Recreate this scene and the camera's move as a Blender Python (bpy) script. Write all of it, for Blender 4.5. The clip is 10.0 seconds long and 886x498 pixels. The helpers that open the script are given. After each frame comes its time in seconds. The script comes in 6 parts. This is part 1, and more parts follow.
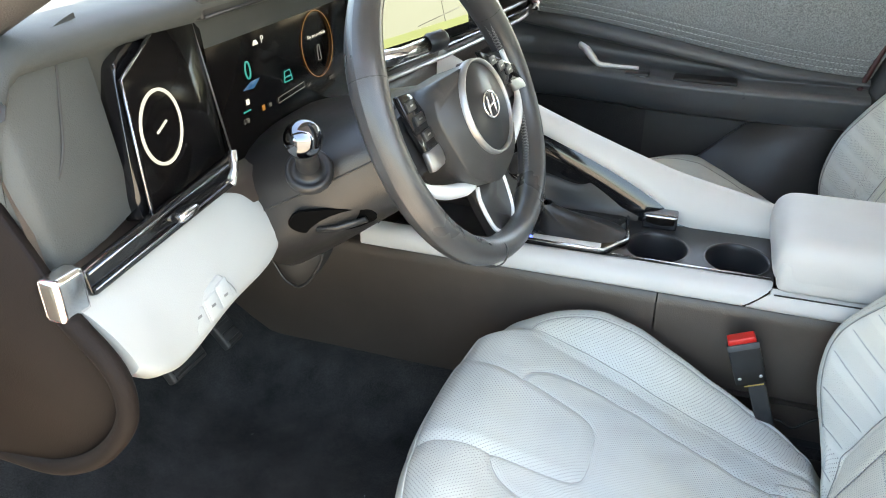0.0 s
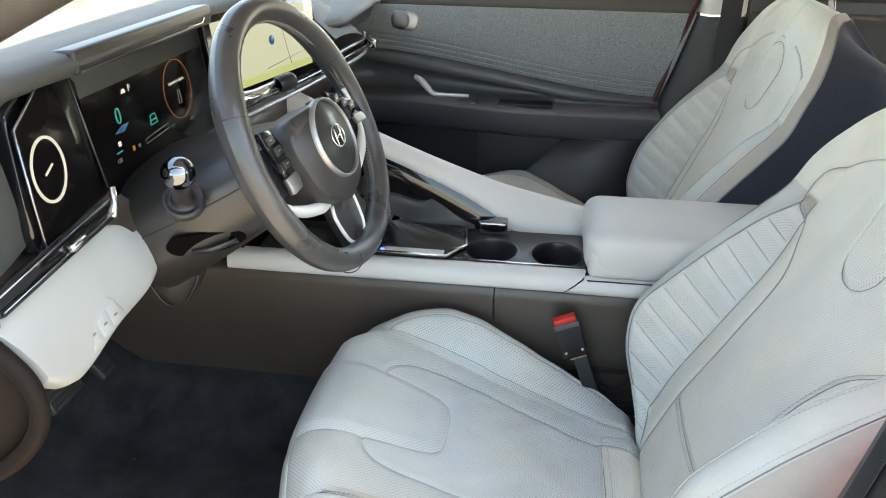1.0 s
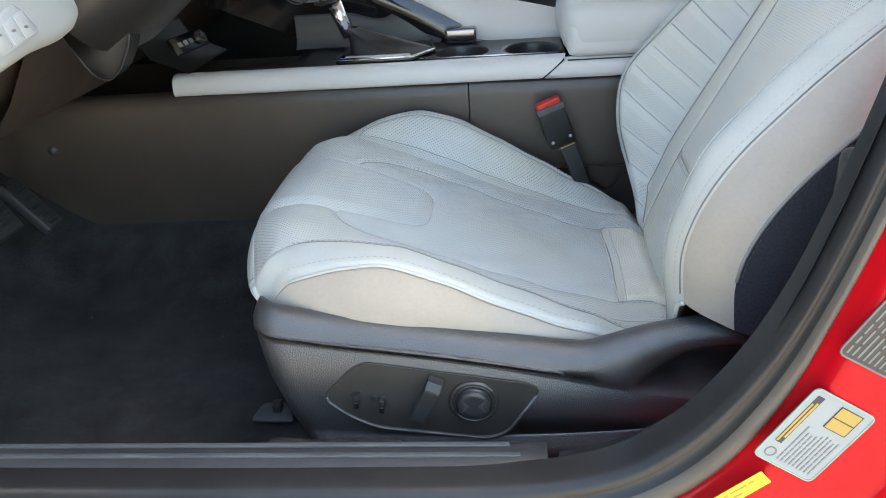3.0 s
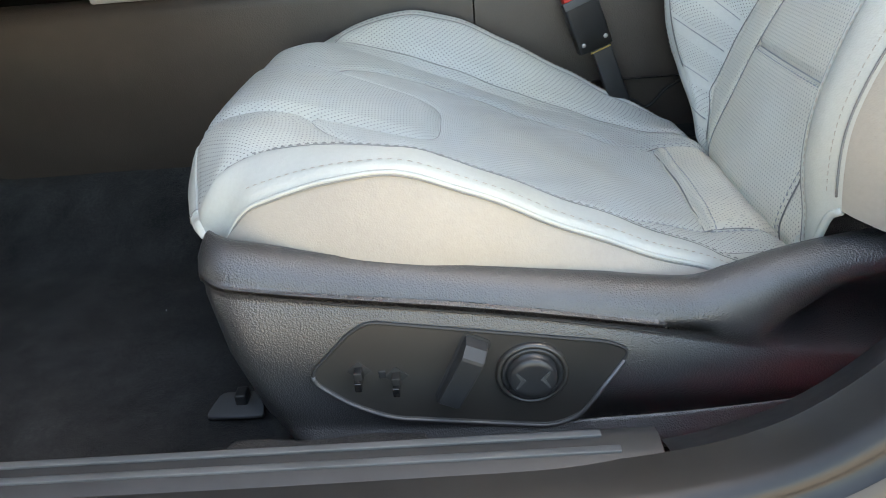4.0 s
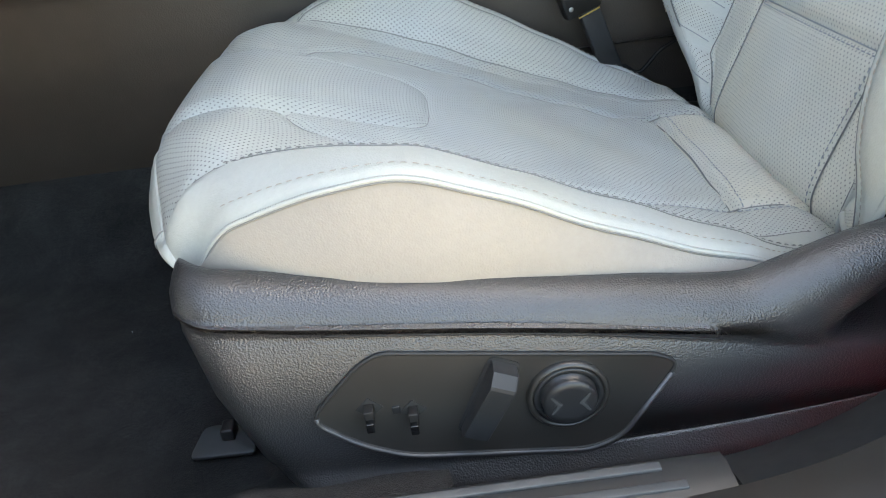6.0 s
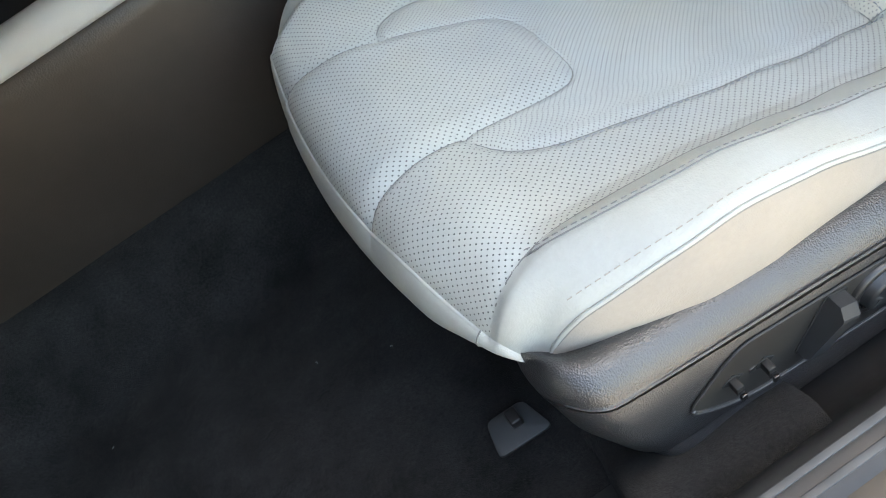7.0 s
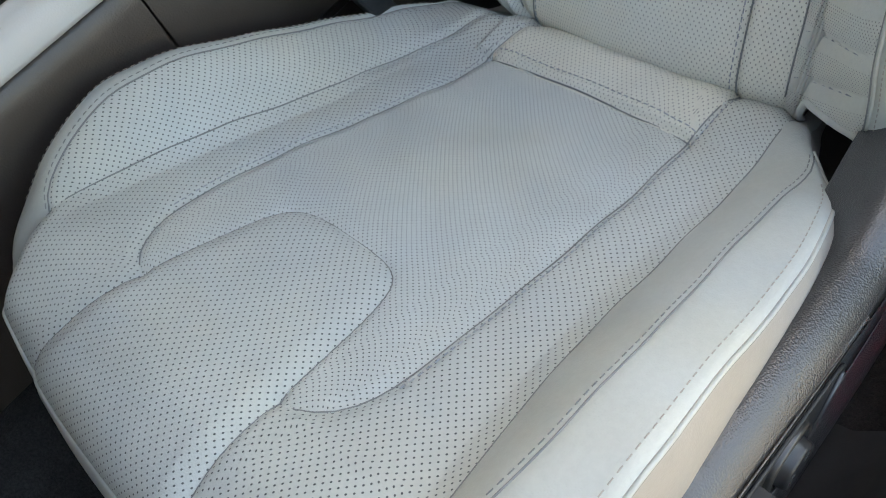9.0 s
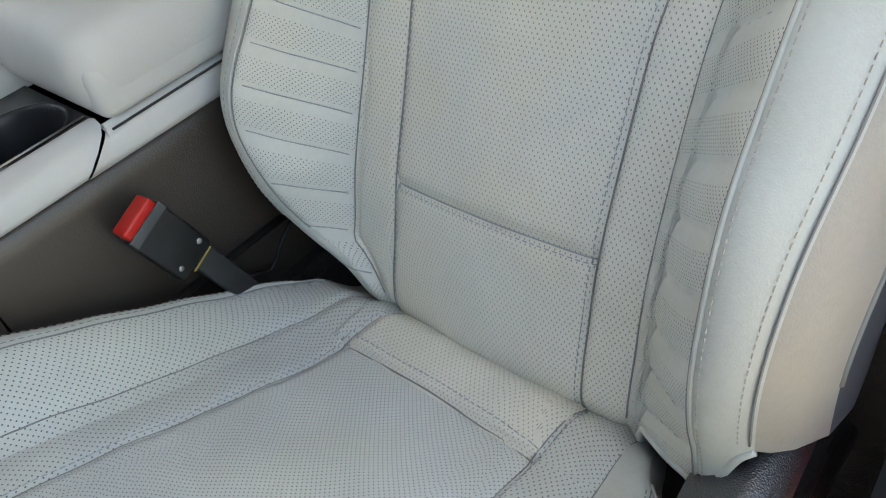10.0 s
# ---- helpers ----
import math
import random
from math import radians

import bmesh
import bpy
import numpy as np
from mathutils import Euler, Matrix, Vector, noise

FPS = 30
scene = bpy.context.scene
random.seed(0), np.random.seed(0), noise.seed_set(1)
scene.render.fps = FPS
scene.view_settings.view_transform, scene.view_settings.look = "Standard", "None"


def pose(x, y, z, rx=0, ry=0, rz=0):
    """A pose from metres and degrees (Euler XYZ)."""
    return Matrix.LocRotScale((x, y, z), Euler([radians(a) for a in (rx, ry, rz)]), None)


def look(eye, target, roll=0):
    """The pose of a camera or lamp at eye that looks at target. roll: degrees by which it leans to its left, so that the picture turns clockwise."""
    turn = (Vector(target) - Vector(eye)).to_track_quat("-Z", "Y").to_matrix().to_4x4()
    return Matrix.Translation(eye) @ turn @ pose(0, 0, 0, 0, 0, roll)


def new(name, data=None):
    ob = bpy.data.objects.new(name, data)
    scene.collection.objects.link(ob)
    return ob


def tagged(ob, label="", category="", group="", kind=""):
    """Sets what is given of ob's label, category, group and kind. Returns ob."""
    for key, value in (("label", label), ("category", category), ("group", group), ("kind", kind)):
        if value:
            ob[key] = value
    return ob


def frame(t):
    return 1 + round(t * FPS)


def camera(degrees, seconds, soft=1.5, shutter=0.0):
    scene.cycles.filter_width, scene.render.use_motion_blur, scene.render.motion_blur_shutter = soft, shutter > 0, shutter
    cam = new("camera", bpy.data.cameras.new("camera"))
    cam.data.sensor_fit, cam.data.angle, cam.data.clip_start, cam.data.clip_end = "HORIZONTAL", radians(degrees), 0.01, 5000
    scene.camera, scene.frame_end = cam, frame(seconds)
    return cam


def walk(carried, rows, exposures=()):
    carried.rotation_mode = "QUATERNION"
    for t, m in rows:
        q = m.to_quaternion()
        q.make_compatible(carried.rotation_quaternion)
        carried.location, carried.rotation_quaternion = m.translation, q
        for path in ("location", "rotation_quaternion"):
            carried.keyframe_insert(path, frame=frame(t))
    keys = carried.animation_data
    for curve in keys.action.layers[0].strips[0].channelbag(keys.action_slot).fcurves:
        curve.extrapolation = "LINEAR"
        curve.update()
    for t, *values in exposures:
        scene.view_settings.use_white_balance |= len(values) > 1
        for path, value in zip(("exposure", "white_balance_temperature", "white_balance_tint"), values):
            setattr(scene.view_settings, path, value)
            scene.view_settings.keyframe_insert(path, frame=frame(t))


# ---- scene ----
# ---- camera ----
cam = camera(60.7, 10.0, soft=1.0)
EXPOSURES = [(0.0, 3.27, 8000, 4), (0.3, 3.05, 8100, 4), (0.5, 2.95, 8200, 4), (1.0, 2.85, 8200, 4), (2.5, 2.76, 7900, 4), (3.0, 2.71, 7500, 4), (4.5, 2.85, 8300, 4), (5.2, 2.89, 8300, 4), (6.3, 2.77, 8000, 4), (7.0, 2.94, 8100, 4), (8.0, 2.90, 8100, 4), (8.5, 2.87, 8100, 4), (9.0, 2.50, 8100, 4), (9.5, 2.45, 8380, 4), (10.0, 2.53, 8680, 4)]
PATH = [
    (0, (0.070, -0.737, 0.913), (-0.523, 0.928, -0.022), -0.1),
    (0.5, (0.101, -0.806, 0.964), (-0.285, 0.939, 0.065), -0.1),
    (1, (0.112, -0.875, 0.961), (-0.130, 0.909, 0.089), 0.7),
    (1.5, (0.119, -0.891, 0.956), (-0.061, 0.904, 0.091), 0.6),
    (2, (0.121, -0.896, 0.954), (-0.041, 0.903, 0.096), 0.1),
    (2.5, (0.135, -0.919, 0.901), (-0.055, 0.864, 0.014), -2.3),
    (2.7, (0.136, -0.934, 0.790), (-0.061, 0.852, -0.087), -3.4),
    (2.9, (0.118, -0.934, 0.669), (-0.070, 0.866, -0.181), -3.7),
    (3, (0.106, -0.913, 0.633), (-0.072, 0.873, -0.249), -4.1),
    (3.2, (0.090, -0.876, 0.558), (-0.067, 0.910, -0.328), -4.6),
    (4.3, (0.016, -0.668, 0.465), (-0.043, 1.105, -0.458), -5.0),
    (4.5, (0.012, -0.651, 0.460), (-0.029, 1.123, -0.463), -5.0),
    (5, (0.010, -0.635, 0.455), (-0.005, 1.143, -0.462), -4.9),
    (5.2, (0.010, -0.635, 0.456), (0.000, 1.142, -0.463), -4.8),
    (6.3, (-0.020, -0.636, 0.471), (0.004, 1.021, -0.649), -12.1),
    (6.5, (-0.065, -0.596, 0.518), (-0.036, 0.905, -0.804), -19.4),
    (7, (-0.180, -0.461, 0.654), (-0.117, 0.813, -0.886), -32.6),
    (7.5, (-0.217, -0.353, 0.692), (-0.074, 0.844, -0.904), -36.2),
    (8, (-0.196, -0.338, 0.667), (0.033, 0.802, -0.960), -35.7),
    (8.5, (-0.139, -0.334, 0.644), (0.195, 0.773, -0.987), -33.0),
    (9, (-0.090, -0.335, 0.627), (0.409, 0.774, -0.961), -28.3),
    (9.5, (-0.033, -0.337, 0.631), (0.658, 0.796, -0.865), -22.5),
    (10, (0.028, -0.344, 0.644), (0.962, 0.852, -0.659), -16.1),
]
walk(cam, [(t, look(eye, target, roll)) for t, eye, target, roll in PATH], EXPOSURES)

# ---- world, sun, exposure ----
world = bpy.data.worlds.new("sky")
scene.world = world
world.use_nodes = True
wn = world.node_tree.nodes
sky = wn.new("ShaderNodeTexSky")
sky.sky_type = "NISHITA"
sky.sun_disc = False
SUN_ELEV, SUN_ROT = radians(62), radians(66)
sky.sun_elevation, sky.sun_rotation = SUN_ELEV, SUN_ROT
sky.air_density, sky.dust_density = 1.0, 2.0
world.node_tree.links.new(sky.outputs[0], wn["Background"].inputs[0])
wn["Background"].inputs[1].default_value = 0.16
sun = new("sun", bpy.data.lights.new("sun", "SUN"))
sun.data.energy, sun.data.angle, sun.data.color = 4.0, radians(0.6), (1.0, 0.94, 0.85)
d = Vector((math.sin(SUN_ROT) * math.cos(SUN_ELEV), math.cos(SUN_ROT) * math.cos(SUN_ELEV), math.sin(SUN_ELEV)))
sun.matrix_world = look(d * 20, (0, 0, 0))


# ---- materials ----
class Mat:
    """A node material that is built up step by step."""

    def __init__(self, name, color, rough=0.5, metal=0.0, spec=0.5, coat=0.0):
        self.m = bpy.data.materials.new(name)
        self.m.use_nodes = True
        self.nt = self.m.node_tree
        self.b = self.nt.nodes["Principled BSDF"]
        self.b.inputs["Base Color"].default_value = (*color, 1)
        self.b.inputs["Roughness"].default_value = rough
        self.b.inputs["Metallic"].default_value = metal
        self.b.inputs["Specular IOR Level"].default_value = spec
        self.b.inputs["Coat Weight"].default_value = coat
        self.color, self.height, self.rough = color, None, rough

    def n(self, kind, **inputs):
        node = self.nt.nodes.new(kind)
        for k, v in inputs.items():
            node.inputs[k.replace("_", " ")].default_value = v
        return node

    def link(self, a, b):
        self.nt.links.new(a, b)

    def math(self, op, a, b=0.0, c=None):
        node = self.nt.nodes.new("ShaderNodeMath")
        node.operation = op
        for i, v in enumerate((a, b) if c is None else (a, b, c)):
            if isinstance(v, (int, float)):
                node.inputs[i].default_value = v
            else:
                self.link(v, node.inputs[i])
        return node.outputs[0]

    def coord(self, which="Object"):
        return self.nt.nodes.new("ShaderNodeTexCoord").outputs[which]

    def noise(self, scale, detail=3.0, which="Object", rough=0.55):
        node = self.n("ShaderNodeTexNoise", Scale=scale, Detail=detail, Roughness=rough)
        self.link(self.coord(which), node.inputs["Vector"])
        return node.outputs["Fac"]

    def mix(self, fac, a, b):
        node = self.nt.nodes.new("ShaderNodeMix")
        node.data_type = "RGBA"
        for sock, v in ((node.inputs[0], fac), (node.inputs[6], a), (node.inputs[7], b)):
            if isinstance(v, (int, float)):
                sock.default_value = v
            elif isinstance(v, tuple):
                sock.default_value = (*v, 1)
            else:
                self.link(v, sock)
        return node.outputs[2]

    def set(self, name, out):
        self.link(out, self.b.inputs[name])

    def vary(self, scale, amount, fine=None, fine_amount=0.0):
        """Uneven colour at one or two scales."""
        lo = tuple(c * (1 - amount) for c in self.color)
        hi = tuple(min(1, c * (1 + amount)) for c in self.color)
        ramp = self.math("MULTIPLY_ADD", self.noise(scale, 4), 2.2, -0.6)
        out = self.mix(ramp, lo, hi)
        if fine:
            f = self.math("MULTIPLY_ADD", self.noise(fine, 2), 2 * fine_amount, 1 - fine_amount)
            hsv = self.n("ShaderNodeHueSaturation")
            self.link(out, hsv.inputs["Color"])
            self.link(f, hsv.inputs["Value"])
            out = hsv.outputs[0]
        self.tint = out
        self.set("Base Color", out)
        return self

    def roughen(self, scale, amount):
        r = self.math("MULTIPLY_ADD", self.noise(scale, 3), 2 * amount, self.rough - amount)
        self.set("Roughness", r)
        return self

    def bump(self, height, strength, distance=0.001):
        node = self.n("ShaderNodeBump", Strength=strength, Distance=distance)
        self.link(height, node.inputs["Height"])
        if self.height is not None:
            self.link(self.height, node.inputs["Normal"])
        self.height = node.outputs[0]
        self.set("Normal", self.height)
        return self

    def grain(self, scale, strength, distance=0.0006):
        node = self.n("ShaderNodeTexVoronoi", Scale=scale)
        node.feature = "SMOOTH_F1"
        self.link(self.coord(), node.inputs["Vector"])
        return self.bump(node.outputs["Distance"], strength, distance)

    def done(self):
        return self.m


def leather(name, color, perf=None, slit=1.0, band=None, ink=0.85):
    """Seat leather; perf: pitch in metres of the staggered rows of holes, laid out along the cover's own lengths."""
    m = Mat(name, color, 0.52, spec=0.34)
    m.vary(11, 0.07, 260, 0.06)
    # faint blue and yellow soiling of the pale hide
    soil = m.nt.nodes.new("ShaderNodeMix")
    soil.data_type, soil.blend_type = "RGBA", "MULTIPLY"
    soil.inputs[0].default_value = 1.0
    m.link(m.tint, soil.inputs[6])
    m.link(m.mix(m.math("MULTIPLY_ADD", m.noise(6.5, 3), 2.6, -0.8), (0.955, 0.985, 1.03), (1.02, 1.0, 0.945)), soil.inputs[7])
    m.tint = soil.outputs[2]
    m.set("Base Color", m.tint)
    m.roughen(25, 0.06)
    m.grain(900, 0.4, 0.0005)
    m.bump(m.noise(55, 3), 0.22, 0.002)
    if perf:
        uv = m.nt.nodes.new("ShaderNodeUVMap").outputs[0]
        sep = m.n("ShaderNodeSeparateXYZ")
        m.link(uv, sep.inputs[0])
        u = m.math("DIVIDE", sep.outputs[0], perf)
        v = m.math("DIVIDE", sep.outputs[1], perf * slit)
        dots = []
        for off in (0.0, 0.5):
            a = m.math("SUBTRACT", m.math("FRACT", m.math("ADD", u, off + 40)), 0.5)
            b = m.math("MULTIPLY", m.math("SUBTRACT", m.math("FRACT", m.math("ADD", v, off + 40)), 0.5), min(slit, 1.0))
            dots.append(m.math("SQRT", m.math("ADD", m.math("MULTIPLY", a, a), m.math("MULTIPLY", b, b))))
        dist = m.math("MINIMUM", *dots)
        hole = m.n("ShaderNodeMapRange", From_Min=0.08, From_Max=0.14, To_Min=1.0, To_Max=0.0)
        m.link(dist, hole.inputs[0])
        hole = hole.outputs[0]
        if band:
            # plain bands beside the seams of the ribs
            ph = m.math("FRACT", m.math("DIVIDE", sep.outputs[1], band))
            hole = m.math("MULTIPLY", hole, m.math("MULTIPLY", m.math("GREATER_THAN", ph, 0.10), m.math("LESS_THAN", ph, 0.68)))
        m.set("Base Color", m.mix(m.math("MULTIPLY", hole, ink), m.tint, (0.03, 0.035, 0.04)))
        m.bump(m.math("SUBTRACT", 1.0, hole), 0.5, 0.0006)
    return m.done()


LIGHT = (0.555, 0.572, 0.545)

M_LEATHER = leather("plain_leather", (0.510, 0.524, 0.494))
# the warm bounce from the ground is tinted into this pale vinyl
M_SIDE = leather("side_vinyl", (0.395, 0.362, 0.322))
M_THREAD = Mat("thread", (0.36, 0.38, 0.39), 0.7).vary(400, 0.2).done()
M_SEAMDARK = Mat("seam_gap", (0.24, 0.243, 0.235), 0.8).done()
M_PLASTIC = Mat("grained_black_plastic", (0.039, 0.039, 0.041), 0.31, spec=1.0).vary(14, 0.15).roughen(40, 0.06).grain(900, 0.8, 0.0006).done()
M_DARK = Mat("dark_grained_plastic", (0.024, 0.023, 0.023), 0.34, spec=0.6).vary(14, 0.15).roughen(40, 0.06).grain(950, 0.5, 0.0004).done()
M_TANTHREAD = Mat("tan_thread", (0.40, 0.37, 0.32), 0.7).done()
M_DASH = Mat("soft_dash_skin", (0.060, 0.065, 0.064), 0.6, spec=0.35).vary(10, 0.12).roughen(30, 0.07).grain(900, 0.4, 0.0005).done()
M_BROWNBLACK = Mat("console_wall_plastic", (0.053, 0.041, 0.034), 0.40, spec=0.7).vary(7, 0.2, 60, 0.08).roughen(25, 0.1).grain(650, 0.45, 0.0005).done()
M_GLOSS = Mat("piano_black", (0.008, 0.008, 0.009), 0.12, coat=0.5).roughen(60, 0.05).done()
M_SMOOTHBLK = Mat("smooth_black_plastic", (0.024, 0.024, 0.025), 0.35).vary(30, 0.1).done()
M_RUBBER = Mat("black_rubber", (0.030, 0.031, 0.033), 0.5).vary(12, 0.25, 150, 0.1).roughen(50, 0.12).done()
M_TRIM = Mat("light_grey_trim_plastic", (0.60, 0.60, 0.585), 0.5).vary(8, 0.03).grain(800, 0.25, 0.0004).done()
M_KNEE = Mat("pale_grey_soft_panel", (0.40, 0.42, 0.415), 0.55).vary(8, 0.03).grain(800, 0.3, 0.0004).done()
M_CHROME = Mat("satin_chrome", (0.78, 0.78, 0.78), 0.2, 1.0).roughen(80, 0.06).done()
M_MIRROR = Mat("bright_chrome", (0.85, 0.85, 0.86), 0.06, 1.0).done()
M_SILVER = Mat("silver_paint", (0.42, 0.42, 0.415), 0.42, 0.85).roughen(90, 0.08).done()
M_BRIGHT = Mat("bright_satin_metal", (0.80, 0.80, 0.80), 0.42, 0.25).done()
M_HUB = Mat("airbag_skin", (0.038, 0.037, 0.036), 0.42).vary(10, 0.12).grain(900, 0.4, 0.0005).done()
M_RIM = Mat("wheel_leather", (0.045, 0.045, 0.046), 0.30, spec=0.7).vary(20, 0.2).roughen(18, 0.1).grain(1000, 0.3, 0.0004).done()
M_RED = Mat("red_paint", (0.46, 0.003, 0.010), 0.16, 0.0, spec=0.16, coat=0.08).vary(5, 0.08).done()
M_REDPLASTIC = Mat("red_plastic", (0.55, 0.015, 0.012), 0.32).done()
M_SEAL = Mat("door_seal_rubber", (0.018, 0.0178, 0.018), 0.40).vary(8, 0.3, 60, 0.15).roughen(20, 0.12).done()
# dust on the seal and its brown reflection, both put into the colour
M_BRONZE = Mat("dusty_seal_sheen", (0.075, 0.066, 0.055), 0.45).vary(10, 0.25).done()
M_HEADLINER = Mat("headliner_cloth", (0.62, 0.61, 0.58), 0.95).vary(10, 0.06).grain(900, 0.4).done()
M_STEEL = Mat("zinc_steel", (0.5, 0.5, 0.49), 0.3, 1.0).roughen(60, 0.1).done()
M_WHITE = Mat("white_label", (0.24, 0.275, 0.29), 0.5).done()
M_MINT = Mat("mint_border", (0.24, 0.38, 0.33), 0.5).done()
M_YELLOW = Mat("yellow_label", (0.62, 0.52, 0.03), 0.5).done()
M_AMBER = Mat("amber_label", (0.34, 0.24, 0.06), 0.5).done()
M_INK = Mat("ink", (0.03, 0.03, 0.03), 0.6).done()
M_GREYINK = Mat("grey_ink", (0.16, 0.165, 0.165), 0.6).done()
M_BLACKLABEL = Mat("black_label", (0.03, 0.03, 0.03), 0.5).done()


def cloth(name, color, scale, contrast=0.35):
    m = Mat(name, color, 0.92, spec=0.2)
    m.vary(scale, contrast, scale * 2.2, 0.25)
    m.b.inputs["Sheen Weight"].default_value = 0.15
    m.bump(m.noise(scale * 1.5, 2), 0.5, 0.0008)
    return m.done()


M_NAVY = cloth("dark_seat_cloth", (0.030, 0.034, 0.045), 500)
M_DOORCLOTH = cloth("grey_door_cloth", (0.205, 0.22, 0.225), 420, 0.5)


def carpet_mat():
    m = Mat("black_carpet", (0.031, 0.031, 0.032), 1.0, spec=0.02)
    m.vary(16, 0.5, 420, 0.8)
    m.b.inputs["Sheen Weight"].default_value = 0.08
    m.bump(m.noise(900, 3), 1.0, 0.0025)
    m.bump(m.noise(40, 3), 0.5, 0.004)
    return m.done()


M_CARPET = carpet_mat()
M_GROUND = Mat("sunlit_pavement", (0.29, 0.255, 0.22), 0.95).vary(0.6, 0.15, 40, 0.15).done()


def glow(name, color, strength):
    m = Mat(name, (0, 0, 0), 0.4)
    m.b.inputs["Emission Color"].default_value = (*color, 1)
    m.b.inputs["Emission Strength"].default_value = strength
    return m.done()


M_SCREEN = Mat("dark_display_glass", (0.005, 0.0045, 0.0045), 0.14, spec=0.10).roughen(14, 0.05).done()
G_WHITE = glow("lit_white", (0.8, 0.82, 0.8), 0.135)
G_TEAL = glow("lit_teal", (0.03, 0.42, 0.40), 0.105)
G_BLUE = glow("lit_blue", (0.04, 0.16, 0.40), 0.085)
G_ORANGE = glow("lit_orange", (0.55, 0.24, 0.05), 0.085)
G_GREEN = glow("lit_lime", (0.55, 0.64, 0.28), 0.125)
G_MAP = glow("lit_map_sheet", (0.62, 0.67, 0.55), 0.125)
G_DIM = glow("lit_grey", (0.3, 0.3, 0.3), 0.075)


def glass_mat():
    m = Mat("window_glass", (1, 1, 1), 0.02)
    m.b.inputs["Transmission Weight"].default_value = 1.0
    m.b.inputs["IOR"].default_value = 1.02
    return m.done()


M_GLASS = glass_mat()

M_PERF = leather("perforated_leather", LIGHT, 0.0054, 1.12)
# centre panel and backrest: colour lifted for the light that misses them
M_PERF_FINE = leather("lifted_worn_leather", tuple(c * 1.04 for c in LIGHT), 0.0046)
M_PERF_SLIT = leather("slit_perforated_leather", (0.70, 0.678, 0.60), 0.0044, 1.5, ink=0.6)
M_PERF_RIB = leather("ribbed_perforated_leather", (0.60, 0.605, 0.565), 0.0040, 1.0, 0.036)
M_GREYTHREAD = Mat("grey_thread", (0.25, 0.25, 0.24), 0.7).done()
M_PLASTIC2 = Mat("matt_black_plastic", (0.038, 0.035, 0.032), 0.36, spec=0.8).vary(12, 0.15).roughen(30, 0.06).done()
M_SMOOTHBLK2 = Mat("satin_black_plastic", (0.03, 0.03, 0.031), 0.3).roughen(30, 0.05).done()
M_EDGE = Mat("grey_edge", (0.05, 0.05, 0.053), 0.34, spec=0.8).done()
M_GREYMARK = Mat("grey_print", (0.06, 0.06, 0.06), 0.5).done()
M_RAILCAP = Mat("grey_plastic", (0.075, 0.08, 0.085), 0.55).vary(20, 0.2).done()
M_DARKMIRROR = Mat("dark_chrome", (0.20, 0.21, 0.23), 0.07, 1.0).done()
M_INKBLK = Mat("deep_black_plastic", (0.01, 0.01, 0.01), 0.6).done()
M_VOID = Mat("unlit_hollow", (0.004, 0.004, 0.004), 0.95, spec=0.02).done()
M_GLOSS2 = Mat("satin_black_deck", (0.022, 0.022, 0.024), 0.36).vary(20, 0.15).done()
M_BOOT = Mat("black_boot_leather", (0.02, 0.02, 0.021), 0.38).vary(40, 0.2).grain(700, 0.4).done()
M_CHROMEDARK = Mat("dark_chrome_trim", (0.25, 0.26, 0.28), 0.15, 1.0).done()
M_ARM = Mat("pale_armrest_vinyl", (0.56, 0.56, 0.54), 0.5).vary(10, 0.04).grain(800, 0.3, 0.0004).done()
M_BROWN = Mat("upper_door_skin", (0.060, 0.055, 0.052), 0.55).vary(10, 0.12).grain(800, 0.35, 0.0005).done()
M_GRILLE = Mat("speaker_mesh", (0.012, 0.012, 0.012), 0.6).grain(350, 1.0, 0.0012).done()
M_SILVER2 = Mat("matt_silver_mesh", (0.20, 0.20, 0.20), 0.4, 0.8).grain(600, 0.8, 0.0008).done()
# body red darkened: the shade on the door edge is in the colour
M_DARKRED = Mat("shaded_red_edge", (0.035, 0.004, 0.005), 0.4).done()
M_PILLAR = Mat("pillar_plastic", (0.045, 0.045, 0.046), 0.6).vary(8, 0.12).grain(700, 0.4, 0.0005).done()
M_DOORSKIN = Mat("dark_door_skin", (0.082, 0.086, 0.092), 0.30).vary(9, 0.12).roughen(30, 0.06).grain(800, 0.35, 0.0005).done()
M_CAP = Mat("brown_black_cap", (0.011, 0.008, 0.007), 0.7, spec=0.15).vary(7, 0.15).grain(650, 0.4, 0.0005).done()
M_TRAY = Mat("smooth_grey_tray", (0.055, 0.056, 0.058), 0.42).vary(14, 0.1).grain(900, 0.25, 0.0004).done()
M_WEB = Mat("belt_webbing", (0.025, 0.025, 0.026), 0.8).grain(500, 0.8, 0.0008).done()


# ---- building helpers ----
def thing(name, label, category, at=(0, 0, 0), group="", kind=""):
    ob = new(name)
    ob.location = at
    bpy.context.view_layer.update()
    return tagged(ob, label, category, group, kind)


def attach(ob, parent):
    if parent is not None:
        ob.parent = parent
        ob.matrix_parent_inverse = Matrix.Translation(-Vector(parent.location)) if parent.parent is None else Matrix.Identity(4)
        if parent.parent is not None:
            ob.matrix_parent_inverse = Matrix.Identity(4)
    return ob


def part(name, bm, material, parent=None, label="", smooth=True):
    """Links a bmesh, in world places, as one mesh object under a thing or a part."""
    me = bpy.data.meshes.new(name)
    bm.normal_update()
    bm.to_mesh(me)
    bm.free()
    if smooth:
        for p in me.polygons:
            p.use_smooth = True
    me.materials.append(material)
    ob = new(name, me)
    attach(ob, parent)
    return tagged(ob, label) if label else ob


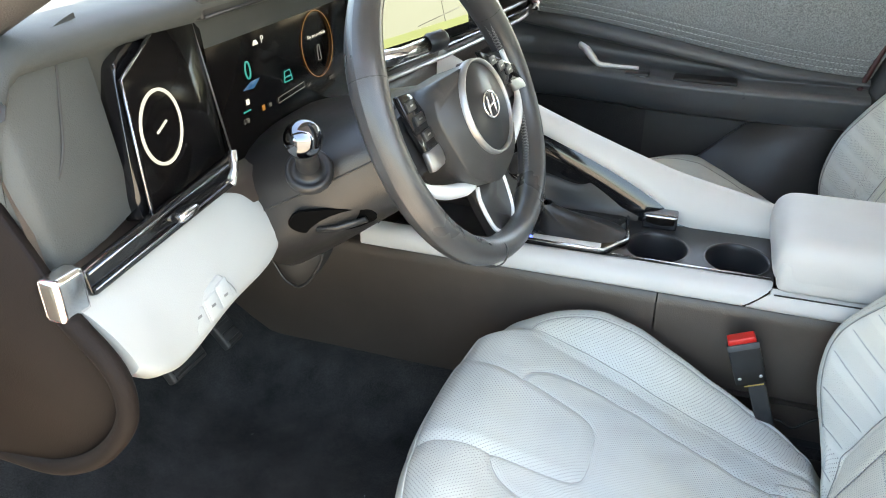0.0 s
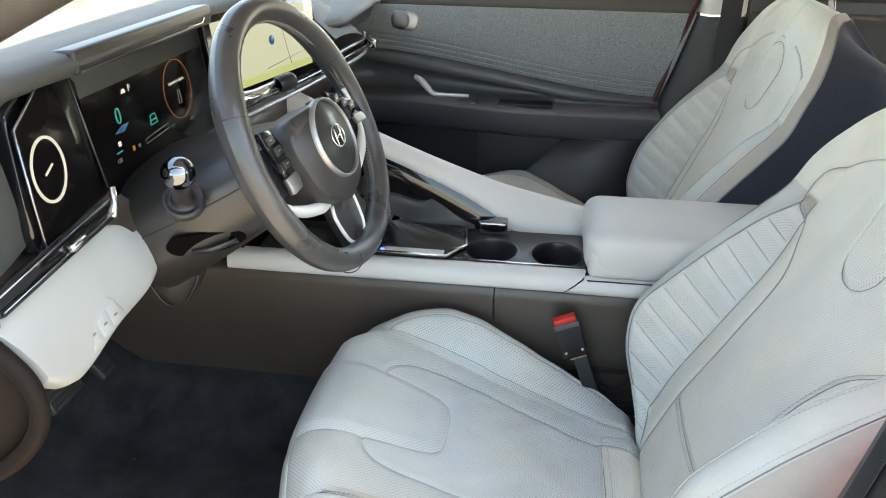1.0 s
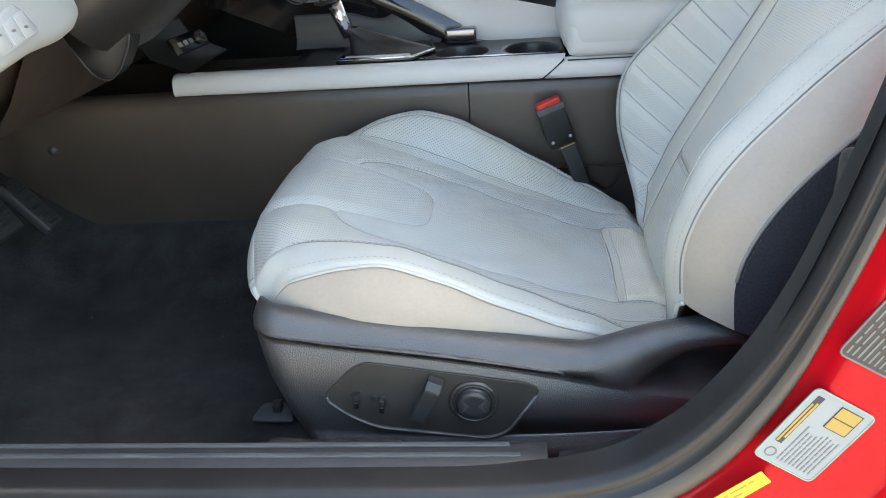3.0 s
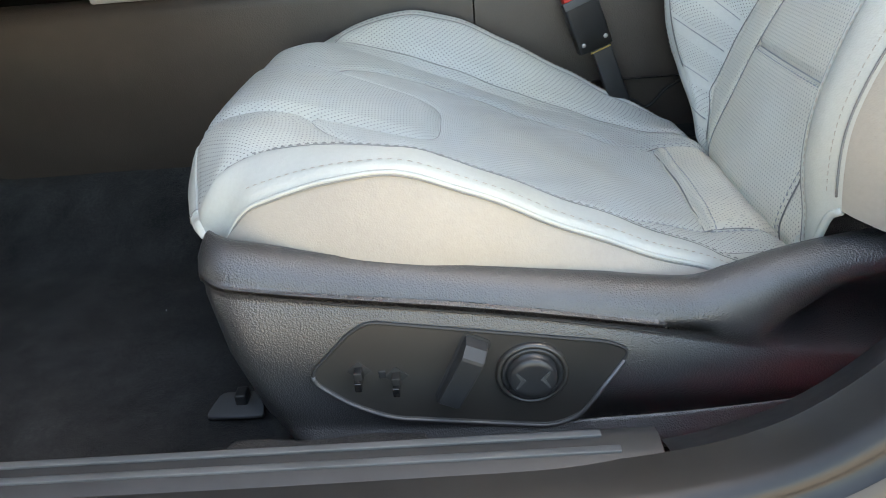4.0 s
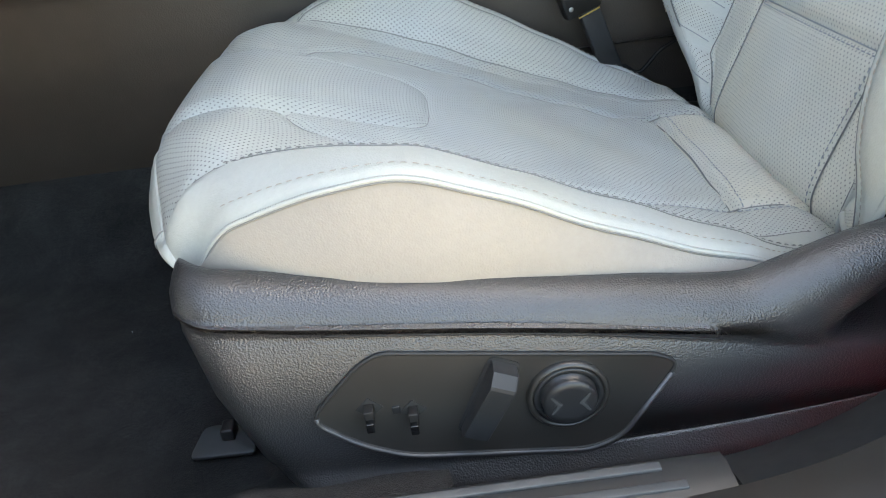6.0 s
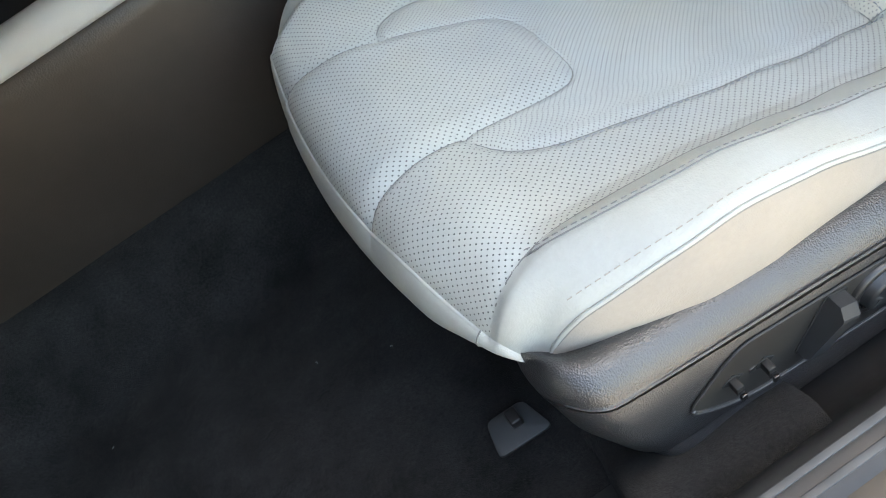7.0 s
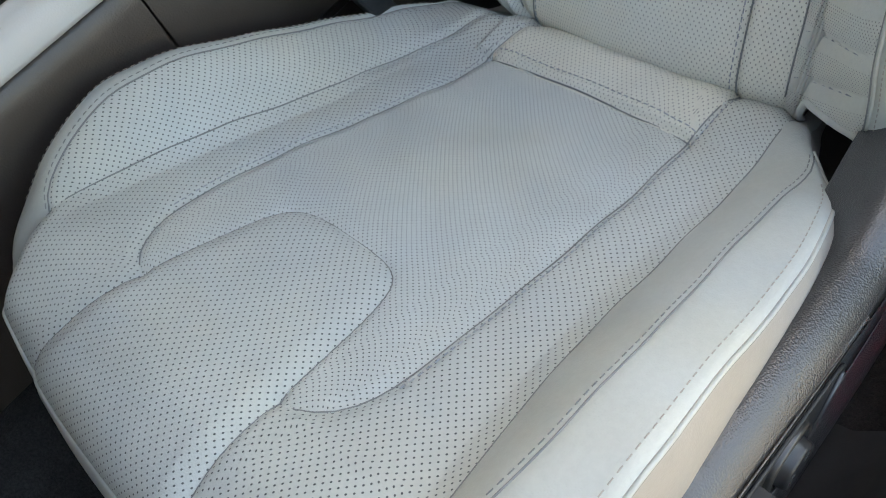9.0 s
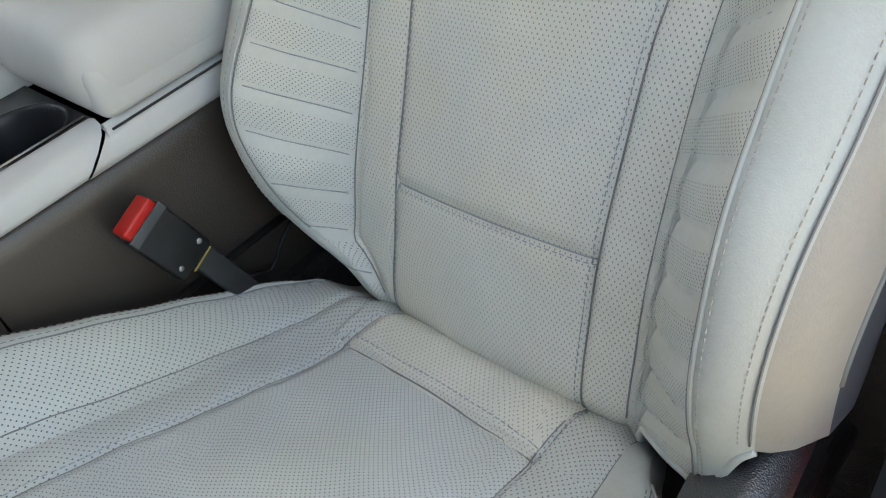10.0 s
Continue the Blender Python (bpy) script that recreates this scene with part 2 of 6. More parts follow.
def sheet(name, P, material, parent=None, label="", uv=None, keep=None, close_u=False):
    """A mesh from a grid of places P[i][j]; keep: which faces; uv: metres along the cover."""
    P = np.asarray(P, float)
    ni, nj = P.shape[:2]
    idx = np.arange(ni * nj).reshape(ni, nj)
    if close_u:
        idx = np.vstack([idx, idx[:1]])
        ni += 1
    quads = np.stack([idx[:-1, :-1], idx[1:, :-1], idx[1:, 1:], idx[:-1, 1:]], -1).reshape(-1, 4)
    if keep is not None:
        quads = quads[np.asarray(keep).ravel()]
    used, inv = np.unique(quads, return_inverse=True)
    me = bpy.data.meshes.new(name)
    me.from_pydata(P.reshape(-1, 3)[used].tolist(), [], inv.reshape(-1, 4).tolist())
    if uv is not None:
        layer = me.uv_layers.new(name="UVMap")
        flat = np.asarray(uv, float).reshape(-1, 2)[quads.ravel()]
        layer.data.foreach_set("uv", flat.ravel())
    for p in me.polygons:
        p.use_smooth = True
    me.materials.append(material)
    ob = new(name, me)
    attach(ob, parent)
    return tagged(ob, label) if label else ob


def add_box(bm, lo, hi, bevel=0.0, seg=2, m=None):
    lo, hi = Vector(lo), Vector(hi)
    made = bmesh.ops.create_cube(bm, size=1.0, matrix=(m or Matrix.Identity(4)) @ Matrix.Translation((lo + hi) / 2) @ Matrix.Diagonal((*(hi - lo), 1)))
    if bevel:
        edges = list({e for v in made["verts"] for e in v.link_edges})
        bmesh.ops.bevel(bm, geom=edges, offset=bevel, segments=seg, profile=0.6, affect="EDGES")
    return bm


def box(lo, hi, bevel=0.003, seg=2, m=None):
    return add_box(bmesh.new(), lo, hi, bevel, seg, m)


def add_lathe(bm, profile, m=None, seg=32):
    """Turns (radius, height) round z, then places it by m."""
    m = m or Matrix.Identity(4)
    rings = []
    for r, z in profile:
        if r < 1e-6:
            rings.append([bm.verts.new(m @ Vector((0, 0, z)))])
        else:
            rings.append([bm.verts.new(m @ Vector((r * math.cos(2 * math.pi * k / seg), r * math.sin(2 * math.pi * k / seg), z))) for k in range(seg)])
    for a, b in zip(rings, rings[1:]):
        for k in range(seg):
            q = [a[k % len(a)], a[(k + 1) % len(a)], b[(k + 1) % len(b)], b[k % len(b)]]
            q = list(dict.fromkeys(q))
            if len(q) > 2:
                bm.faces.new(q)
    return bm


def lathe(profile, m=None, seg=32):
    return add_lathe(bmesh.new(), profile, m, seg)


def add_tube(bm, pts, r, seg=8, closed=False, flat=1.0, up=None):
    """A round or flattened bar along a line of places; r: one radius or one for each place."""
    pts = [Vector(p) for p in pts]
    n = len(pts)
    rings = []
    ref = Vector(up) if up else None
    for i, p in enumerate(pts):
        a = pts[(i - 1) % n] if (i or closed) else p
        b = pts[(i + 1) % n] if (i < n - 1 or closed) else p
        t = (b - a).normalized()
        if ref is None:
            ref = t.orthogonal()
        s = t.cross(ref)
        s = s.normalized() if s.length > 1e-6 else t.orthogonal().normalized()
        u = s.cross(t).normalized()
        if up is None:
            ref = u
        rr = r[i] if isinstance(r, (list, tuple)) else r
        rings.append([bm.verts.new(p + s * rr * math.cos(2 * math.pi * k / seg) + u * rr * flat * math.sin(2 * math.pi * k / seg)) for k in range(seg)])
    for i in range(n if closed else n - 1):
        a, b = rings[i], rings[(i + 1) % n]
        for k in range(seg):
            bm.faces.new((a[k], a[(k + 1) % seg], b[(k + 1) % seg], b[k]))
    if not closed:
        bm.faces.new(rings[0][::-1])
        bm.faces.new(rings[-1])
    return bm


def tube(pts, r, seg=8, closed=False, flat=1.0, up=None):
    return add_tube(bmesh.new(), pts, r, seg, closed, flat, up)


def add_prism(bm, outline, m, depth, bevel=0.0, seg=2):
    """An outline in the xy plane of m, raised by depth along its z, with rounded upper edges."""
    base = [bm.verts.new(m @ Vector((x, y, 0))) for x, y in outline]
    top = [bm.verts.new(m @ Vector((x, y, depth))) for x, y in outline]
    bm.faces.new(base[::-1])
    f = bm.faces.new(top)
    k = len(base)
    for i in range(k):
        bm.faces.new((base[i], base[(i + 1) % k], top[(i + 1) % k], top[i]))
    if bevel:
        bmesh.ops.bevel(bm, geom=list(f.edges), offset=bevel, segments=seg, profile=0.5, affect="EDGES")
    bmesh.ops.recalc_face_normals(bm, faces=bm.faces[:])
    return bm


def prism(outline, m, depth, bevel=0.0, seg=2):
    return add_prism(bmesh.new(), outline, m, depth, bevel, seg)


def frame_of(origin, x, z):
    """A matrix from an origin, its x direction and its z direction."""
    z = Vector(z).normalized()
    x = (Vector(x) - z * z.dot(Vector(x))).normalized()
    y = z.cross(x)
    return Matrix.Translation(origin) @ Matrix((x, y, z)).transposed().to_4x4()


def rounded(points, r, seg=5):
    """A polygon with rounded corners."""
    out, n = [], len(points)
    for i in range(n):
        p, a, b = Vector(points[i]), Vector(points[i - 1]), Vector(points[(i + 1) % n])
        u, v = (a - p), (b - p)
        k = min(r, u.length * 0.45, v.length * 0.45)
        s, e = p + u.normalized() * k, p + v.normalized() * k
        for j in range(seg + 1):
            t = j / seg
            out.append(tuple(s * (1 - t) ** 2 + p * 2 * t * (1 - t) + e * t * t))
    return out


def spline(points, n):
    """A smooth line of n places through the given ones."""
    p = np.array(points, float)
    t = np.r_[0, np.cumsum(np.maximum(np.linalg.norm(np.diff(p, axis=0), axis=1), 1e-9))]
    q = np.vstack([2 * p[0] - p[1], p, 2 * p[-1] - p[-2]])
    tt = np.r_[2 * t[0] - t[1], t, 2 * t[-1] - t[-2]]
    out = []
    for s in np.linspace(0, t[-1], n):
        i = min(max(np.searchsorted(t, s, "right") - 1, 0), len(p) - 2)
        h = t[i + 1] - t[i]
        w = (s - t[i]) / h
        m0 = (q[i + 2] - q[i]) / (tt[i + 2] - tt[i]) * h
        m1 = (q[i + 3] - q[i + 1]) / (tt[i + 3] - tt[i + 1]) * h
        out.append((2 * w**3 - 3 * w**2 + 1) * q[i + 1] + (w**3 - 2 * w**2 + w) * m0 + (3 * w**2 - 2 * w**3) * q[i + 2] + (w**3 - w**2) * m1)
    return np.array(out)


def curve1(xs, zs):
    """A smooth function through pairs."""
    line = spline(list(zip(xs, zs)), 200)
    return lambda v: np.interp(v, line[:, 0], line[:, 1])


def smooth01(a, b, v):
    t = np.clip((np.asarray(v, float) - a) / (b - a), 0, 1)
    return t * t * (3 - 2 * t)


def polydist(X, Y, pts):
    """Distance of grid places from a line in their plane."""
    best = np.full(X.shape, 1e9)
    for (ax, ay), (bx, by) in zip(pts[:-1], pts[1:]):
        dx, dy = bx - ax, by - ay
        L = dx * dx + dy * dy + 1e-12
        t = np.clip(((X - ax) * dx + (Y - ay) * dy) / L, 0, 1)
        best = np.minimum(best, np.hypot(X - ax - t * dx, Y - ay - t * dy))
    return best


def inside(X, Y, poly):
    r = np.zeros(X.shape, bool)
    n = len(poly)
    for i in range(n):
        (x1, y1), (x2, y2) = poly[i], poly[(i + 1) % n]
        c = (Y < y1) != (Y < y2)
        r ^= c & (X < (x2 - x1) * (Y - y1) / ((y2 - y1) if y2 != y1 else 1e-12) + x1)
    return r


def stitches(name, line, normal, parent, length=0.0042, gap=0.0022, r=0.00055, material=None, lift=0.0004):
    """Single threads along a seam, joined into one part."""
    bm = bmesh.new()
    line = np.asarray(line, float)
    cum = np.r_[0, np.cumsum(np.linalg.norm(np.diff(line, axis=0), axis=1))]
    at = lambda s: Vector([np.interp(s, cum, line[:, k]) for k in range(3)])
    s = 0.0
    nv = Vector(normal)
    while s + length < cum[-1]:
        a, b = at(s), at(s + length)
        t = (b - a).normalized()
        side = t.cross(nv).normalized() * r
        top = nv * (lift + r)
        v = [bm.verts.new(p) for p in (a + side, a - side, b - side, b + side, a * 0.75 + b * 0.25 + top, a * 0.25 + b * 0.75 + top)]
        for f in ((0, 1, 4), (1, 2, 5, 4), (2, 3, 5), (3, 0, 4, 5)):
            bm.faces.new([v[k] for k in f])
        s += length + gap
    return tagged(part(name, bm, material or M_THREAD, parent, smooth=False), kind="stuff")


def bars(bm, m, rows, width, height, rng, depth=0.0003, fill=0.5):
    """Plain bars in place of small print, on the xy plane of m."""
    for i in range(rows):
        y, x = height * (0.5 - (i + 0.5) / rows), -width / 2
        end = width / 2 - rng.random() * width * 0.25
        while x < end:
            w = min(rng.uniform(0.05, 0.22) * width, end - x)
            add_box(bm, (x, y - height / rows * fill / 2, 0), (x + w, y + height / rows * fill / 2, depth), 0, m=m)
            x += w + width * 0.025
    return bm


# ---- ground, floor and body shell ----
ground = part("ground", box((-400, -400, -0.60), (400, 400, -0.36), 0), M_GROUND, None, smooth=False)
tagged(ground, "sunlit pale pavement round the car", "ground", kind="structure")


def floor_z(x, y):
    z = 0.030 + 0.092 * smooth01(0.13, 0.265, y)
    z = z + np.maximum(0, -0.62 - x) * 0.75
    return z + 0.02 * smooth01(-0.2, -0.30, y)


gx, gy = np.meshgrid(np.linspace(-0.95, 1.9, 150), np.linspace(-0.355, 1.06, 90), indexing="ij")
gz = np.where(gy < 0.36, floor_z(gx, gy), floor_z(gx, 0.72 - gy))
gz = gz + 0.0015 * np.sin(gx * 31 + 2 * np.sin(gy * 23)) * np.sin(gy * 37)
floor = sheet("floor", np.stack([gx, gy, gz], -1), M_CARPET)
tagged(floor, "black carpet on the cabin floor", "floor", kind="structure")

flap = []
for x in np.linspace(-0.148, -0.006, 22):
    row = []
    for w in np.linspace(0, 1, 14):
        y = -0.205 - 0.130 * w
        row.append((x - 0.012 * w + 0.002 * math.sin(w * 9), y, 0.050 + 0.062 * float(smooth01(0.05, 0.85, w)) + 0.0015 * math.sin(x * 70 + y * 50)))
    flap.append([(x, -0.200, 0.030)] + row)
flap = [[(q[0] - 0.006, q[1], 0.03) for q in flap[0]]] + flap + [[(q[0] + 0.008, q[1], 0.03) for q in flap[-1]]]
sheet("sill_carpet", flap, M_CARPET, floor, "short-pile carpet rising to the sill")
# headliner and roof, out of view; their edges are set to block sun
rows = []
for x in np.linspace(-0.36, 1.75, 18):
    near = -0.18 - 0.09 * float(smooth01(0.10, -0.15, x))
    rows.append([(x, y, 1.10 - 0.10 * ((x - 0.6) / 1.2) ** 2 - 0.06 * abs((y - 0.43) / 0.62) ** 3) for y in np.linspace(near, 1.10, 15)])
rows = np.array(rows)
ceiling = sheet("ceiling", rows, M_HEADLINER)
tagged(ceiling, "unseen pale cloth headliner under the roof, blocking light from above", "ceiling", kind="structure")
outer = rows + np.array([0, 0, 0.05])
outer[:, 0, 1] -= 0.04
outer[:, -1, 1] += 0.04
roof = sheet("roof", outer, M_RED)
tagged(roof, "unseen red car roof, shaped to keep sun off the cabin", "roof", kind="structure")

rear_wall = part("wall_rear", box((1.85, -0.36, 0.03), (1.92, 1.08, 0.85), 0.01), M_SMOOTHBLK)
tagged(rear_wall, "dark parcel shelf and rear bulkhead", "wall", kind="structure")
front_wall = part("wall_front", box((-1.00, -0.36, 0.2), (-0.94, 1.08, 0.80), 0.01), M_SMOOTHBLK)
tagged(front_wall, "dark bulkhead behind the pedals", "wall", kind="structure")

kick = part("wall_kick", box((-1.0, 1.04, 0.0), (-0.50, 1.09, 0.74), 0.01), M_SMOOTHBLK)
tagged(kick, "dark kick panel ahead of the passenger door", "wall", kind="structure")


# driver's side opening: sill, seal, painted body side
def body_side():
    # the edge of the door opening: along the sill, then up the centre pillar
    ring = [(-0.95, -0.40, 0.135), (-0.45, -0.40, 0.135), (0.0, -0.40, 0.135), (0.12, -0.40, 0.139), (0.198, -0.40, 0.158), (0.250, -0.40, 0.197), (0.292, -0.40, 0.258), (0.322, -0.40, 0.330), (0.352, -0.398, 0.43), (0.385, -0.39, 0.56), (0.43, -0.375, 0.76), (0.47, -0.345, 0.98), (0.48, -0.33, 1.06)]
    line = spline(ring, 160)
    side = thing("body_side", "red painted body side with black sill trim at the open door", "car body", (0.1, -0.42, -0.3), kind="structure")
    tang = np.gradient(line, axis=0)
    tang /= np.linalg.norm(tang, axis=1, keepdims=True)
    # out: away from the opening, within the body side
    out = np.stack([tang[:, 2], 0 * tang[:, 0], -tang[:, 0]], -1)
    out /= np.linalg.norm(out, axis=1, keepdims=True)
    back = np.array([0, -1.0, 0])

    # the seal narrows up the pillar
    slim = smooth01(0.15, 0.36, line[:, 2])[:, None]

    def across(a, b):
        near = 1 - smooth01(0.034, 0.075, np.array(a))
        return line + out * (a + near * slim * (0.46 * a + 0.006 - a)) + back * b

    def strip(name, prof, mat, label="", lo=0, hi=None):
        rows = []
        for a, b in prof:
            rows.append(across(a, b)[lo:hi])
        return sheet(name, np.transpose(np.array(rows), (1, 0, 2)), mat, side, label)

    # red jamb step, outward of the seal
    strip("door_jamb", [(0.030, -0.03), (0.032, 0.0), (0.034, 0.012), (0.038, 0.017), (0.043, 0.0185), (0.046, 0.026), (0.050, 0.0325), (0.056, 0.0335), (0.128, 0.0335), (0.133, 0.036), (0.138, 0.046), (0.143, 0.0475), (0.160, 0.048), (0.165, 0.0505), (0.170, 0.063), (0.18, 0.068), (0.32, 0.078), (0.36, 0.04)], M_RED, "glossy red painted door jamb")
    seal = strip("door_seal", [(0.031, -0.02), (0.034, 0.004), (0.032, 0.016), (0.026, 0.022), (0.018, 0.023), (0.011, 0.018), (0.009, 0.010), (0.003, 0.012), (-0.004, 0.010), (-0.008, 0.0), (-0.006, -0.03)], M_SEAL, "black rubber door seal")
    rows = []
    for a, b in ((0.0325, 0.0175), (0.0280, 0.0230), (0.0225, 0.0250), (0.0160, 0.0242), (0.0112, 0.0192)):
        rows.append(across(a, b))
    sheet("seal_lip", np.transpose(np.array(rows), (1, 0, 2)), M_BRONZE, seal, "dusty face of the seal with a brown reflection in its colour")
    return side, line, out


SIDE, JAMB, JOUT = body_side()

sill = thing("sill_trim", "black plastic sill trim with a ribbed scuff strip", "sill trim", (-0.3, -0.36, 0.1), kind="structure")
prof = [(-0.255, 0.045), (-0.300, 0.060), (-0.325, 0.100), (-0.335, 0.132), (-0.342, 0.143), (-0.352, 0.146), (-0.368, 0.145), (-0.380, 0.138), (-0.392, 0.128), (-0.402, 0.112)]
rows = []
for x in np.linspace(-0.95, 0.135, 60):
    rows.append([(x, y, z) for y, z in prof])
scuff = sheet("scuff_plate", rows, M_RUBBER, sill, "scuffed black sill cover")
part("scuff_strip", box((-0.9, -0.353, 0.1455), (0.10, -0.3475, 0.148), 0.0008), M_RAILCAP, scuff)
part("scuff_strip", box((-0.9, -0.3665, 0.1445), (0.11, -0.361, 0.147), 0.0008), M_RAILCAP, scuff)
sel = slice(int(np.argmax(JAMB[:, 0] > 0.137)), None)
rows = [(JAMB + JOUT * a + np.array([0, b, 0]))[sel] for a, b in ((0.0, 0.004), (0.004, 0.012), (0.010, 0.03), (0.022, 0.06), (0.04, 0.09))]
sheet("pillar_foot_trim", np.transpose(np.array(rows), (1, 0, 2)), M_RUBBER, sill, "black lower pillar trim")

foot_trim = part("pillar_trim_foot", box((0.37, -0.345, 0.05), (0.475, -0.312, 0.42), 0.010, 3), M_DARK)
tagged(foot_trim, "dark plastic trim at the foot of the pillar", "trim", kind="structure")
pillar = part("pillar_trim_lower", box((0.47, -0.35, 0.05), (0.62, -0.30, 0.72), 0.012, 3), M_DARK)
tagged(pillar, "dark plastic centre pillar trim", "pillar trim", kind="structure")


def open_door():
    """The driver's door, swung wide open ahead of the seat; unseen, it blocks front light."""
    m = pose(-0.72, -0.45, 0, 0, 0, -76)
    d = thing("door_driver", "unseen open driver's door with dark inner panel, blocking front light", "car door", (-0.72, -0.45, -0.1), kind="structure")
    part("door_skin", box((0.0, -0.09, -0.12), (1.08, -0.03, 0.74), 0.02, 3, m=m), M_RED, d)
    part("inner_panel", box((0.02, -0.03, -0.08), (1.06, 0.03, 0.72), 0.015, 3, m=m), M_SMOOTHBLK, d)
    part("armrest", box((0.25, 0.025, 0.40), (0.95, 0.075, 0.47), 0.02, 3, m=m), M_DASH, d)
    part("window_frame", tube([m @ Vector(p) for p in ((0.05, -0.03, 0.74), (0.55, -0.03, 1.02), (1.05, -0.03, 1.06), (1.08, -0.03, 0.74))], 0.02, 8), M_RUBBER, d)


open_door()


# ---- front seats ----
cush_mid = curve1([-0.215, -0.2, -0.185, -0.17, -0.14, -0.106, -0.05, 0, 0.05, 0.1, 0.15, 0.2, 0.234, 0.27, 0.31, 0.36],
                  [0.260, 0.277, 0.285, 0.289, 0.2905, 0.2815, 0.262, 0.243, 0.223, 0.203, 0.185, 0.169, 0.160, 0.161, 0.160, 0.147])
# the outer edge of the top, and the crest of the bolster, on the door side and inboard
edge_door = curve1([-0.215, -0.17, -0.147, -0.123, -0.106, -0.088, -0.07, -0.053, -0.037, -0.021, -0.005, 0.01, 0.026, 0.042, 0.076, 0.11, 0.146, 0.2, 0.25, 0.36],
                   [0.215, 0.235, 0.252, 0.271, 0.2785, 0.285, 0.2905, 0.2940, 0.2960, 0.2955, 0.2920, 0.2860, 0.2785, 0.2705, 0.253, 0.236, 0.219, 0.194, 0.166, 0.137])
edge_in = curve1([-0.215, -0.17, -0.136, -0.09, -0.033, 0.01, 0.047, 0.096, 0.159, 0.225, 0.26, 0.294, 0.36],
                 [0.225, 0.252, 0.272, 0.293, 0.302, 0.294, 0.279, 0.252, 0.216, 0.180, 0.164, 0.150, 0.128])
crest_door = curve1([-0.215, -0.17, -0.15, -0.125, -0.09, -0.055, -0.02, 0.013, 0.047, 0.082, 0.117, 0.154, 0.19, 0.23, 0.28, 0.36],
                    [0.238, 0.266, 0.282, 0.293, 0.300, 0.301, 0.297, 0.287, 0.271, 0.253, 0.236, 0.217, 0.199, 0.181, 0.162, 0.14])
crest_in = curve1([-0.215, -0.17, -0.136, -0.09, -0.033, 0.01, 0.047, 0.096, 0.159, 0.225, 0.294, 0.36],
                  [0.238, 0.262, 0.283, 0.301, 0.309, 0.301, 0.286, 0.259, 0.223, 0.185, 0.156, 0.13])
half_edge_door = curve1([-0.215, -0.17, -0.147, -0.123, -0.106, -0.088, -0.07, -0.053, -0.037, -0.005, 0.01, 0.042, 0.076, 0.11, 0.146, 0.19, 0.215, 0.235, 0.25, 0.262, 0.28, 0.30, 0.36],
                        [0.222, 0.229, 0.234, 0.242, 0.2465, 0.2505, 0.254, 0.2565, 0.2575, 0.2575, 0.256, 0.253, 0.251, 0.2485, 0.2445, 0.236, 0.2285, 0.216, 0.203, 0.192, 0.182, 0.176, 0.17])
half_edge_in = curve1([-0.215, -0.17, -0.15, -0.119, -0.066, -0.02, 0.037, 0.1, 0.168, 0.228, 0.25, 0.264, 0.29, 0.316, 0.36],
                      [0.205, 0.216, 0.220, 0.226, 0.233, 0.237, 0.233, 0.226, 0.220, 0.214, 0.205, 0.196, 0.182, 0.172, 0.16])
PAD = [(-0.21, -0.099), (-0.19, -0.0885), (-0.165, -0.0825), (-0.135, -0.079), (-0.106, -0.0765), (-0.06, -0.070), (-0.025, -0.063), (-0.007, -0.055), (0.001, -0.042), (0.004, -0.02)]
PAD = [tuple(p) for p in spline(PAD, 40)]
PAD = [(x, y - 0.001) for x, y in PAD + [(x, -y) for x, y in PAD[::-1]]]
WING_DOOR = [tuple(p) for p in spline([(-0.106, -0.0775), (-0.100, -0.094), (-0.083, -0.111), (-0.058, -0.119), (0.0, -0.120), (0.1, -0.116), (0.235, -0.111), (0.32, -0.115)], 40)]
WING_IN = [tuple(p) for p in spline([(-0.106, 0.0755), (-0.100, 0.092), (-0.083, 0.108), (-0.058, 0.117), (0.0, 0.120), (0.1, 0.114), (0.169, 0.104), (0.237, 0.096), (0.32, 0.078)], 40)]
INNER_DOOR = [tuple(p) for p in spline([(-0.20, -0.214), (-0.174, -0.208), (-0.152, -0.204), (-0.122, -0.199), (-0.07, -0.192), (-0.01, -0.183), (0.055, -0.176), (0.125, -0.172), (0.188, -0.169), (0.246, -0.165), (0.288, -0.163), (0.34, -0.160)], 40)]
INNER_IN = [tuple(p) for p in spline([(-0.20, 0.199), (-0.15, 0.189), (-0.117, 0.183), (-0.07, 0.177), (-0.01, 0.172), (0.06, 0.166), (0.137, 0.160), (0.2, 0.156), (0.275, 0.138), (0.34, 0.118)], 40)]
RIDGE_DOOR = [tuple(p) for p in spline([(-0.127, -0.200), (-0.107, -0.207), (-0.07, -0.2155), (-0.03, -0.2195), (0.015, -0.219), (0.075, -0.2145), (0.14, -0.208), (0.195, -0.205), (0.238, -0.203), (0.256, -0.196)], 40)]
RIDGE_IN = [tuple(p) for p in spline([(-0.119, 0.184), (-0.106, 0.195), (-0.08, 0.204), (-0.05, 0.209), (0.0, 0.211), (0.05, 0.2105), (0.11, 0.2095), (0.175, 0.2065), (0.235, 0.203), (0.262, 0.193), (0.285, 0.180)], 40)]
TUCK = [(0.235, -0.111), (0.239, -0.007), (0.237, 0.096)]


def along(line, x):
    """How far from the middle a seam runs at each x."""
    return np.interp(x, [p[0] for p in line], [abs(p[1]) for p in line])


def cushion_half(x, y):
    return np.where(np.asarray(y) < 0, half_edge_door(x), half_edge_in(x))


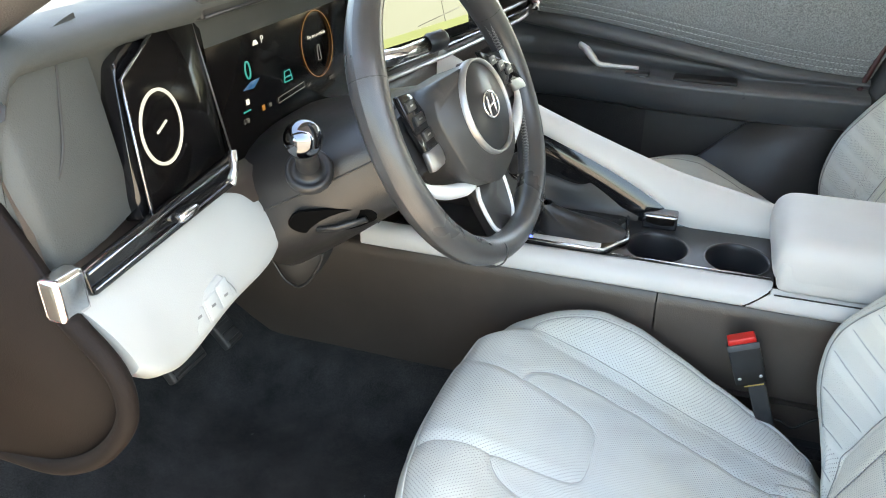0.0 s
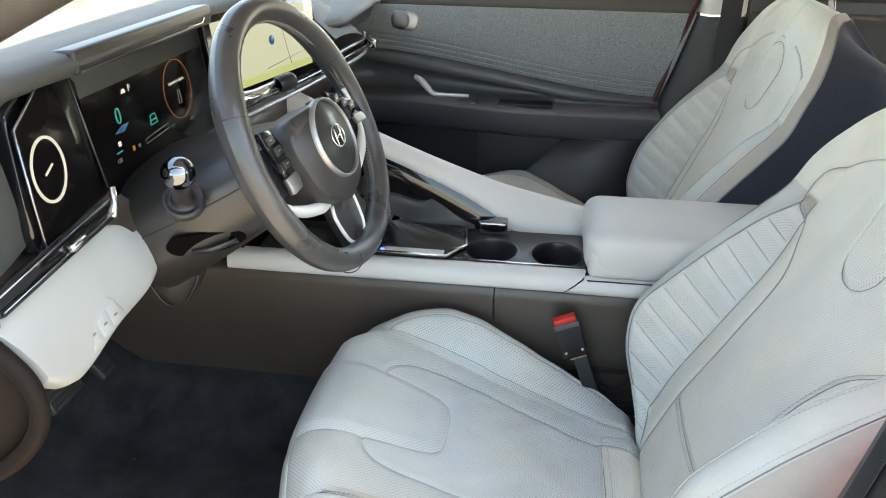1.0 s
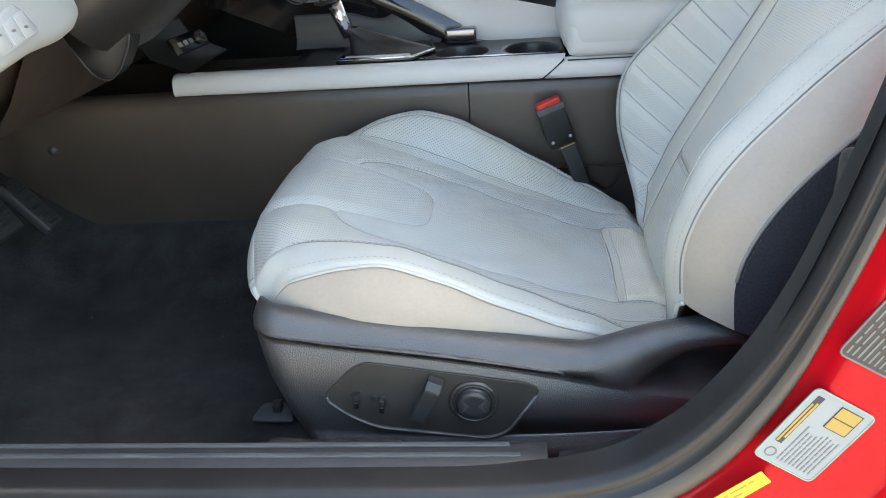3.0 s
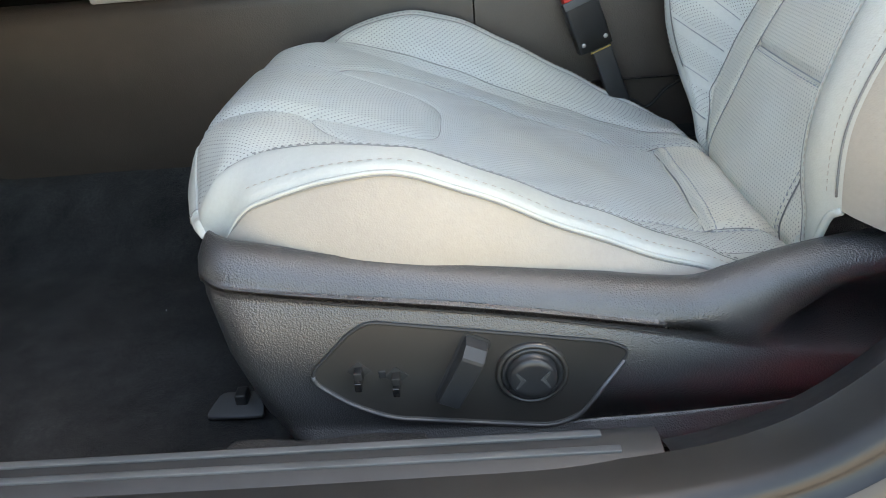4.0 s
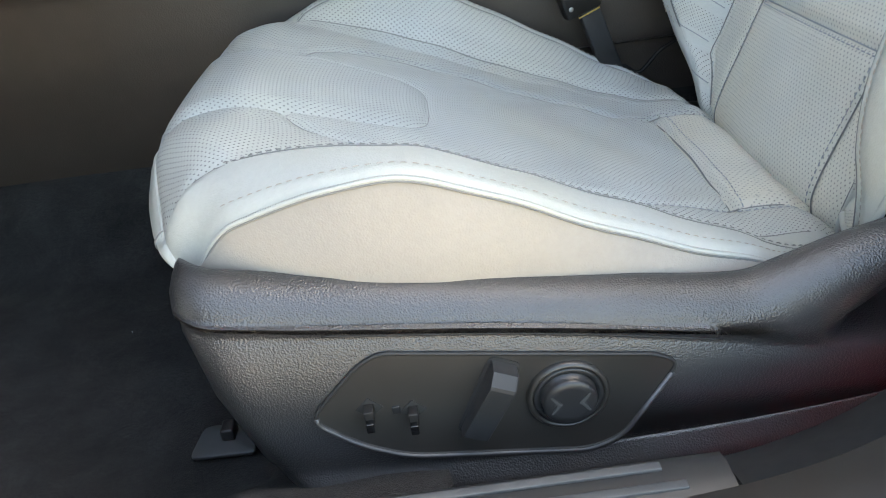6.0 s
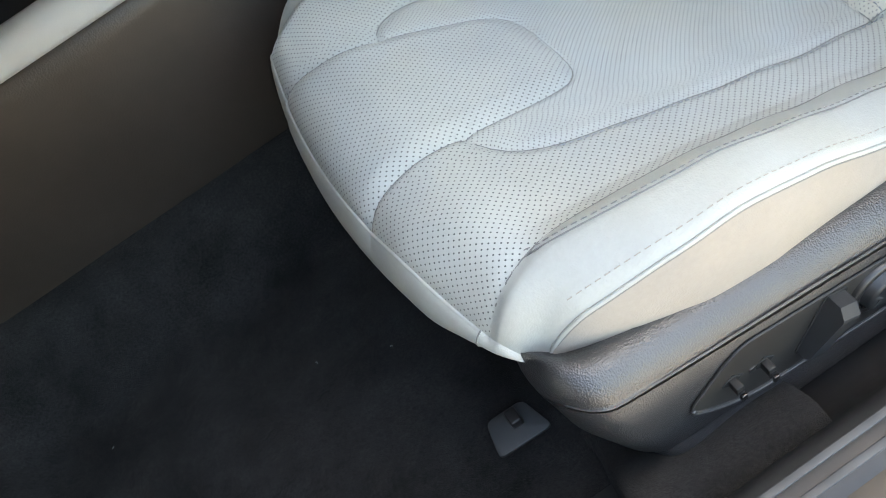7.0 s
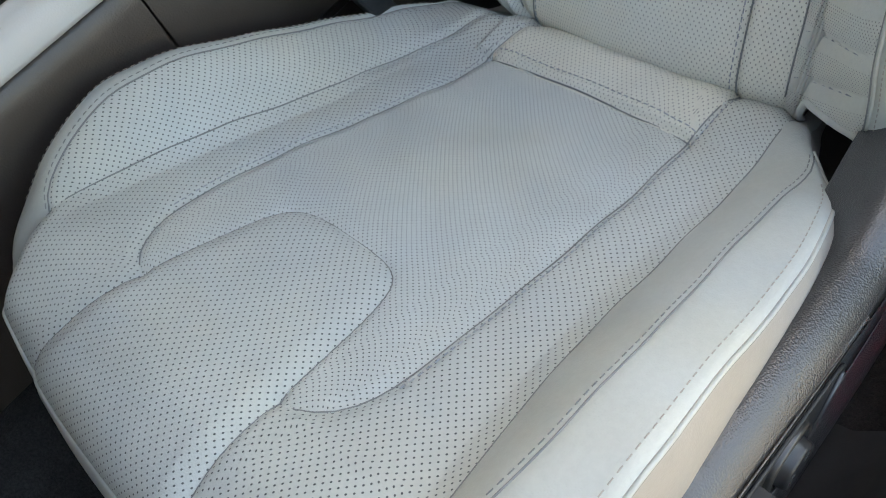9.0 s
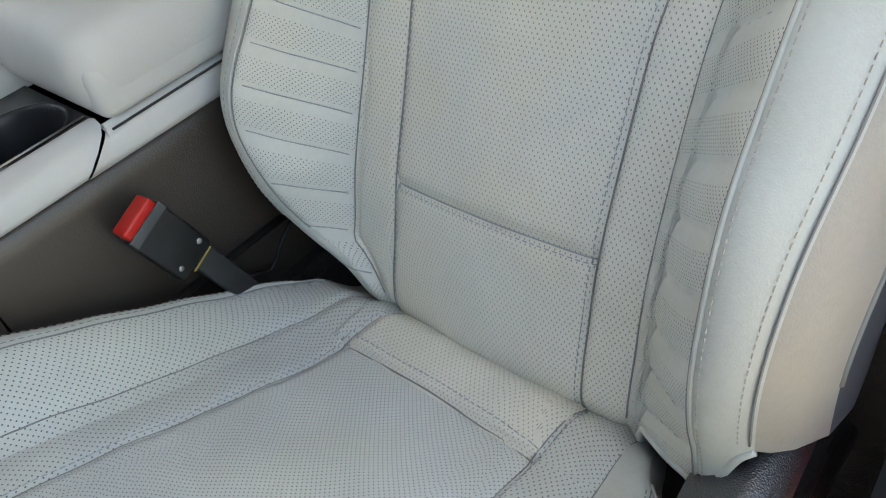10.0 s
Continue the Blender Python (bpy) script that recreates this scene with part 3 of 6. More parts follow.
def cushion_front(y):
    y = np.abs(y)
    return -0.2035 + 0.026 * (y / 0.19) ** 2 + 0.018 - np.sqrt(np.maximum(0.018**2 - np.clip(y - 0.211, 0, 0.0178) ** 2, 0))


def cushion_height(x, y):
    x, y = np.asarray(x, float), np.asarray(y, float)
    ay, door = np.abs(y), y < 0
    hw = cushion_half(x, y)
    inner = np.where(door, along(INNER_DOOR, x), along(INNER_IN, x))
    ridge = np.maximum(np.where(door, along(RIDGE_DOOR, x), along(RIDGE_IN, x)), inner + 0.006)
    crest = np.where(door, np.maximum(crest_door(x), edge_door(x) + 0.002), crest_in(x))
    edge = np.where(door, edge_door(x), edge_in(x))
    wide = 0.014 + np.where(door, 0.075, 0.040) * (1 - smooth01(-0.185, -0.115, x))
    t = np.clip((ay - inner + wide) / (ridge - inner + wide), 0, 1)
    w = 0.45 * t * t * (3 - 2 * t) + 0.55 * t
    e = np.clip((ay - ridge) / np.maximum(hw - ridge, 0.004), 0, 1)
    top = crest + (edge + 0.003 - crest) * e**1.6 + np.where(door, 0.001, 0.0035) * np.sin(e * math.pi)
    z = cush_mid(x) * (1 - w) + top * w
    z = z + 0.004 * smooth01(0.10, 0.15, ay) * (1 - w)
    z = z + 0.0054 * smooth01(0.2362, 0.2412, x) * (1 - smooth01(0.108, 0.116, ay)) - 0.020 * smooth01(0.276, 0.312, x)
    # rolled edges at the front and at the flanks
    f = np.clip((x - cushion_front(y)) / 0.026, 0, 1)
    z = z - (0.010 + 0.006 * smooth01(0.08, 0.19, ay)) * (1 - np.sqrt(1 - (1 - f) ** 2))
    g = np.clip((hw - ay) / 0.010, 0, 1)
    z = z - 0.004 * (1 - np.sqrt(1 - (1 - g) ** 2))
    # the raised pad and the seams
    inpad = inside(x, y, PAD)
    dp = polydist(x, y, PAD[:])
    z = z - 0.0010 + np.where(inpad, 0.0042 * smooth01(0, 0.018, dp), 0.0010 * smooth01(0, 0.02, dp))
    z = z - 0.0022 * np.exp(-(dp / 0.0026) ** 2)
    for line, depth, width in ((WING_DOOR, 0.0034, 0.005), (WING_IN, 0.0034, 0.005), (INNER_DOOR, 0.0022, 0.005), (INNER_IN, 0.0030, 0.006),
                               (RIDGE_DOOR, 0.0012, 0.0022), (RIDGE_IN, 0.0012, 0.0025), (TUCK, 0.0036, 0.0026)):
        z = z - depth * np.exp(-(polydist(x, y, line) / width) ** 2)
    # the cover pulls in towards the seams across it, and is worn slack where one sits
    pull = 0.0012 * np.sin(x * 60 + 1.3 * np.sin(y * 40)) * smooth01(0, 0.1, x) * (1 - w)
    slack = 0.0007 * np.sin(x * 95 - y * 70 + 2 * np.sin(y * 31)) * smooth01(-0.10, 0.05, x)
    return z + pull + slack


def build_cushion(seat):
    ni, nj = 240, 260
    t = np.linspace(-1, 1, nj)
    yy = 0.246 * np.sign(t) * np.abs(t) ** 0.92
    s = np.linspace(0, 1, ni) ** 1.12
    X = np.zeros((ni, nj))
    for j, y in enumerate(yy):
        x0 = float(cushion_front(y * 0.229 / 0.246))
        X[:, j] = x0 + (0.345 - x0) * s
    Y = yy[None] * cushion_half(X, yy[None] + 0 * X) / 0.246
    Z = cushion_height(X, Y)
    P = np.stack([X, Y, Z], -1)
    du = np.cumsum(np.r_[np.zeros((1, nj)), np.linalg.norm(np.diff(P, axis=0), axis=-1)], 0)
    ref = np.cumsum(np.c_[np.zeros((ni, 1)), np.linalg.norm(np.diff(P, axis=1), axis=-1)], 1)
    ref = ref - ref[:, nj // 2][:, None]
    UV = np.stack([ref, du], -1)
    xc = (X[:-1, :-1] + X[1:, 1:]) / 2
    yc = (Y[:-1, :-1] + Y[1:, 1:]) / 2
    door = yc < 0
    inner = np.where(door, along(INNER_DOOR, xc), along(INNER_IN, xc))
    wing = np.where(door, along(WING_DOOR, xc), along(WING_IN, xc))
    ridge = np.where(door, along(RIDGE_DOOR, xc), along(RIDGE_IN, xc))
    pad = inside(xc, yc, PAD)
    bol = np.abs(yc) > inner
    face = bol & (np.abs(yc) < ridge) & (xc > -0.119) & (xc < 0.287)
    rear = (xc > 0.235) & (np.abs(yc) < wing)
    mid = (xc > -0.106) & (np.abs(yc) < wing) & ~pad & ~rear
    side = ~bol & ~pad & ~mid & ~rear
    cushion = sheet("cushion", P, M_PERF, seat, "perforated pale grey leather cushion", UV, side)
    sheet("thigh_pad", P, M_PERF, cushion, "raised perforated leather pad", UV, pad)
    sheet("centre_panel", P, M_PERF_FINE, cushion, "", UV, mid)
    sheet("rear_panel", P, M_PERF_SLIT, cushion, "", UV, rear)
    for sgn in (-1, 1):
        # only the inboard bolster is perforated
        pf = face & (yc * sgn > 0) & (sgn > 0)
        if sgn > 0:
            sheet("bolster_face", P, M_PERF, cushion, "", UV, pf)
        sheet("bolster", P, M_LEATHER, cushion, "plain pale grey leather bolster", UV, bol & ~pf & (yc * sgn > 0))
    lift = 0.0006
    at = lambda pts: np.array([(x, y, float(cushion_height(np.array([x]), np.array([y]))[0]) + lift) for x, y in pts])
    tuck = [tuple(p[:2]) for p in spline([(*p, 0) for p in TUCK], 40)]
    for line, r in ((PAD[2:-2], 0.0007), (WING_DOOR, 0.0007), (WING_IN, 0.0007), (INNER_DOOR[3:], 0.0007), (INNER_IN[3:], 0.0007), (tuck, 0.0011)):
        part("seam_line", tube(at(line) - np.array([0, 0, lift + 0.0002]), r, 5), M_SEAMDARK, cushion)
    off = lambda pts, d: [(x, y + d) for x, y in pts]
    stitches("stitching", at([(x + 0.0085, y) for x, y in tuck]), (0, 0, 1), cushion)
    stitches("stitching", at(off(WING_DOOR[6:], -0.004)), (0, 0, 1), cushion)
    stitches("stitching", at(off(WING_IN[6:], 0.004)), (0, 0, 1), cushion)
    for line, d in ((RIDGE_DOOR, 0.003), (RIDGE_IN, 0.003)):
        stitches("stitching", at(off(line, d)), (0, 0, 1), cushion, material=M_GREYTHREAD, r=0.0004)
        if d > 0:
            part("seam_line", tube(at(line) - np.array([0, 0, 0.0004]), 0.0007, 5), M_SEAMDARK, cushion)
    # front band and flanks, hanging from the edge of the top
    edge = np.vstack([P[::-1, 0], P[0, 1:-1], P[:, -1]])
    n = len(edge)
    c = np.array([0.02, 0, 0])
    tang = np.gradient(edge, axis=0)
    nor = np.stack([tang[:, 1], -tang[:, 0], np.zeros(n)], -1)
    nor /= np.linalg.norm(nor, axis=1, keepdims=True) + 1e-9
    nor *= np.sign(((edge - c) * nor).sum(1))[:, None]
    flank = np.maximum(smooth01(0.19, 0.225, np.abs(edge[:, 1])), smooth01(-0.12, -0.05, edge[:, 0]))
    low = (1 - flank) * 0.222 + flank * np.minimum(0.203 - 0.13 * (edge[:, 0] - 0.0), edge[:, 2] - 0.004 - 0.035 * smooth01(0.2, 0.27, edge[:, 0]))
    # the cover tapers up to the nose of the shield at the door-side corner
    nip = smooth01(-0.150, -0.205, edge[:, 1]) * smooth01(-0.10, -0.150, edge[:, 0])
    low = low + 0.015 * nip
    rings = [edge]
    for k, (w, outf, outb) in enumerate(((0.05, 0.0010, 0.003), (0.15, 0.0020, 0.006), (0.4, 0.0060, 0.011), (0.7, 0.0075, 0.013), (1.0, 0.004, 0.008), (1.15, -0.015, -0.02))):
        r = edge + nor * ((outf * flank + outb * (1 - flank)) * (1 - nip * (0.2 + 0.3 * min(w, 1.0))))[:, None]
        r[:, 2] = edge[:, 2] + (low - edge[:, 2]) * w
        rings.append(r)
    R = np.array(rings)
    xe = edge[:, 0]
    isflank = np.r_[np.ones(ni), np.zeros(nj - 2), np.ones(ni)].astype(bool)
    fk = isflank[:-1]
    L = np.r_[0, np.cumsum(np.linalg.norm(np.diff(edge, axis=0), axis=1))]
    UVR = np.stack([np.tile(L, (len(R), 1)), R[:, :, 2]], -1)
    rows = np.ones((len(R) - 1, 1), bool)
    sheet("front_band", R, M_LEATHER, cushion, "", UVR, rows & ~fk[None])
    for sgn in (-1, 1):
        sheet("side_panel", R, M_SIDE, cushion, "white vinyl side panel with warm ground bounce in its colour", UVR, rows & (fk & (edge[:-1, 1] * sgn > 0))[None])
        sel = edge[isflank & (edge[:, 1] * sgn > 0)]
        sel = sel[np.argsort(sel[:, 0])]
        sel = sel[sel[:, 0] < 0.27]
        pip = sel + np.array([0, sgn * 0.0012, -0.0015])
        nose = np.array([[sel[0, 0], sel[0, 1] + sgn * (0.010 if sgn > 0 else 0.006), z] for z in np.linspace(0.215 if sgn > 0 else 0.240, sel[0, 2] - 0.012, 6)])
        line = spline(np.vstack([nose, pip[3::4]]), 140)
        part("piping", tube(line, 0.0016, 6), M_LEATHER, cushion)
        row = sel[(sel[:, 0] > -0.125) & (sel[:, 0] < 0.235)][::4]
        stitches("stitching", at([(x, y - sgn * 0.0065) for x, y, z in row]), (0, 0, 1), cushion, length=0.0040, gap=0.0026, r=0.0004, material=M_TANTHREAD, lift=0.0002)
        part("seam_line", tube(line + np.array([0, sgn * 0.0006, -0.0018]), 0.0009, 5), M_SEAMDARK, cushion)
        ks = [k for k in np.where(isflank & (edge[:, 1] * sgn > 0))[0][::6] if -0.12 < edge[k, 0] < 0.17]
        part("seam_line", tube(np.array([R[4, k] * 0.55 + R[5, k] * 0.45 + nor[k] * 0.0008 for k in ks]), 0.0006, 5), M_SEAMDARK, cushion)
    for sgn in (-1, 1):
        k = int(np.argmin(np.abs(edge[:, 1] - sgn * 0.200) + (edge[:, 0] > -0.12)))
        part("seam_line", tube(R[:6, k] + nor[k] * 0.0004, 0.0007, 5), M_SEAMDARK, cushion)
    fr = edge[(~isflank) & (np.abs(edge[:, 1]) < 0.205)]
    part("piping", tube(spline(fr[::3] + np.array([-0.0012, 0, -0.0015]), 100), 0.0016, 6), M_LEATHER, cushion)
    return cushion


# centre line of the backrest, and its frame at each height
back_line = spline([(0.345, 0.095), (0.318, 0.118), (0.301, 0.140), (0.297, 0.166), (0.318, 0.225), (0.341, 0.28), (0.377, 0.345), (0.416, 0.414), (0.455, 0.475), (0.492, 0.535), (0.527, 0.605), (0.556, 0.675), (0.580, 0.716), (0.608, 0.737)], 220)
BL = np.r_[0, np.cumsum(np.linalg.norm(np.diff(back_line, axis=0), axis=1))]
BTOP = float(BL[-1])
bt = np.gradient(back_line, axis=0)
bt /= np.linalg.norm(bt, axis=1, keepdims=True)
BS = [0, 0.06, 0.09, 0.11, 0.125, 0.14, 0.166, 0.2, 0.225, 0.275, 0.33, 0.37, 0.43, 0.48, 0.53, 0.58, 0.62, 0.68, 0.73, 0.765, 0.8]
TOPS = [0.252, 0.254, 0.256, 0.258, 0.261, 0.261, 0.251, 0.207, 0.135, 0.10, 0.10]
half_door = curve1(BS, [0.238, 0.238, 0.238, 0.239, 0.240, 0.241, 0.242, 0.243, 0.244, 0.247] + TOPS)
half_in = curve1(BS, [0.150, 0.150, 0.158, 0.167, 0.178, 0.196, 0.214, 0.224, 0.233, 0.246] + TOPS)
RS = [0, 0.06, 0.10, 0.131, 0.165, 0.20, 0.23, 0.257, 0.284, 0.308, 0.331, 0.372, 0.43, 0.48, 0.53, 0.58, 0.65, 0.8]
rise_door = curve1(RS, [0.004, 0.014, 0.032, 0.048, 0.068, 0.083, 0.091, 0.096, 0.098, 0.095, 0.090, 0.080, 0.063, 0.042, 0.017, 0.013, 0.008, 0.0])
rise_in = curve1(RS, [0.0, 0.0, 0.010, 0.024, 0.048, 0.073, 0.089, 0.096, 0.094, 0.088, 0.082, 0.071, 0.056, 0.040, 0.016, 0.013, 0.008, 0.0])
out_door = curve1(RS, [0.0, 0.005, 0.020, 0.034, 0.053, 0.070, 0.078, 0.081, 0.081, 0.079, 0.075, 0.066, 0.052, 0.038, 0.022, 0.020, 0.008, -0.004])
out_in = curve1(RS, [-0.010, -0.010, 0.002, 0.026, 0.046, 0.064, 0.074, 0.078, 0.074, 0.070, 0.066, 0.058, 0.046, 0.034, 0.022, 0.020, 0.008, -0.004])
inner_line = curve1([0, 0.08, 0.2, 0.35, 0.42, 0.48, 0.53, 0.58, 0.8], [0.150, 0.154, 0.153, 0.155, 0.163, 0.182, 0.207, 0.236, 0.25])
# the inner seam spreads to the shoulders and closes in an arch over the top
chan_line = curve1([0, 0.08, 0.2, 0.35, 0.40, 0.443, 0.484, 0.52, 0.55, 0.58, 0.61, 0.635, 0.652, 0.660, 0.80], [0.098, 0.099, 0.098, 0.103, 0.111, 0.128, 0.170, 0.206, 0.218, 0.211, 0.180, 0.130, 0.070, 0.0, 0.0])
RIB = 0.036


def by_side(door, inboard, s, y):
    return np.where(np.asarray(y) < 0, door(s), inboard(s))


def back_half(s, y=1.0):
    """Half the width; the door side stays wide near the foot."""
    return by_side(half_door, half_in, s, y)


def BRIDGE(s, y=1.0):
    band = np.where(np.asarray(y) < 0, 0.030, 0.026)
    return np.minimum(0.2095, back_half(s, y) - band)


def BINNER(s, y=1.0):
    near = 0.016 * (1 - smooth01(0.40, 0.52, np.asarray(s, float)))
    return np.minimum(inner_line(s) - np.where(np.asarray(y) < 0, near, 0.0), BRIDGE(s, y) - 0.014)


def BCHAN(s, y=1.0):
    return np.maximum(chan_line(s), 0.0) + np.where(np.asarray(y) < 0, 0.0, 0.006) * (1 - smooth01(0.35, 0.5, np.asarray(s, float)))


S_TUCK = 0.205
BY = -0.012


def back_place(s, y, dd):
    """Places on the backrest: s along its middle, y across, dd out of it towards the sitter."""
    s = np.asarray(s, float)
    cx, cz = np.interp(s, BL, back_line[:, 0]), np.interp(s, BL, back_line[:, 1])
    tx, tz = np.interp(s, BL, bt[:, 0]), np.interp(s, BL, bt[:, 1])
    return np.stack([cx - tz * dd, np.asarray(y, float) + BY, cz + tx * dd], -1)


def capsule(n=40):
    a = []
    c0, c1, r0, r1 = 0.540, 0.592, 0.045, 0.058
    for k in range(n):
        w = math.pi * k / (n - 1)
        a.append((c1 + r1 * math.sin(w) * 0.9, r1 * math.cos(w)))
    for k in range(n):
        w = math.pi * k / (n - 1)
        a.append((c0 - r0 * math.sin(w) * 0.85, -r0 * math.cos(w)))
    return a + a[:1]


CAP = capsule()


def back_depth(s, y):
    ay = np.abs(y)
    s = np.asarray(s, float)
    W, inner, ridge, chan = back_half(s, y), BINNER(s, y), BRIDGE(s, y), BCHAN(s, y)
    rise, out = by_side(rise_door, rise_in, s, y), by_side(out_door, out_in, s, y)
    dd = 0.006 * np.cos(np.clip(ay / 0.1, 0, 1) * math.pi / 2)
    t = np.clip((ay - inner + 0.006) / (ridge - inner + 0.006), 0, 1)
    w = 0.55 * t * t * (3 - 2 * t) + 0.45 * t
    dd = dd * (1 - w) + rise * w
    t2 = np.clip((ay - ridge) / (W - ridge), 0, 1)
    dd = dd + (out - rise) * t2 + 0.006 * np.sin(t2 * math.pi) * np.clip(rise / 0.06, 0, 1)
    ribs = smooth01(0, 0.008, ay - inner) * (1 - smooth01(-0.010, -0.001, ay - ridge)) * smooth01(0.06, 0.09, s) * (1 - smooth01(0.50, 0.535, s))
    ph = ((s - 0.35 * (ay - inner)) / RIB) % 1.0
    dd = dd + ribs * 0.0060 * (np.abs(np.sin(ph * math.pi)) ** 0.5 - 1)
    wedge = 1 - smooth01(0.5, 0.55, s)
    for line, depth, width, on in ((inner, 0.005, 0.005, 0.4 + 0.6 * wedge), (chan, 0.0032, 0.004, 1.0), (ridge, 0.002, 0.003, wedge)):
        dd = dd - depth * on * np.exp(-((ay - line) / width) ** 2)
    dd = dd - 0.0042 * np.exp(-((s - S_TUCK) / 0.005) ** 2) * (ay < chan)
    dc = polydist(s, np.asarray(y, float), CAP)
    dd = dd - 0.003 * np.exp(-(dc / 0.003) ** 2) + np.where(inside(s, np.asarray(y, float), CAP), 0.003 * smooth01(0, 0.012, dc), 0)
    end = np.clip((BTOP - s) / 0.03, 0, 1)
    return dd - 0.03 * (1 - np.sqrt(1 - (1 - end) ** 2))


def build_back(seat):
    ni, nj = 250, 170
    s = np.linspace(0, BTOP, ni)
    t = np.linspace(-1, 1, nj)
    # the door-side bolster ends in a hem that rises towards its outer edge
    hem = np.where(t < 0, (0.100 + 0.052 * smooth01(0.215, 0.240, -t * 0.24)) * smooth01(0.146, 0.158, -t * 0.24), 0.0)
    S = hem[None] + (BTOP - hem[None]) * (s / BTOP)[:, None]
    Y = back_half(S, np.tile(t, (ni, 1))) * t[None]
    P = back_place(S, Y, back_depth(S, Y))
    Lx = np.tile(np.cumsum(np.r_[0, np.linalg.norm(np.diff(P[ni // 3], axis=0), axis=-1)]), (ni, 1))
    UV = np.stack([Lx, S], -1)
    ribu = np.abs(Y) - BINNER(S, Y)
    UVR = np.stack([ribu * 1.7, S - 0.35 * ribu], -1)
    sc, yc = (S[:-1, :-1] + S[1:, 1:]) / 2, (Y[:-1, :-1] + Y[1:, 1:]) / 2
    ay = np.abs(yc)
    inner, ridge, chan = BINNER(sc, yc), BRIDGE(sc, yc), BCHAN(sc, yc)
    cap = inside(sc, yc, CAP)
    low = (ay < chan) & (sc < S_TUCK)
    mid = (ay < chan) & ~low & ~cap
    strip = (ay >= chan) & (ay < inner)
    face = (ay >= inner) & (ay < ridge) & (sc < 0.54)
    strip = strip | ((sc >= 0.54) & (ay >= chan))
    outer = (ay >= inner) & ~face & (sc < 0.54)
    back = sheet("backrest", P, M_PERF_SLIT, seat, "perforated pale leather backrest with ribbed bolsters", UV, mid)
    sheet("lumbar_panel", P, M_PERF_SLIT, back, "", UV, low)
    sheet("headrest_insert", P, M_PERF_SLIT, back, "", UV, cap)
    lift = 0.0008

    def line(ss, ys):
        ss, ys = np.asarray(ss, float), np.asarray(ys, float)
        return back_place(ss, ys, back_depth(ss, ys) + lift)

    sv = np.linspace(0.06, 0.655, 130)
    nrm = (-0.92, 0, 0.38)
    for g in (-1, 1):
        sheet("strip_panel", P, M_PERF_SLIT, back, "", UV, strip & (yc * g > 0))
        sheet("ribbed_bolster", P, M_PERF_RIB, back, "", UVR, face & (yc * g > 0))
        sheet("bolster", P, M_LEATHER, back, "", UV, outer & (yc * g > 0))
        part("seam_line", tube(line(sv, g * BCHAN(sv, g)) - lift, 0.0007, 5), M_SEAMDARK, back)
        iv = np.linspace(0.09, 0.535, 60)
        part("seam_line", tube(line(iv, g * BINNER(iv, g)) - lift, 0.0007, 5), M_SEAMDARK, back)
        stitches("stitching", line(sv, g * (BCHAN(sv, g) - 0.004)), nrm, back)
        rv = np.linspace(0.11 if g < 0 else 0.15, 0.535, 60)
        part("piping", tube(line(rv, g * BRIDGE(rv, g)), 0.0015, 6), M_LEATHER, back)
        part("seam_line", tube(line(rv, g * (BRIDGE(rv, g) - 0.0022)) - lift, 0.0007, 5), M_SEAMDARK, back)
        stitches("stitching", line(rv, g * (BRIDGE(rv, g) + 0.005)), nrm, back, length=0.0034, material=M_TANTHREAD, r=0.0004, lift=0.0002)
        rv = rv[rv > 0.155]
        ov = back_half(rv, g) - 0.002
        part("seam_line", tube(line(rv, g * ov) - lift * 0.5, 0.0008, 5), M_SEAMDARK, back)
        stitches("stitching", line(rv, g * (ov - 0.005)), nrm, back, length=0.0034, material=M_TANTHREAD, r=0.0004, lift=0.0002)
        ribs = bmesh.new()
        for k in range(3, 15):
            ss0 = k * RIB
            a = BINNER(ss0, g) + np.linspace(0.004, 0.056, 10)
            a = a[a < BRIDGE(ss0 + 0.02, g) - 0.003]
            if len(a) > 2:
                add_tube(ribs, line(ss0 + 0.35 * (a - BINNER(ss0, g)), g * a) - lift, 0.0006, 4)
        tagged(part("rib_seam", ribs, M_THREAD, back), kind="stuff")
    low_edge = P[0][(t < -0.60)]
    part("hem", tube(spline(low_edge[::2], 60), 0.0030, 8), M_LEATHER, back, "turned hem of the bolster cover")
    yv = np.linspace(-0.098, 0.103, 24)
    part("seam_line", tube(line(np.full(24, S_TUCK), yv) - lift, 0.0006, 5), M_THREAD, back)
    part("seam_line", tube(line([c[0] for c in CAP], [c[1] for c in CAP]) - lift, 0.0006, 5), M_SEAMDARK, back)
    stitches("stitching", line(np.full(24, S_TUCK - 0.005), yv), nrm, back)
    # flanks and rear, dark cloth
    edge = np.vstack([P[:, 0], P[-1, 1:-1], P[::-1, -1]])
    es = np.r_[S[:, 0], S[-1, 1:-1], S[::-1, -1]]
    ey = np.r_[Y[:, 0], Y[-1, 1:-1], Y[::-1, -1]]
    ed = np.r_[back_depth(S[:, 0], Y[:, 0]), back_depth(S[-1, 1:-1], Y[-1, 1:-1]), back_depth(S[::-1, -1], Y[::-1, -1])]
    outw = np.sign(ey) * smooth01(0.0, 0.08, np.abs(ey))
    rings = [edge]
    swell = 0.35 + 0.65 * (1 - smooth01(0.45, 0.6, es)) * smooth01(0.08, 0.15, es)
    for dep, grow, far in ((-0.005, 0.007, 0), (-0.018, 0.016, 0), (-0.046, 0.026, 0), (-0.046, 0.028, 0.3), (-0.046, 0.023, 0.65), (-0.046, 0.002, 1.0), (-0.046, -0.05, 1.08)):
        dep = np.where(ey > 0, dep * 0.35, dep)
        depth = (ed + dep) * (1 - far) + (-0.130) * far
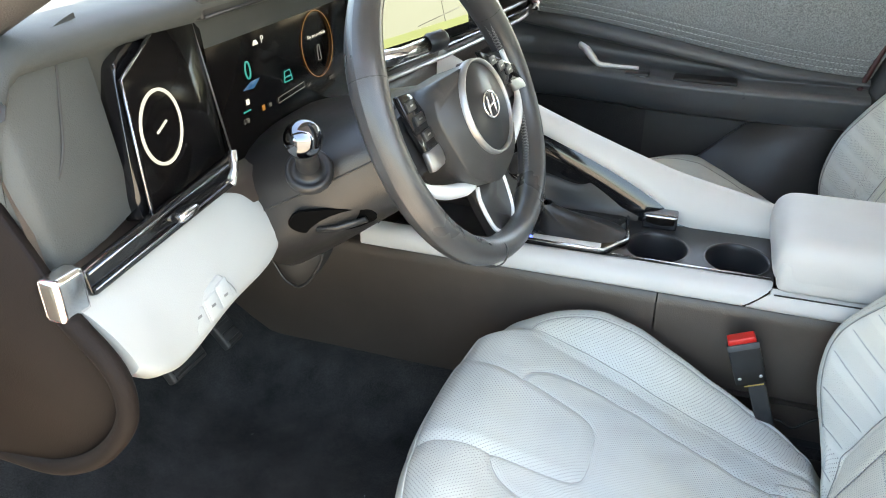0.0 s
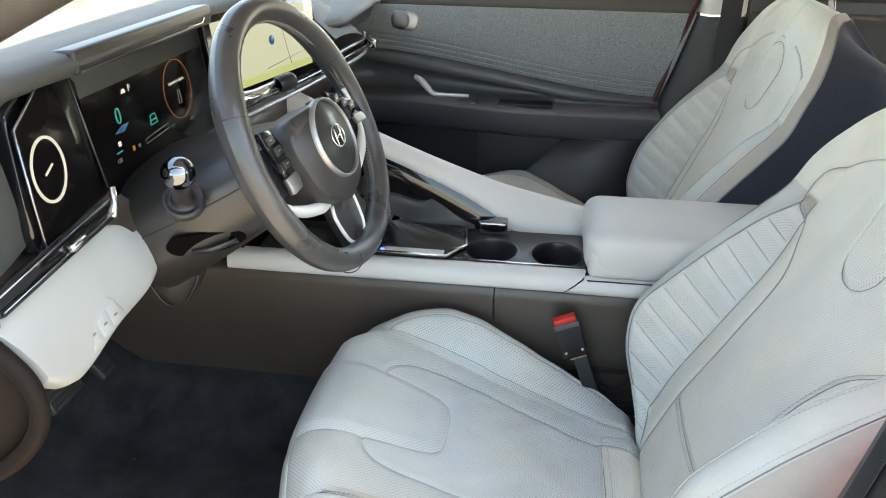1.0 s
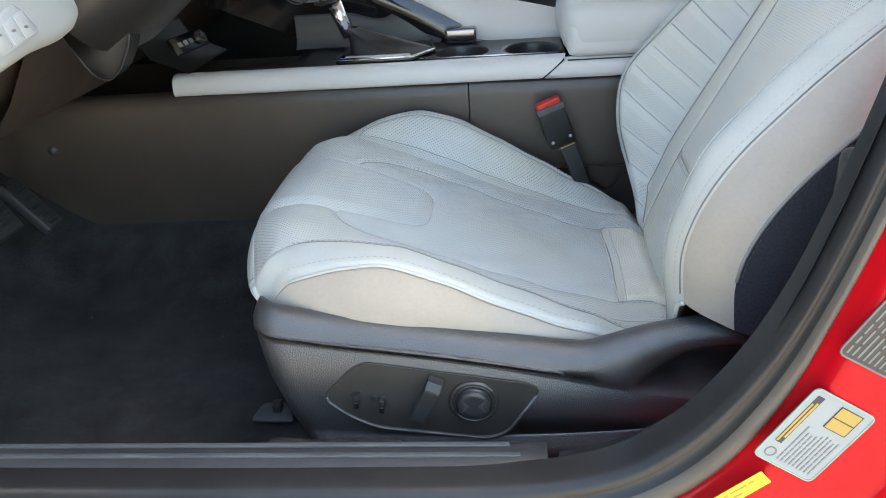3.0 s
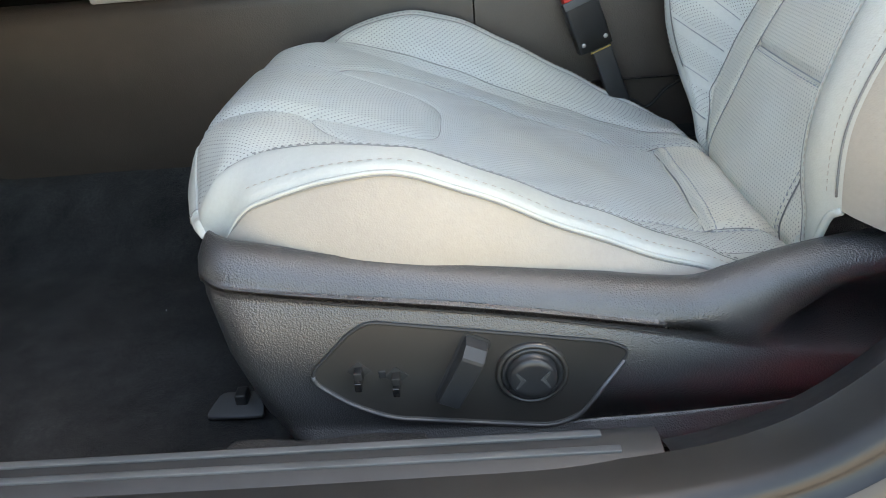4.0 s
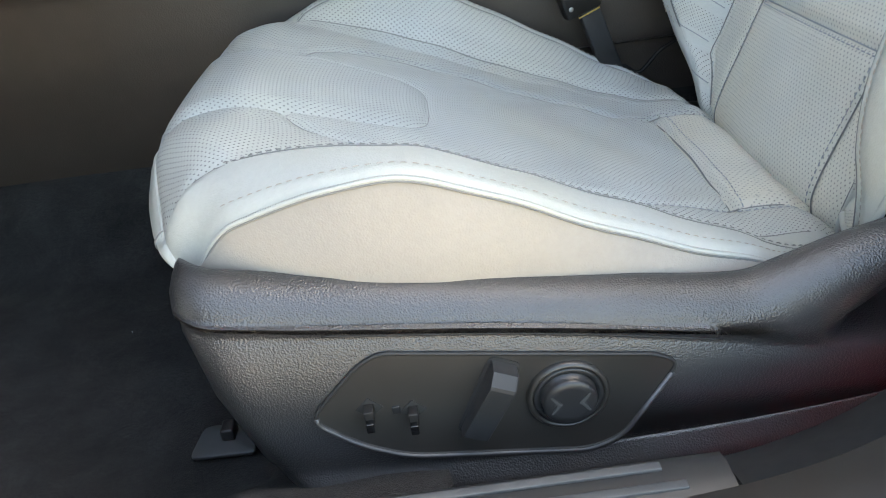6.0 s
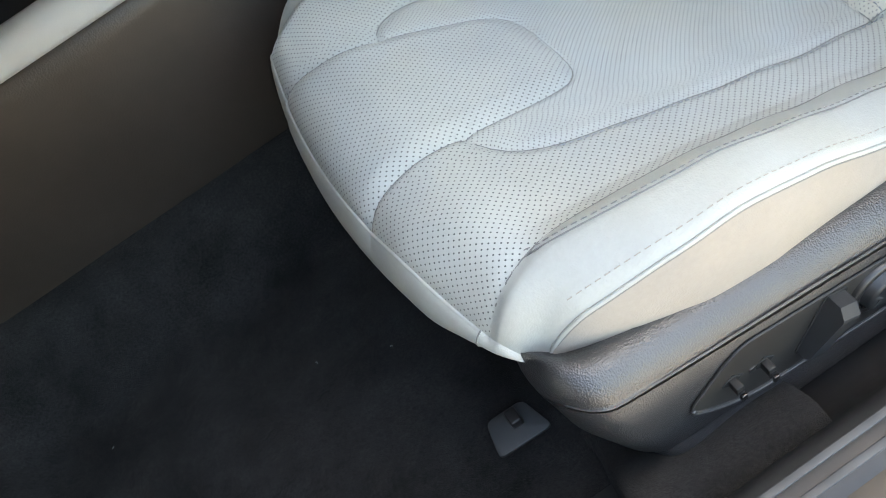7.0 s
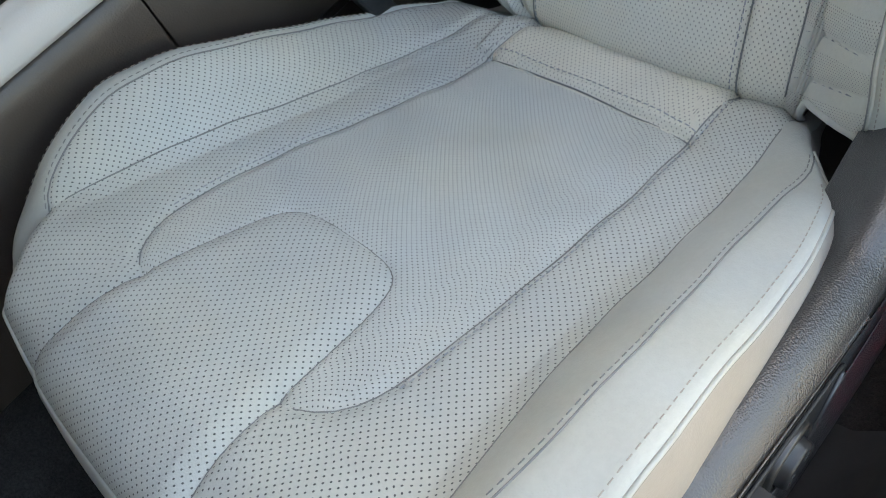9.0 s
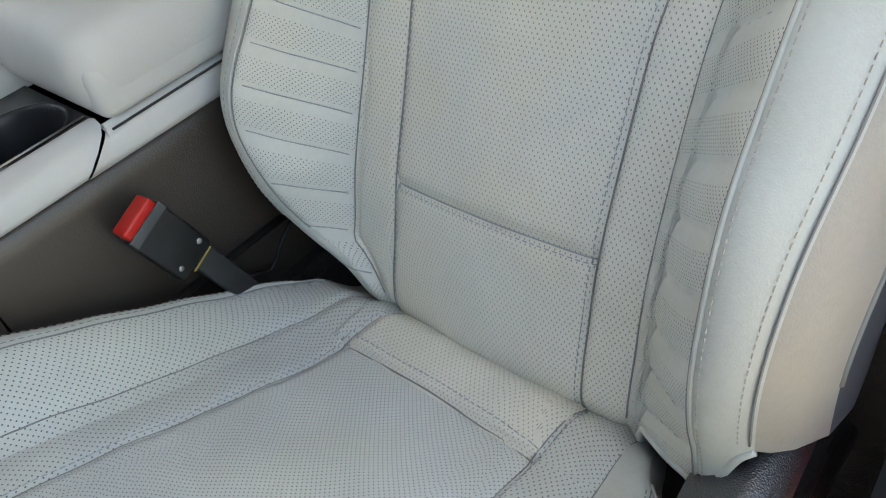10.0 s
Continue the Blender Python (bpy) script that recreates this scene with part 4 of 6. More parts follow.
        rings.append(back_place(es + 0.006 * (es > BTOP - 0.03), ey + outw * grow * swell, depth))
    R = np.array(rings)
    rows = np.arange(len(R) - 1)
    n = len(edge)
    foot = np.ones(n - 1, bool)
    strip_rows = (rows < 3)[:, None] & foot[None]
    sheet("edge_panel", R, M_SIDE, back, "", None, strip_rows)
    shell = sheet("back_shell", R, M_NAVY, seat, "dark blue-grey cloth rear cover", None, (rows >= 3)[:, None] & foot[None])
    rear = [back_place(np.clip(S[::6, ::6], 0, BTOP) - 0.03 * (S[::6, ::6] > BTOP - 0.02), Y[::6, ::6] * 0.82, -0.125 + 0 * S[::6, ::6])]
    sheet("rear_cover", rear[0], M_NAVY, shell)
    ln = R[3][20:-20]
    part("piping", tube(ln[::5], 0.0018, 6), M_SEAMDARK, shell)
    stitches("stitching", ln + np.array([0.004, 0, -0.002]), (0, -1, 0), shell, r=0.0006, material=M_GREYMARK)
    return back


def build_headrest(seat, drop):
    head = None
    u = np.linspace(0, 2 * math.pi, 48, endpoint=False)
    P = []
    for k in range(25):
        v = math.pi * k / 24
        hh, ww = math.cos(v), math.sin(v) ** 0.42
        row = []
        for a in u:
            ca, sa = math.cos(a), math.sin(a)
            e = 2.6
            r = (abs(ca) ** e + abs(sa) ** e) ** (-1 / e)
            wy, wd = 0.118 * (1 - 0.13 * hh), 0.046
            row.append((0.602 - 0.012 * hh + wd * ww * r * ca, BY + wy * ww * r * sa, 0.862 - drop + 0.088 * hh))
        P.append(row)
    head = sheet("headrest", np.transpose(np.array(P), (1, 0, 2)), M_LEATHER, seat, "padded pale leather headrest", close_u=True)
    for y in (-0.07, 0.07):
        part("post", tube([(0.612, BY + y, 0.70), (0.607, BY + y, 0.77), (0.602, BY + y, 0.83)], 0.0065, 12), M_MIRROR, head, "chrome headrest post")
        part("collar", lathe([(0.014, 0), (0.014, 0.008), (0.009, 0.011)], frame_of((0.609, BY + y, 0.747), (0, 1, 0), (0.0, 0, 1)), 16), M_SMOOTHBLK, head)


def build_shell(seat, controls):
    """The plastic skirt of the seat on the door side, with or without the switches."""
    g = -1
    top = curve1([-0.17, -0.149, -0.121, -0.09, 0.006, 0.104, 0.177, 0.202, 0.234, 0.27, 0.33, 0.38], [0.254, 0.254, 0.249, 0.242, 0.226, 0.211, 0.201, 0.207, 0.216, 0.222, 0.226, 0.222])
    bot = curve1([-0.16, -0.10, 0.0, 0.1, 0.2, 0.38], [0.080, 0.076, 0.071, 0.070, 0.073, 0.082])
    crease = curve1([-0.16, -0.093, 0.036, 0.136, 0.222, 0.38], [0.224, 0.213, 0.194, 0.174, 0.153, 0.12])
    # the front edge falls steeply and rounds under
    front = curve1([0.06, 0.072, 0.080, 0.094, 0.116, 0.136, 0.165, 0.21, 0.235, 0.245, 0.255, 0.27], [-0.064, -0.084, -0.105, -0.126, -0.145, -0.1535, -0.160, -0.1655, -0.168, -0.168, -0.165, -0.162])
    rear_in = curve1([-0.2, 0.1, 0.2, 0.3, 0.375], [0.0, 0.0, 0.0015, 0.0075, 0.0135])

    def profile(x, rec):
        t, b, c = float(top(x)), float(bot(x)), float(crease(x))
        return [(-0.222, t - 0.030), (-0.246, t - 0.009), (-0.255, t - 0.001), (-0.262, t), (-0.270, t - 0.004), (-0.277, t - 0.010), (-0.2820, t - 0.019),
                (-0.2838 + 0.012 * rec, c + (0.45 + 0.38 * rec) * (t - 0.019 - c)), (-0.2830 + 0.052 * rec, c + 0.010 + 0.015 * rec), (-0.2818 + 0.050 * rec, c + 0.0035), (-0.2796, c), (-0.2800, c - 0.0030), (-0.2822, c - 0.006),
                (-0.2818, c * 0.6 + b * 0.4), (-0.2812, c * 0.25 + b * 0.75), (-0.2806, b + 0.032), (-0.2822, b + 0.0275), (-0.2880, b + 0.0185), (-0.2906, b + 0.0115), (-0.2885, b + 0.004), (-0.277, b - 0.001), (-0.25, b)]

    RX, RY = 0.036, 0.052
    rows = []
    lead = profile(-0.15, 0.0)
    for k in range(14 + 110):
        row = []
        for j, (y0, z0) in enumerate(lead):
            xf = float(front(z0))
            if k < 14:
                # round the nose, from the inner side outwards
                a = (k - 2) / 12 * math.pi / 2
                x = xf + RX * (1 - math.cos(a)) if k > 1 else xf + 0.004 * (2 - k)
                inw = RY * (1 - math.sin(max(a, 0))) + (0.022 * (2 - k) if k < 2 else 0)
            else:
                w = (k - 13) / 110
                x, inw = xf + RX + (0.42 - xf - RX) * w, 0.0
            rec = float(smooth01(0.215, 0.29, x))
            y, z = profile(x, rec)[j]
            up = (z - float(bot(x))) / (float(top(x)) - float(bot(x)))
            z -= (0.018 * smooth01(0.010, 0.045, inw) + 0.05 * smooth01(0.045, 0.09, inw)) * max(0.0, up)
            row.append((x, y + inw + float(rear_in(x)), z))
        rows.append(row)
    skirt = sheet("side_shield", rows, M_PLASTIC, seat, "grained black plastic side shield")
    # black bead along the crease, darkening it as shade would
    part("crease_line", tube([r[10] for r in rows[24:-52]], 0.0009, 5), M_INK, skirt)
    if not controls:
        return skirt
    m = frame_of((0, -0.2812, 0), (1, 0, 0), (0, -1, 0))
    out = rounded([(-0.094, 0.153), (-0.06, 0.188), (-0.046, 0.196), (0.118, 0.168), (0.132, 0.160), (0.098, 0.107), (0.078, 0.099), (-0.038, 0.114), (-0.066, 0.128)], 0.012)
    plate = part("switch_plate", prism(out, m, 0.0022, 0.001), M_PLASTIC2, skirt, "", smooth=False)
    ring = [(x, -0.2836, z) for x, z in out]
    start = max(range(len(ring)), key=lambda k: ring[k][0])
    ring = ring[start:] + ring[:start]
    lip = [p for p in ring if p[2] < 0.156]
    part("plate_gap", tube(ring, 0.0013, 6, True), M_INK, plate)
    # lighter bead: the highlight on the plate's lower edge, put into the colour
    part("plate_edge", tube([(x, y - 0.0006, z - 0.0012) for x, y, z in lip], 0.0018, 6), M_EDGE, plate)
    for x, z in ((-0.057, 0.155), (-0.031, 0.149)):
        sw = part("switch_pin", box((x - 0.003, -0.292, z - 0.0045), (x + 0.003, -0.281, z + 0.0045), 0.0008), M_INKBLK, plate, "bare switch peg")
        part("peg_tip", box((x - 0.0024, -0.296, z - 0.008), (x + 0.0024, -0.290, z - 0.001), 0.0006), M_GLOSS, sw)
        part("peg_hole", prism([(x - 0.0085, z + 0.001), (x, z - 0.006), (x + 0.0085, z + 0.001), (x, z + 0.009)], m, 0.0027), M_INK, sw, smooth=False)
    part("slot", box((-0.0435, -0.2845, 0.149), (-0.0385, -0.2825, 0.155), 0.0004), M_SMOOTHBLK, plate)
    # rocker lever: a leaning bar with a chamfered upper end
    lx = Vector((0.47, 0, 1.0)).normalized()
    lz = lx.cross(Vector((0, -1, 0)))
    lm = frame_of(Vector((0.0155, -0.283, 0.152)) - lz * 0.0082, lx, lz)
    lever = part("recline_lever", prism([(-0.0275, 0.0), (-0.0275, 0.0085), (-0.0255, 0.0110), (0.0185, 0.0180), (0.0208, 0.0176), (0.0272, 0.0115), (0.0280, 0.0)], lm, 0.0164, 0.0018, 3), M_RUBBER, plate, "satin black rocker lever", smooth=False)
    part("lever_slot", prism(rounded([(-0.030, -0.0105), (0.030, -0.0105), (0.030, 0.0105), (-0.030, 0.0105)], 0.005), frame_of((0.0155, -0.2835, 0.152), lx, (0, -1, 0)), 0.0006), M_INK, lever, smooth=False)
    km = frame_of((0.064, -0.2828, 0.1465), (1, 0, 0), (0, -1, 0))
    knob = part("lumbar_dial", lathe([(0.0215, 0), (0.0215, 0.004), (0.0185, 0.004), (0.0180, 0.002), (0.0172, 0.002), (0.0168, 0.0085), (0.0155, 0.0108), (0.010, 0.0102), (0, 0.0100)], km, 48), M_SMOOTHBLK2, plate, "round satin lumbar control")
    part("dial_ring", lathe([(0.0255, 0), (0.0255, 0.003), (0.024, 0.0045), (0.0225, 0.0045), (0.0215, 0.002)], km, 48), M_PLASTIC2, knob)
    bm = bmesh.new()
    for sx in (-1, 1):
        v = [(sx * 0.005, 0.0), (sx * 0.011, 0.007), (sx * 0.0125, 0.0065), (sx * 0.0085, 0.0), (sx * 0.0125, -0.0065), (sx * 0.011, -0.007)]
        add_prism(bm, v if sx > 0 else v[::-1], km @ Matrix.Translation((0, 0, 0.0101)), 0.0006)
    part("dial_mark", bm, M_GREYMARK, knob, smooth=False)
    return skirt


def front_seat(controls):
    seat = thing("car_seat", "pale perforated leather driver's seat on a black plastic base" if controls else "pale perforated leather passenger seat with dark cloth sides", "car seat", (0.05, 0, 0.04), "front seats")
    build_cushion(seat)
    build_back(seat)
    build_headrest(seat, 0.040 if controls else 0.012)
    build_shell(seat, controls)
    # the base pan, the inner shield and the rails
    part("base_pan", box((-0.13, -0.235, 0.085), (0.34, 0.235, 0.125), 0.015, 3), M_SMOOTHBLK, seat)
    inner = [[(x, 0.254 + dy, z) for dy, z in ((-0.02, 0.205), (0.0, 0.2), (0.006, 0.17), (0.002, 0.1), (-0.02, 0.085))] for x in np.linspace(-0.12, 0.34, 8)]
    sheet("inner_shield", inner, M_DARK, seat)
    for y in (-0.2, 0.2):
        part("rail", box((-0.10, y - 0.02, 0.042), (0.36, y + 0.02, 0.075), 0.004), M_SMOOTHBLK, seat)
        part("rail_riser", box((-0.08, y - 0.012, 0.07), (0.33, y + 0.012, 0.12), 0.004), M_SMOOTHBLK, seat)
    foot = part("rail_cover", prism(rounded([(-0.222, -0.182), (-0.168, -0.184), (-0.178, -0.148), (-0.216, -0.147)], 0.006), frame_of((0, 0, 0.038), (1, 0, 0), (0, 0, 1)), 0.0035, 0.001), M_RAILCAP, seat, "grey rail end cover with a clip")
    part("clip", box((-0.198, -0.168, 0.040), (-0.187, -0.153, 0.052), 0.002), M_SMOOTHBLK, foot)
    part("rail_cover", prism(rounded([(-0.215, 0.150), (-0.165, 0.150), (-0.172, 0.185), (-0.21, 0.185)], 0.006), frame_of((0, 0, 0.05), (1, 0, 0), (0, 0, 1)), 0.02, 0.002), M_RAILCAP, seat)
    return seat


SHIFT_P = (0.085, 0.718, 0.0)
driver = front_seat(True)
passenger = front_seat(False)
for ob in passenger.children_recursive:
    ob.data.transform(Matrix.Diagonal((1, -1, 1, 1)))
    ob.data.flip_normals()
    above = ob if ob.parent is passenger else ob.parent
    if above.name.split(".")[0] in ("backrest", "back_shell", "headrest"):
        ob.data.transform(Matrix.Translation((0.30, 0, 0.15)) @ Matrix.Rotation(radians(-7), 4, "Y") @ Matrix.Translation((-0.30, 0, -0.15)))
passenger.location = Vector(passenger.location) + Vector(SHIFT_P)


# ---- dashboard ----
def dashboard():
    dash = thing("dashboard", "dark soft-skinned dashboard with twin displays and pale lower panel", "dashboard", (-0.5, 0.36, 0.6))
    # upper pad: from the windscreen back to the hood, over the whole width
    rows = []
    for y in np.linspace(-0.372, 1.06, 90):
        hood = smooth01(-0.43, -0.34, y) * (1 - smooth01(0.42, 0.60, y))
        zt = 0.715 + 0.082 * hood
        xr = -0.345 - 0.035 * hood + 0.04 * smooth01(0.5, 0.7, y)
        row = [(-0.98, y, 0.715), (-0.85, y, 0.728), (-0.7, y, 0.735 + 0.02 * hood), (-0.55, y, 0.738 + 0.045 * hood), (-0.45, y, zt - 0.004), (xr - 0.035, y, zt), (xr - 0.012, y, zt - 0.003), (xr, y, zt - 0.012), (xr - 0.004, y, zt - 0.022), (xr - 0.02, y, zt - 0.03), (xr - 0.03, y, 0.66)]
        rows.append(row)
    pad = sheet("dash_top", rows, M_DASH, dash, "dark grey grained dash top")
    # lower body
    rows = []
    for y in np.linspace(-0.372, 1.06, 40):
        g = smooth01(-0.29, -0.26, y) * (1 - smooth01(0.50, 0.54, y)) * 0.05
        rows.append([(-0.40 - g, y, 0.72), (-0.385 - g, y, 0.66), (-0.385 - g, y, 0.62), (-0.375 + 0.035 * smooth01(0.45, 0.7, y), y, 0.615), (-0.36 + 0.03 * smooth01(0.45, 0.7, y), y, 0.585), (-0.40, y, 0.53), (-0.47, y, 0.44), (-0.58, y, 0.36), (-0.8, y, 0.33)])
    sheet("dash_body", rows, M_BROWNBLACK, dash)
    # end cap that the open door uncovers
    m = frame_of((0, -0.372, 0), (1, 0, 0), (0, -1, 0))
    cap = part("end_cap", prism(rounded([(-0.60, 0.72), (-0.42, 0.72), (-0.385, 0.66), (-0.352, 0.600), (-0.322, 0.552), (-0.330, 0.505), (-0.37, 0.455), (-0.42, 0.428), (-0.60, 0.42)], 0.03), m, 0.006, 0.003), M_CAP, dash, "brown-black fuse cover at the dash end")
    part("end_cap_rim", tube(spline([(-0.36, -0.378, 0.600), (-0.325, -0.378, 0.555), (-0.326, -0.378, 0.51), (-0.365, -0.378, 0.46), (-0.42, -0.376, 0.43), (-0.5, -0.37, 0.42)], 40), 0.009, 10), M_CAP, cap)
    # soft corner of the dash that wraps down beside the display
    rows = []
    for w in np.linspace(0, 1, 24):
        top_z = 0.800 - 0.045 * w**1.6
        row = []
        for v in np.linspace(0, 1, 20):
            z = top_z + (0.634 - 0.012 * w - top_z) * v
            x = -0.408 + 0.020 * math.sin(math.pi * min(1, v * 1.25) * 0.5) + 0.012 * math.sin(w * math.pi * 0.8) - 0.10 * max(0, w - 0.82) / 0.18 * 0.5
            row.append((x, -0.258 - 0.122 * w - 0.006 * math.sin(v * math.pi), z))
        rows.append(row)
    corner = sheet("corner_pad", rows, M_DASH, dash, "soft grey-green dash corner")
    part("corner_seam", tube(spline([rows[6][0], rows[9][5], rows[13][10], rows[20][15], rows[23][17]], 40), 0.0014, 6), M_INK, corner)
    return dash


def display(dash):
    # left pod and main display on one bent dark glass
    pod = part("display_pod", prism(rounded([(-0.100, 0.078), (-0.157, 0.089), (-0.232, 0.056), (-0.252, -0.060), (-0.248, -0.082), (-0.100, -0.082)], 0.008), frame_of((-0.440, -0.02, 0.702), (-0.16, 1, 0), (1, 0.16, 0.08)), 0.018, 0.003), M_GLOSS, dash, "black glass display surround")
    m = frame_of((-0.387, -0.190, 0.702), (-0.16, 1, 0), (1, 0.16, 0.08))
    part("display_glass", prism(rounded([(-0.072, -0.077), (0.077, -0.077), (0.077, 0.066), (0.022, 0.082), (-0.066, 0.045)], 0.006), m, 0.003, 0.001), M_SCREEN, pod)
    ring = [(-0.027 + 0.0325 * math.cos(a), -0.006 + 0.0325 * math.sin(a)) for a in np.linspace(0, 2 * math.pi, 61)]
    part("gauge_ring", tube([m @ Vector((x, y, 0.0035)) for x, y in ring[:-1]], 0.0017, 6, True), G_WHITE, pod, "lit white ring")
    part("gauge_dash", tube([m @ Vector((-0.036, -0.009, 0.0035)), m @ Vector((-0.018, -0.003, 0.0035))], 0.0012, 6), G_WHITE, pod)
    part("pod_edge", tube([m @ Vector(p) for p in ((0.022, 0.084, 0.003), (-0.067, 0.046, 0.003), (-0.0745, -0.070, 0.003), (-0.068, -0.080, 0.002))], 0.0018, 8), M_CHROMEDARK, pod, "chrome edge of the display pod")
    main = part("main_display", prism(rounded([(-0.125, -0.082), (0.205, -0.082), (0.205, 0.082), (-0.128, 0.082)], 0.004), frame_of((-0.405, 0, 0.694), (0, 1, 0), (1, 0, 0.08)), 0.006, 0.002), M_SCREEN, dash, "dark instrument display with small lit symbols")
    s = frame_of((-0.3985, 0.045, 0.694), (0, 1, 0), (1, 0, 0.08))
    P = lambda x, y, z=0.0008: s @ Vector((x, y, z))
    hood = part("hood_band", box((-0.178, 0.076, -0.004), (0.168, 0.103, 0.024), 0.005, 3, m=s), M_SMOOTHBLK, main, "dark band under the hood")
    part("hood_lip", tube([P(-0.176, 0.079, 0.025), P(0.128, 0.081, 0.025)], 0.0016, 8), M_SMOOTHBLK2, hood)
    part("hood_lip", tube([P(0.085, 0.083, 0.025), P(0.128, 0.082, 0.026), P(0.136, 0.088, 0.026)], 0.0014, 8), M_CHROME, hood, "small chrome tip")
    o = [P(0.066 + 0.039 * math.cos(a), 0.004 + 0.040 * math.sin(a)) for a in np.linspace(0, 2 * math.pi, 49)]
    part("warning_ring", tube(o[:-1], 0.0004, 5, True), G_ORANGE, main, "thin orange ring")
    text("readout", "Key not in vehicle", 0.0062, P(0.066, 0.015), s, G_WHITE, main)
    part("key_symbol", tube([P(0.064, 0.002), P(0.069, 0.002), P(0.071, -0.016), P(0.063, -0.016), P(0.064, 0.002)], 0.0006, 4), G_DIM, main)
    text("readout", "P", 0.012, P(-0.054, 0.034), s, G_WHITE, main)
    part("car_symbol", prism([(-0.073, 0.031), (-0.062, 0.031), (-0.065, 0.036), (-0.070, 0.036)], s, 0.0007), G_WHITE, main)
    o = [P(-0.091 + 0.0046 * math.cos(a), 0.009 + 0.009 * math.sin(a)) for a in np.linspace(0, 2 * math.pi, 25)]
    part("speed_symbol", tube(o[:-1], 0.0010, 5, True), G_TEAL, main)
    part("lane_symbol", prism([(-0.105, -0.010), (-0.089, -0.004), (-0.071, -0.004), (-0.085, -0.012)], s, 0.0007), G_BLUE, main)
    part("assist_symbol", tube([P(-0.023, -0.022), P(-0.020, -0.010), P(-0.008, -0.010), P(-0.005, -0.022), P(-0.023, -0.022)], 0.0008, 4), G_TEAL, main)
    part("assist_bar", tube([P(-0.022, -0.017), P(-0.006, -0.017)], 0.0008, 4), G_TEAL, main)
    part("status_bar", tube([P(-0.042, -0.035), P(0.020, -0.032), P(0.020, -0.038), P(-0.042, -0.041), P(-0.042, -0.035)], 0.0004, 4), G_DIM, main)
    part("fuel_bar", box((-0.112, -0.033, 0), (-0.098, -0.0315, 0.0008), 0.0002, m=s), G_TEAL, main)
    part("pump_symbol", box((-0.104, -0.026, 0), (-0.098, -0.020, 0.0008), 0.0002, m=s), G_WHITE, main)
    part("temperature_symbol", box((-0.076, -0.040, 0), (-0.071, -0.034, 0.0008), 0.0002, m=s), G_ORANGE, main)
    text("readout", "178", 0.0075, P(-0.110, -0.042), s, G_DIM, main)
    text("readout", "92", 0.0065, P(-0.060, -0.038), s, G_DIM, main)
    text("readout", "14.4", 0.0055, P(0.031, -0.039), s, G_DIM, main)
    text("readout", "20752", 0.0055, P(0.090, -0.044), s, G_DIM, main)
    part("divider", tube([P(-0.171, 0.074, 0.004), P(-0.150, -0.073, 0.004)], 0.0011, 6), M_EDGE, main, "thin grey joint between the displays")
    # centre screen, turned towards the driver
    c = frame_of((-0.352, 0.338, 0.712), (0.24, 1, 0), (1, -0.24, 0.13))
    scr = part("centre_screen", prism(rounded([(-0.155, -0.062), (0.150, -0.062), (0.150, 0.070), (-0.155, 0.070)], 0.008), c, 0.010, 0.003), M_GLOSS, dash, "wide centre touchscreen showing a map")
    c2 = c @ Matrix.Translation((0, 0, 0.0103))
    part("map", box((-0.140, -0.046, 0), (0.118, 0.060, 0.0006), 0, m=c2), G_MAP, scr, "pale green map page", smooth=False)
    part("map_road", box((-0.140, -0.046, 0.0007), (0.118, -0.034, 0.001), 0, m=c2), G_GREEN, scr, smooth=False)
    part("map_bar", box((-0.140, -0.058, 0), (0.118, -0.047, 0.0007), 0, m=c2), M_SCREEN, scr, smooth=False)
    bm = bmesh.new()
    add_tube(bm, [c2 @ Vector(p) for p in ((0.035, 0.06, 0.0008), (0.052, -0.034, 0.0008))], 0.0006, 4)
    add_tube(bm, [c2 @ Vector(p) for p in ((-0.02, -0.030, 0.0008), (0.118, -0.018, 0.0008))], 0.0006, 4)
    part("map_line", bm, G_DIM, scr)
    part("map_pointer", lathe([(0, 0), (0.0075, 0), (0.0075, 0.0006), (0, 0.0006)], c2 @ Matrix.Translation((0.006, 0.012, 0.0006)), 20), G_BLUE, scr)
    part("clock_box", box((-0.012, 0.048, 0.0006), (0.020, 0.058, 0.001), 0, m=c2), G_DIM, scr, smooth=False)
    text("readout", "10:52", 0.009, c2 @ Vector((0.004, 0.0505, 0.0012)), c2, M_INK, scr)
    text("readout", "Arlington, TX", 0.007, c2 @ Vector((-0.075, -0.0545, 0.0010)), c2, G_DIM, scr)


def text(name, body, size, at, m, material, parent):
    cu = bpy.data.curves.new(name, "FONT")
    cu.body, cu.size, cu.align_x, cu.align_y, cu.extrude = body, size, "CENTER", "CENTER", 0.0001
    ob = new(name, cu)
    m4 = m.to_3x3().to_4x4()
    m4.translation = at
    bpy.context.view_layer.update()
    me = bpy.data.meshes.new_from_object(ob)
    me.transform(m4)
    bpy.data.objects.remove(ob)
    me.materials.append(material)
    o2 = new(name, me)
    attach(o2, parent)
    return o2


